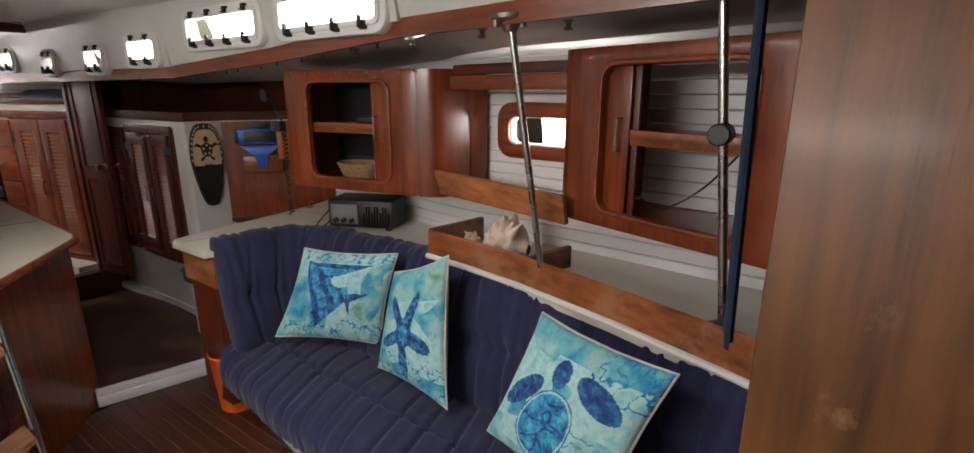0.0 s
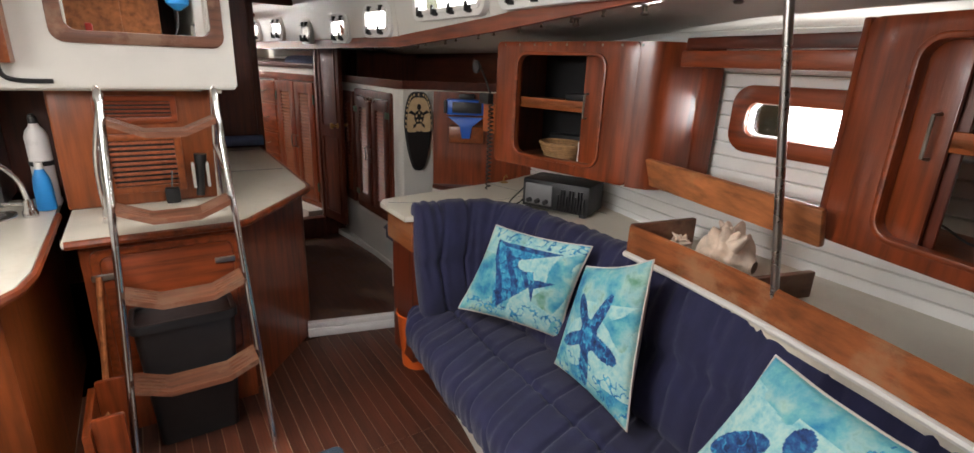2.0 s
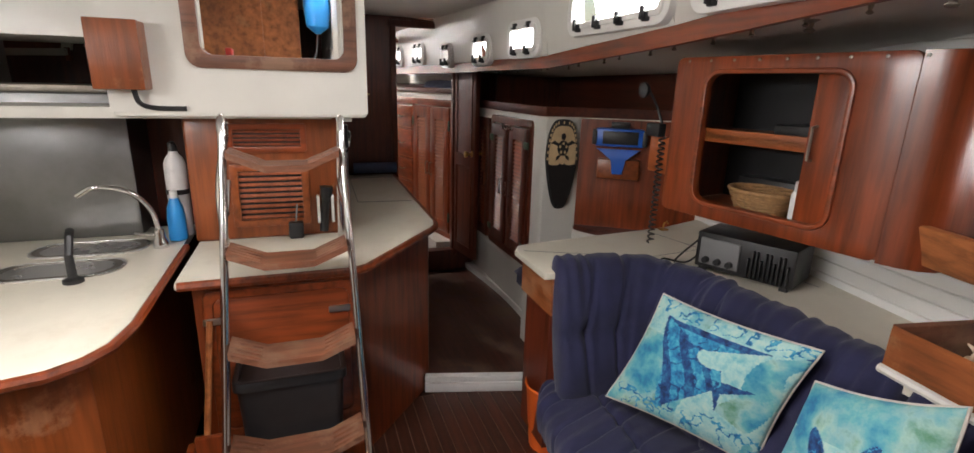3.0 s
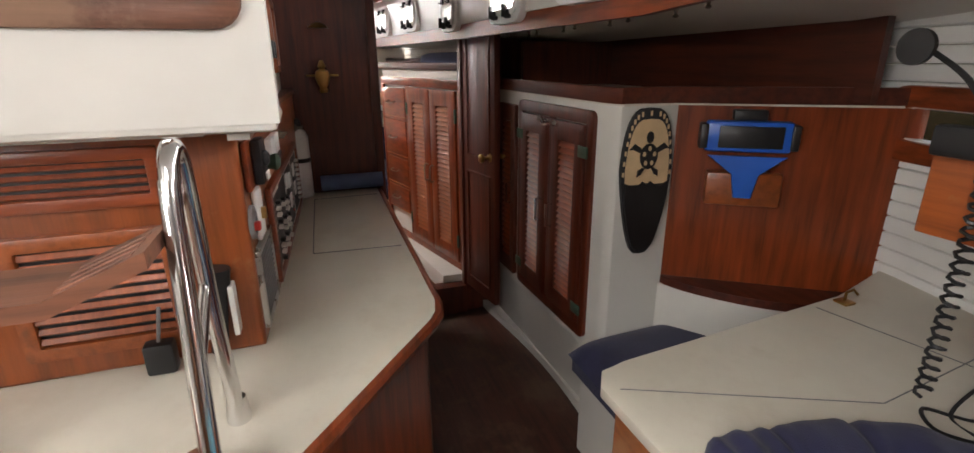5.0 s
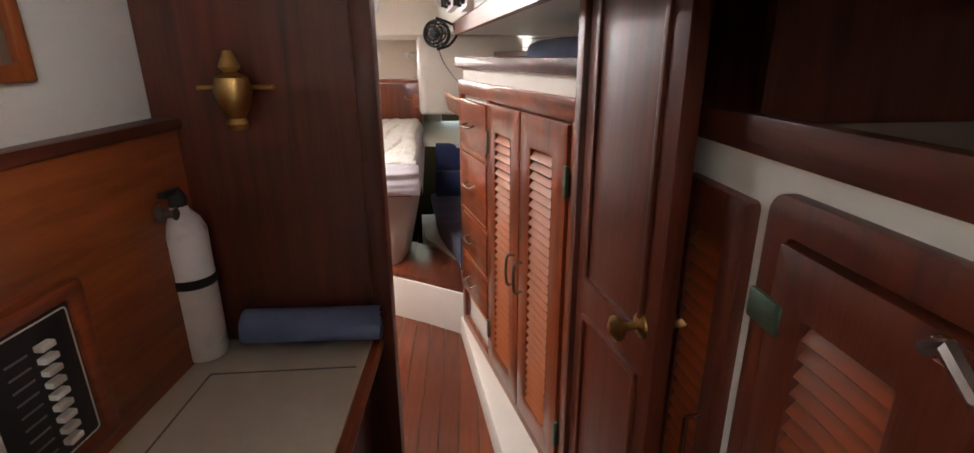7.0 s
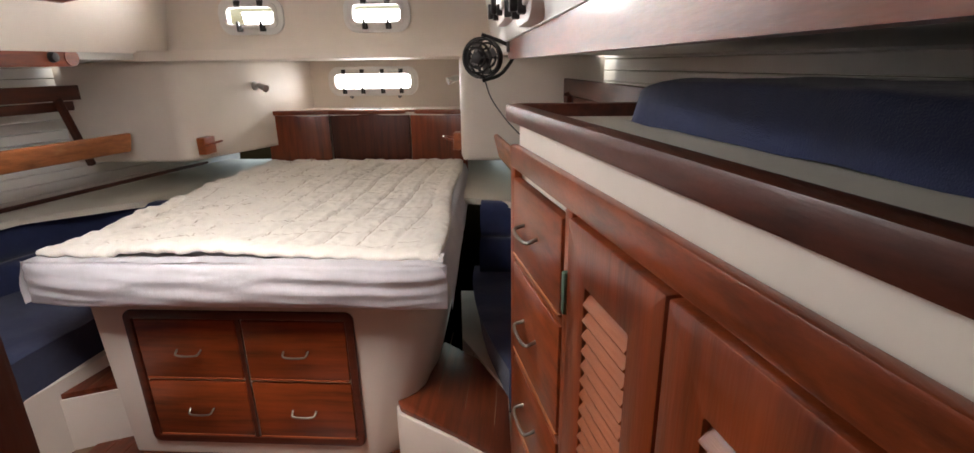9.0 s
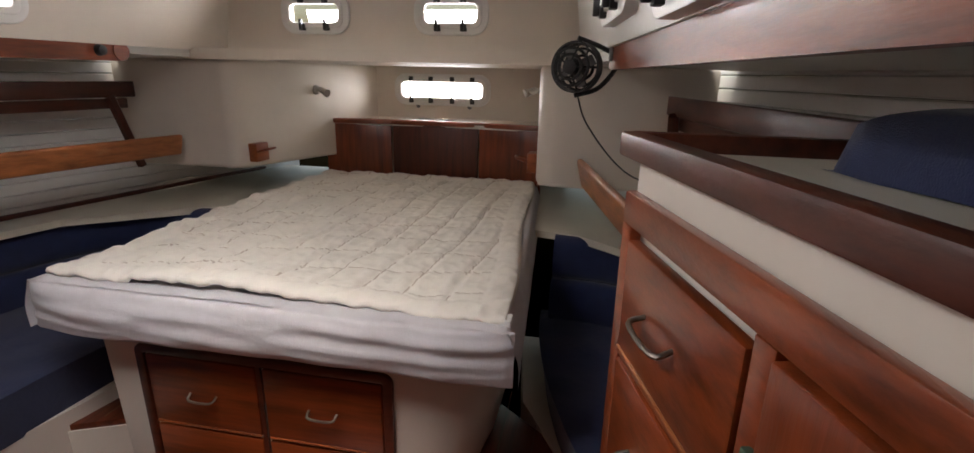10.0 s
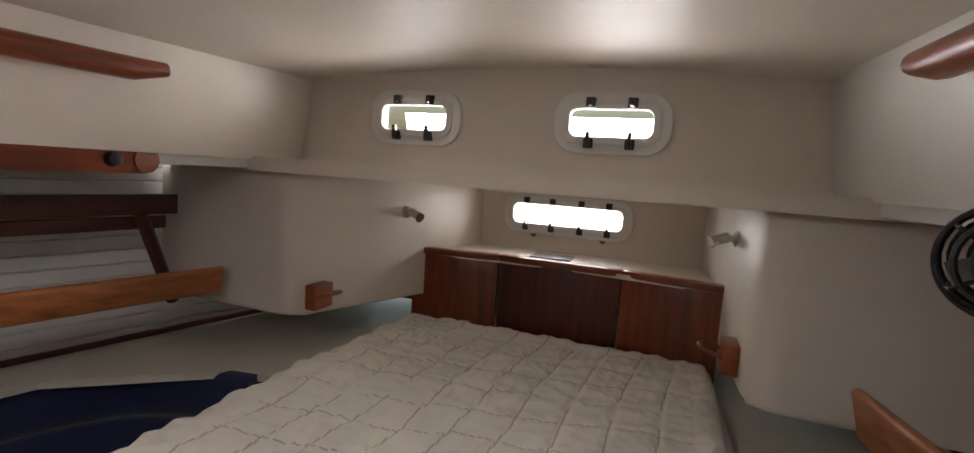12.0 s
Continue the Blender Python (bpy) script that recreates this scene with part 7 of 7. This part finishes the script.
tagged(part("round_fitting", lathe(B(), [(0.022, 0), (0.018, 0.02), (0.006, 0.024)], face_at((-6.53, 0.2 - 1.037, 1.6875), (-1, 0, 0)), 14), BLACK, None), "round black fitting on the beam", "fitting")


def navy_seats():
    """Curved navy bench cushions on both sides of the bed."""
    for flip in (False, True):
        g = (lambda y: 0.2 - y) if flip else (lambda y: y)
        e = thing("bench_seat", "dark navy curved bench cushions beside the bed", "bench", (-6.3, g(1.2), 0.2))
        lo, hi = (0.86, 1.62) if not flip else (0.80, 1.62)
        x0, x1 = (-5.95, -6.90) if not flip else (-5.1, -6.92)
        zs = 0.62 if not flip else 0.66

        def seat(u, v):
            x = x0 + (x1 - x0) * u
            inner = lo + (0.20 * (1 - u) ** 2 if not flip else 0.10 * (1 - u))
            a = min(1, v / 0.2)
            y = inner + (hi - inner) * max(0, (v - 0.2) / 0.8) - 0.03 * math.sin(a * math.pi / 2) + 0.03
            z = zs - 0.17 + 0.17 * math.sin(a * math.pi / 2) ** 0.7 + 0.012 * math.sin(math.pi * v) + 0.006 * noise.noise((x * 8, y * 8, 1))
            return Vector((x, g(y), z))

        bm = B()
        grid(bm, seat, 40, 30)
        part("seat_cushion", bm, NAVY_DK, e, angle=70)

        def front(u, v):
            p = seat(0, u)
            return Vector((p.x + 0.03 * math.sin(math.pi * v), p.y, zs - 0.17 + (p.z - zs + 0.17) * v))

        bm = B()
        grid(bm, front, 30, 8)
        part("seat_end", bm, NAVY_DK, e, angle=70)
        path = smooth_line([(-6.86, g(0.90), 0), (-6.84, g(1.12), 0), (-6.72, g(1.34), 0), (-6.45, g(1.47), 0), (-5.9, g(1.56), 0)] + ([(-5.1, g(1.62), 0)] if flip else []), 8)
        for t, (za, zb) in enumerate(((0.60, 0.80), (0.79, 0.98))):
            bm = B()
            loops, s = [], 0.0
            for i, p in enumerate(path):
                d = (path[min(i + 1, len(path) - 1)] - path[max(i - 1, 0)]).normalized()
                inw = Vector((d.y, -d.x, 0)) * (1 if flip else -1) * -1
                if inw.x * (-1) > 0 and i == 0:
                    inw = -inw
                inw = Vector((d.y, -d.x, 0)) * (-1 if flip else 1)
                s += (p - path[i - 1]).length if i else 0
                loop = []
                for k in range(18):
                    a = 2 * math.pi * k / 18
                    c, sn = math.cos(a), math.sin(a)
                    qn = (abs(c) ** 2.6 + abs(sn) ** 2.6) ** (-1 / 2.6)
                    loop.append(bm.verts.new(p + inw * (0.055 * qn * c * (1 + 0.06 * pleat(s * 0.8)) - 0.05 * t) + Vector((0, 0, (za + zb) / 2 + (zb - za) / 2 * qn * sn))))
                loops.append(loop)
            for l0, l1 in zip(loops, loops[1:]):
                for k in range(18):
                    bm.faces.new((l0[k], l0[(k + 1) % 18], l1[(k + 1) % 18], l1[k]))
            bm.faces.new(loops[0])
            bm.faces.new(loops[-1][::-1])
            part("back_bolster", bm, NAVY_DK, e, angle=70)
        base = [(x0 - 0.06, g(lo + 0.22)), (-6.45, g(lo - 0.02)), (-6.95, g(lo - 0.08)), (-6.95, g(1.7)), (x0 - 0.06, g(1.9))]
        b2 = part("bench_base", slab(B(), base if not flip else base[::-1], 0.19, zs - 0.16), GRP_AFT, e, "cream moulded bench base")


navy_seats()

# wedge steps on both sides of the bed
for flip in (False, True):
    g = (lambda y: 0.2 - y) if flip else (lambda y: y)
    e = thing("corner_step", "triangular varnished plank step on a cream riser", "step", (-6.2, g(0.8), 0.2))
    pts = [(-6.13, g(0.60)), (-6.10, g(0.66)), (-5.98, g(0.92)), (-5.86, g(1.12)), (-6.5, g(1.1)), (-6.66, g(0.66)), (-6.60, g(0.60)), (-6.2, g(0.57))]
    if flip:
        pts = [(x + 0.02, y) for x, y in pts][::-1]
    else:
        pts = [(-6.0, 0.64), (-5.96, 0.66), (-5.84, 0.87), (-5.70, 1.08), (-6.2, 1.05), (-6.44, 0.76), (-6.25, 0.68), (-6.05, 0.63)]
    part("riser", slab(B(), pts, 0.19, 0.425, 0.006), GRP_AFT, e, "cream moulded riser")
    inn = [(x * 0.97 + -6.25 * 0.03, y * 0.97 + g(0.85) * 0.03) for x, y in pts]
    part("tread", slab(B(), inn, 0.425, 0.447, 0.003), PLANK_AFT, e)
    for k in range(4):
        y = 0.68 + 0.11 * k
        part("seam", tube(B(), [(-6.60 + 0.08 * k, g(y), 0.4472), (-6.14 + 0.085 * k, g(y), 0.4472)], 0.0016, 5), SEAM, e)
    part("ring_pull", tube(B(), [(-6.16 + 0.012 * math.cos(k), g(0.65) + 0.02 * math.sin(k), 0.452) for k in range(6)], 0.004, 6), STEEL, e)


def louvre_chest():
    """The tall louvred cabinet along the starboard side."""
    fy = lambda x: 1.098 + 0.262 * (x + 5.643)
    a, b = Vector((-5.69, fy(-5.69), 0)), Vector((-4.575, fy(-4.575), 0))
    L = (b - a).length
    m = face_at(a, b - a)
    e = thing("louvred_chest", "mahogany chest with four drawers and two louvred doors", "cabinet", (-5.2, 1.3, 0.3))
    part("carcass", slab(B(), [(a.x - 0.012, a.y + 0.006), (b.x, b.y + 0.006), (-4.575, 1.9), (-5.70, 1.75)], 0.30, 1.49), GRP_AFT, e, "cream painted carcass")
    part("plinth", slab(B(), [(a.x - 0.01, a.y + 0.0), (b.x, b.y - 0.0), (-4.575, 1.9), (-5.70, 1.75)], 0.19, 0.30), GRP_AFT, e)
    W, z0, z1 = L, 0.30, 1.446
    part("top_fascia", box(B(), -0.05, L, 1.496, 1.538, -0.02, 0.018, 0.006, m), DARK_X, e, "dark worn fiddle rail")
    part("top_end_fascia", slab(B(), [(a.x - 0.06, a.y - 0.012), (a.x - 0.035, a.y - 0.002), (-5.715, 1.75), (-5.74, 1.75)], 1.496, 1.538, 0.005), DARK_X, e)
    part("top_board", slab(B(), [(a.x - 0.04, a.y + 0.0), (b.x, b.y), (-4.575, 1.95), (-5.72, 1.75)], 1.49, 1.506), LAMINATE, e, "cream laminate top")
    fr = B()
    u0 = 0.012
    box(fr, u0, L, z1 - 0.055, z1, 0, 0.02, 0.004, m)
    box(fr, u0, L, z0, z0 + 0.05, 0, 0.02, 0.004, m)
    for u, w in ((u0, 0.04), (0.412, 0.035), (L - 0.065, 0.065)):
        box(fr, u, u + w, z0 + 0.05, z1 - 0.055, 0, 0.0195, 0.002, m)
    rows = [z1 - 0.06, 1.17, 0.90, 0.69, 0.50]
    for z in rows[1:-1]:
        box(fr, 0.05, 0.415, z - 0.012, z + 0.006, 0, 0.019, 0.002, m)
    part("face_frame", fr, MAHOG_X, e, "mahogany face frame")
    for t, bt in zip(rows, rows[1:]):
        d = part("drawer", box(B(), 0.056, 0.408, bt + 0.010, t - 0.014, 0.002, 0.024, 0.005, m), MAHOG_X, e)
        part("drawer_edge", box(B(), 0.058, 0.406, bt + 0.006, bt + 0.011, 0.006, 0.026, 0.001, m), LIGHT_X, d)
        zc = (t + bt) / 2
        part("handle", tube(B(), smooth_line([m @ Vector(p) for p in ((0.16, zc + 0.005, 0.022), (0.165, zc - 0.004, 0.05), (0.255, zc - 0.004, 0.05), (0.26, zc + 0.005, 0.022))], 4), 0.0045, 8), DULL, d, "grey metal pull")
    span0, span1 = 0.449, L - 0.067
    dw = (span1 - span0) / 2
    for k in range(2):
        c = span0 + dw * (k + 0.5)
        h = rows[0] - (z0 + 0.055)
        q = m @ Matrix.Translation((c, (rows[0] + z0 + 0.055) / 2, 0.004))
        d = part("louvre_door", ring(B(), rr(dw - 0.006, h, 0.004, 3), rr(dw - 0.17, h - 0.19, 0.003, 3), 0.0, 0.024, q, 0.004), MAHOG_Z, e)
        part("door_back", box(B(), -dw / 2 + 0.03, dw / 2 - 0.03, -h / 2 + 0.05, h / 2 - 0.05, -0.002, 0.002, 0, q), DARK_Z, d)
        n = 30
        hh = (h - 0.19) / n
        me = None
        for i in range(n):
            t = q @ Matrix.Translation((0, -h / 2 + 0.095 + hh * (i + 0.5), 0.013)) @ Matrix.Rotation(radians(-38), 4, "X")
            if me is None:
                sl = part("slat", box(B(), -dw / 2 + 0.084, dw / 2 - 0.084, -hh * 0.68, hh * 0.68, -0.0025, 0.0025, 0.001, None, 1), PANEL_X, d)
                me = sl.data
            else:
                sl = new("slat", me)
                sl.parent = d
            sl.matrix_basis = t
        s = 1 if k == 0 else -1
        u = s * (dw / 2 - 0.035)
        part("handle", tube(B(), smooth_line([q @ Vector(p) for p in ((u, -0.05, 0.022), (u, -0.045, 0.05), (u, 0.045, 0.05), (u, 0.05, 0.022))], 4), 0.005, 8), DULL, d, "grey metal pull")
        for v in (-h / 2 + 0.14, h / 2 - 0.14):
            part("hinge", box(B(), -s * dw / 2 - 0.008, -s * dw / 2 + 0.008, v - 0.04, v + 0.04, 0.018, 0.030, 0.003, q), BRONZE, d)
    # white triangular ledge at its foot
    bm = B()
    pts = [(a.x - 0.01, a.y - 0.03), (a.x - 0.02, a.y + 0.02), (b.x, b.y + 0.02), (b.x, b.y - 0.16)]
    slab(bm, pts[::-1], 0.19, 0.31, 0.01)
    built("trim_chest_ledge", bm, GRP_AFT, "cream moulded ledge at the chest's foot", "trim")
    # cushion lying on top
    bm = B()

    def cush(u, v):
        s, t = 2 * u - 1, 2 * v - 1
        x = -5.60 + 1.03 * u
        y0 = fy(x) + 0.22
        k = ((1 - s**16) * (1 - t**16)) ** 0.4
        return Vector((x, y0 + 0.33 * v, 1.508 + 0.092 * k + 0.005 * noise.noise((x * 9, v * 5, 0))))

    grid(bm, cush, 40, 20)
    c = part("loose_cushion", bm, NAVY_DK, None, angle=70)
    tagged(c, "navy cushion lying on the louvred chest", "cushion")


louvre_chest()


def cabin_fan():
    e = thing("cabin_fan", "black round cabin fan with a ring cage on a yoke", "fan", (-6.35, 0.97, 1.65))
    c = Vector((-6.37, 0.955, 1.655))
    m = face_at(c, (0.35, 0.94, 0), (0, 0, 1))
    R = 0.068
    for w, r in ((0.047, R * 0.5), (0.04, R * 0.76), (-0.047, R * 0.5), (-0.042, R * 0.78), (-0.03, R * 0.96)):
        part("cage_ring", tube(B(), [m @ Vector((r * math.cos(a * math.pi / 12), r * math.sin(a * math.pi / 12), w)) for a in range(24)], 0.0045, 6, True), BLACK, e)
    for k in range(5):
        a = k * math.pi / 2.5
        f = lambda r, w: m @ Vector((r * math.cos(a), r * math.sin(a), w))
        part("cage_rib", tube(B(), [f(0.018, 0.05), f(R * 0.9, 0.036), f(R, 0.0), f(R * 0.8, -0.045), f(0.02, -0.05)], 0.003, 5), BLACK, e)
    part("band", ring(B(), [((R + 0.004) * math.cos(k * math.pi / 16), (R + 0.004) * math.sin(k * math.pi / 16)) for k in range(32)], [(R * math.cos(k * math.pi / 16), R * math.sin(k * math.pi / 16)) for k in range(32)], -0.022, 0.016, m), BLACK, e)
    part("hub", lathe(B(), [(0.02, -0.05), (0.024, -0.03), (0.024, 0.03), (0.02, 0.052), (0.008, 0.056)], m, 16), BLACK, e)
    for k in range(4):
        a = k * math.pi / 2 + 0.4
        q = m @ Matrix.Rotation(a, 4, "Z") @ Matrix.Rotation(0.5, 4, "X")
        part("blade", box(B(), 0.02, 0.058, -0.016, 0.016, -0.0015, 0.0015, 0.001, q), GREY, e)
    y = [(m @ Vector((0, R + 0.012, 0))), (m @ Vector((R * 0.9, R * 0.8, -0.04))), (m @ Vector((R + 0.04, 0.02, -0.05))), (m @ Vector((R * 0.9, -R * 0.8, -0.04))), (m @ Vector((0, -R - 0.012, 0)))]
    part("yoke", tube(B(), smooth_line(y, 6), 0.007, 8), BLACK, e)
    part("mount", tube(B(), [m @ Vector((R + 0.035, 0.015, -0.05)), (-6.35, 1.06, 1.69)], 0.014, 10), BLACK, e)
    part("mount_foot", box(B(), -6.375, -6.33, 1.045, 1.055, 1.672, 1.71, 0.004), GREY, e)
    part("cord", tube(B(), smooth_line([(-6.37, 0.96, 1.59), (-6.37, 1.0, 1.49), (-6.35, 1.12, 1.36), (-6.38, 1.28, 1.30)], 6), 0.0025, 6), BLACK, e)


cabin_fan()


def wall_spot(p, d, label):
    e = thing("reading_spot", label, "lamp", p)
    p = Vector(p)
    d = Vector(d).normalized()
    m = face_at(p, d.orthogonal(), d.cross(d.orthogonal()))
    q = d.to_track_quat("Z", "Y").to_matrix().to_4x4()
    q.translation = p
    part("rose", lathe(B(), [(0.026, 0.0), (0.026, 0.008), (0.012, 0.016), (0.008, 0.03)], q), STEEL, e)
    h = p + d * 0.04
    t = (d + Vector((0.25, 0, -0.35))).normalized().to_track_quat("Z", "Y").to_matrix().to_4x4()
    t.translation = h
    part("head", lathe(B(), [(0.012, -0.015), (0.017, -0.01), (0.017, 0.03), (0.022, 0.05), (0.018, 0.05)], t), STEEL, e)


wall_spot((-7.50, -0.49, 1.53), (0.2, 1, 0), "chrome swivel reading spot on the cream locker")
wall_spot((-7.42, 0.772, 1.56), (0.2, -1, 0), "chrome swivel reading spot on the cream locker")


def cup_holder(x, y, s, label):
    e = thing("cup_holder", label, "holder", (x, y, 1.2))
    part("holder_box", box(B(), x - 0.05, x + 0.05, min(y, y + s * 0.045), max(y, y + s * 0.045), 1.195, 1.285, 0.005), PANEL_X, e)
    part("hoop", tube(B(), [(x + 0.045 * math.cos(a * math.pi / 10), y + s * (0.06 + 0.045 * math.sin(a * math.pi / 10)), 1.25 + 0.012 * math.sin(a * math.pi / 10)) for a in range(20)], 0.006, 8, True), MAHOG_X, e)


cup_holder(-7.08, -0.61, 1, "small mahogany cup holder with a hoop on the cream locker")
cup_holder(-7.20, 0.785, -1, "small mahogany cup holder on the cream locker")
for y in (-0.08, 0.26):
    tagged(part("screw_cap", lathe(B(), [(0.014, 0), (0.012, 0.005)], face_at((-8.056, y, 1.43), (0, 1, 0)), 12), GREY, None), "round grey screw cap under the transom portlight", "fitting")


# ---- sole planks, last ----
def planks(parent, y0, y1, step, x0, x1, z, mat, cuts=(), keep=None):
    n = int((y1 - y0) / step)
    meshes = {}
    for i in range(n):
        xs = [x0] + [c for c in cuts] + [x1]
        for xa, xb in zip(xs, xs[1:]):
            y = y0 + step * i
            if keep and not keep((xa + xb) / 2, y):
                continue
            L = round(abs(xb - xa) - 0.003, 4)
            if L not in meshes:
                bm = box(B(), 0, L, 0, step - 0.004, -0.004, 0.0, 0.0012, None, 1)
                ob = part("plank", bm, mat, parent)
                meshes[L] = ob.data
            else:
                ob = new("plank", meshes[L])
                ob.parent = parent
            ob.matrix_basis = Matrix.Translation((min(xa, xb), y, z))


planks(floor, -0.30, 1.36, 0.058, -2.94, 1.6, 0.0, PLANK, (-1.9, -0.8))
planks(bpy.data.objects["floor_aft"], -0.6, 1.45, 0.075, -6.5, -4.6, 0.2, PLANK_AFT)
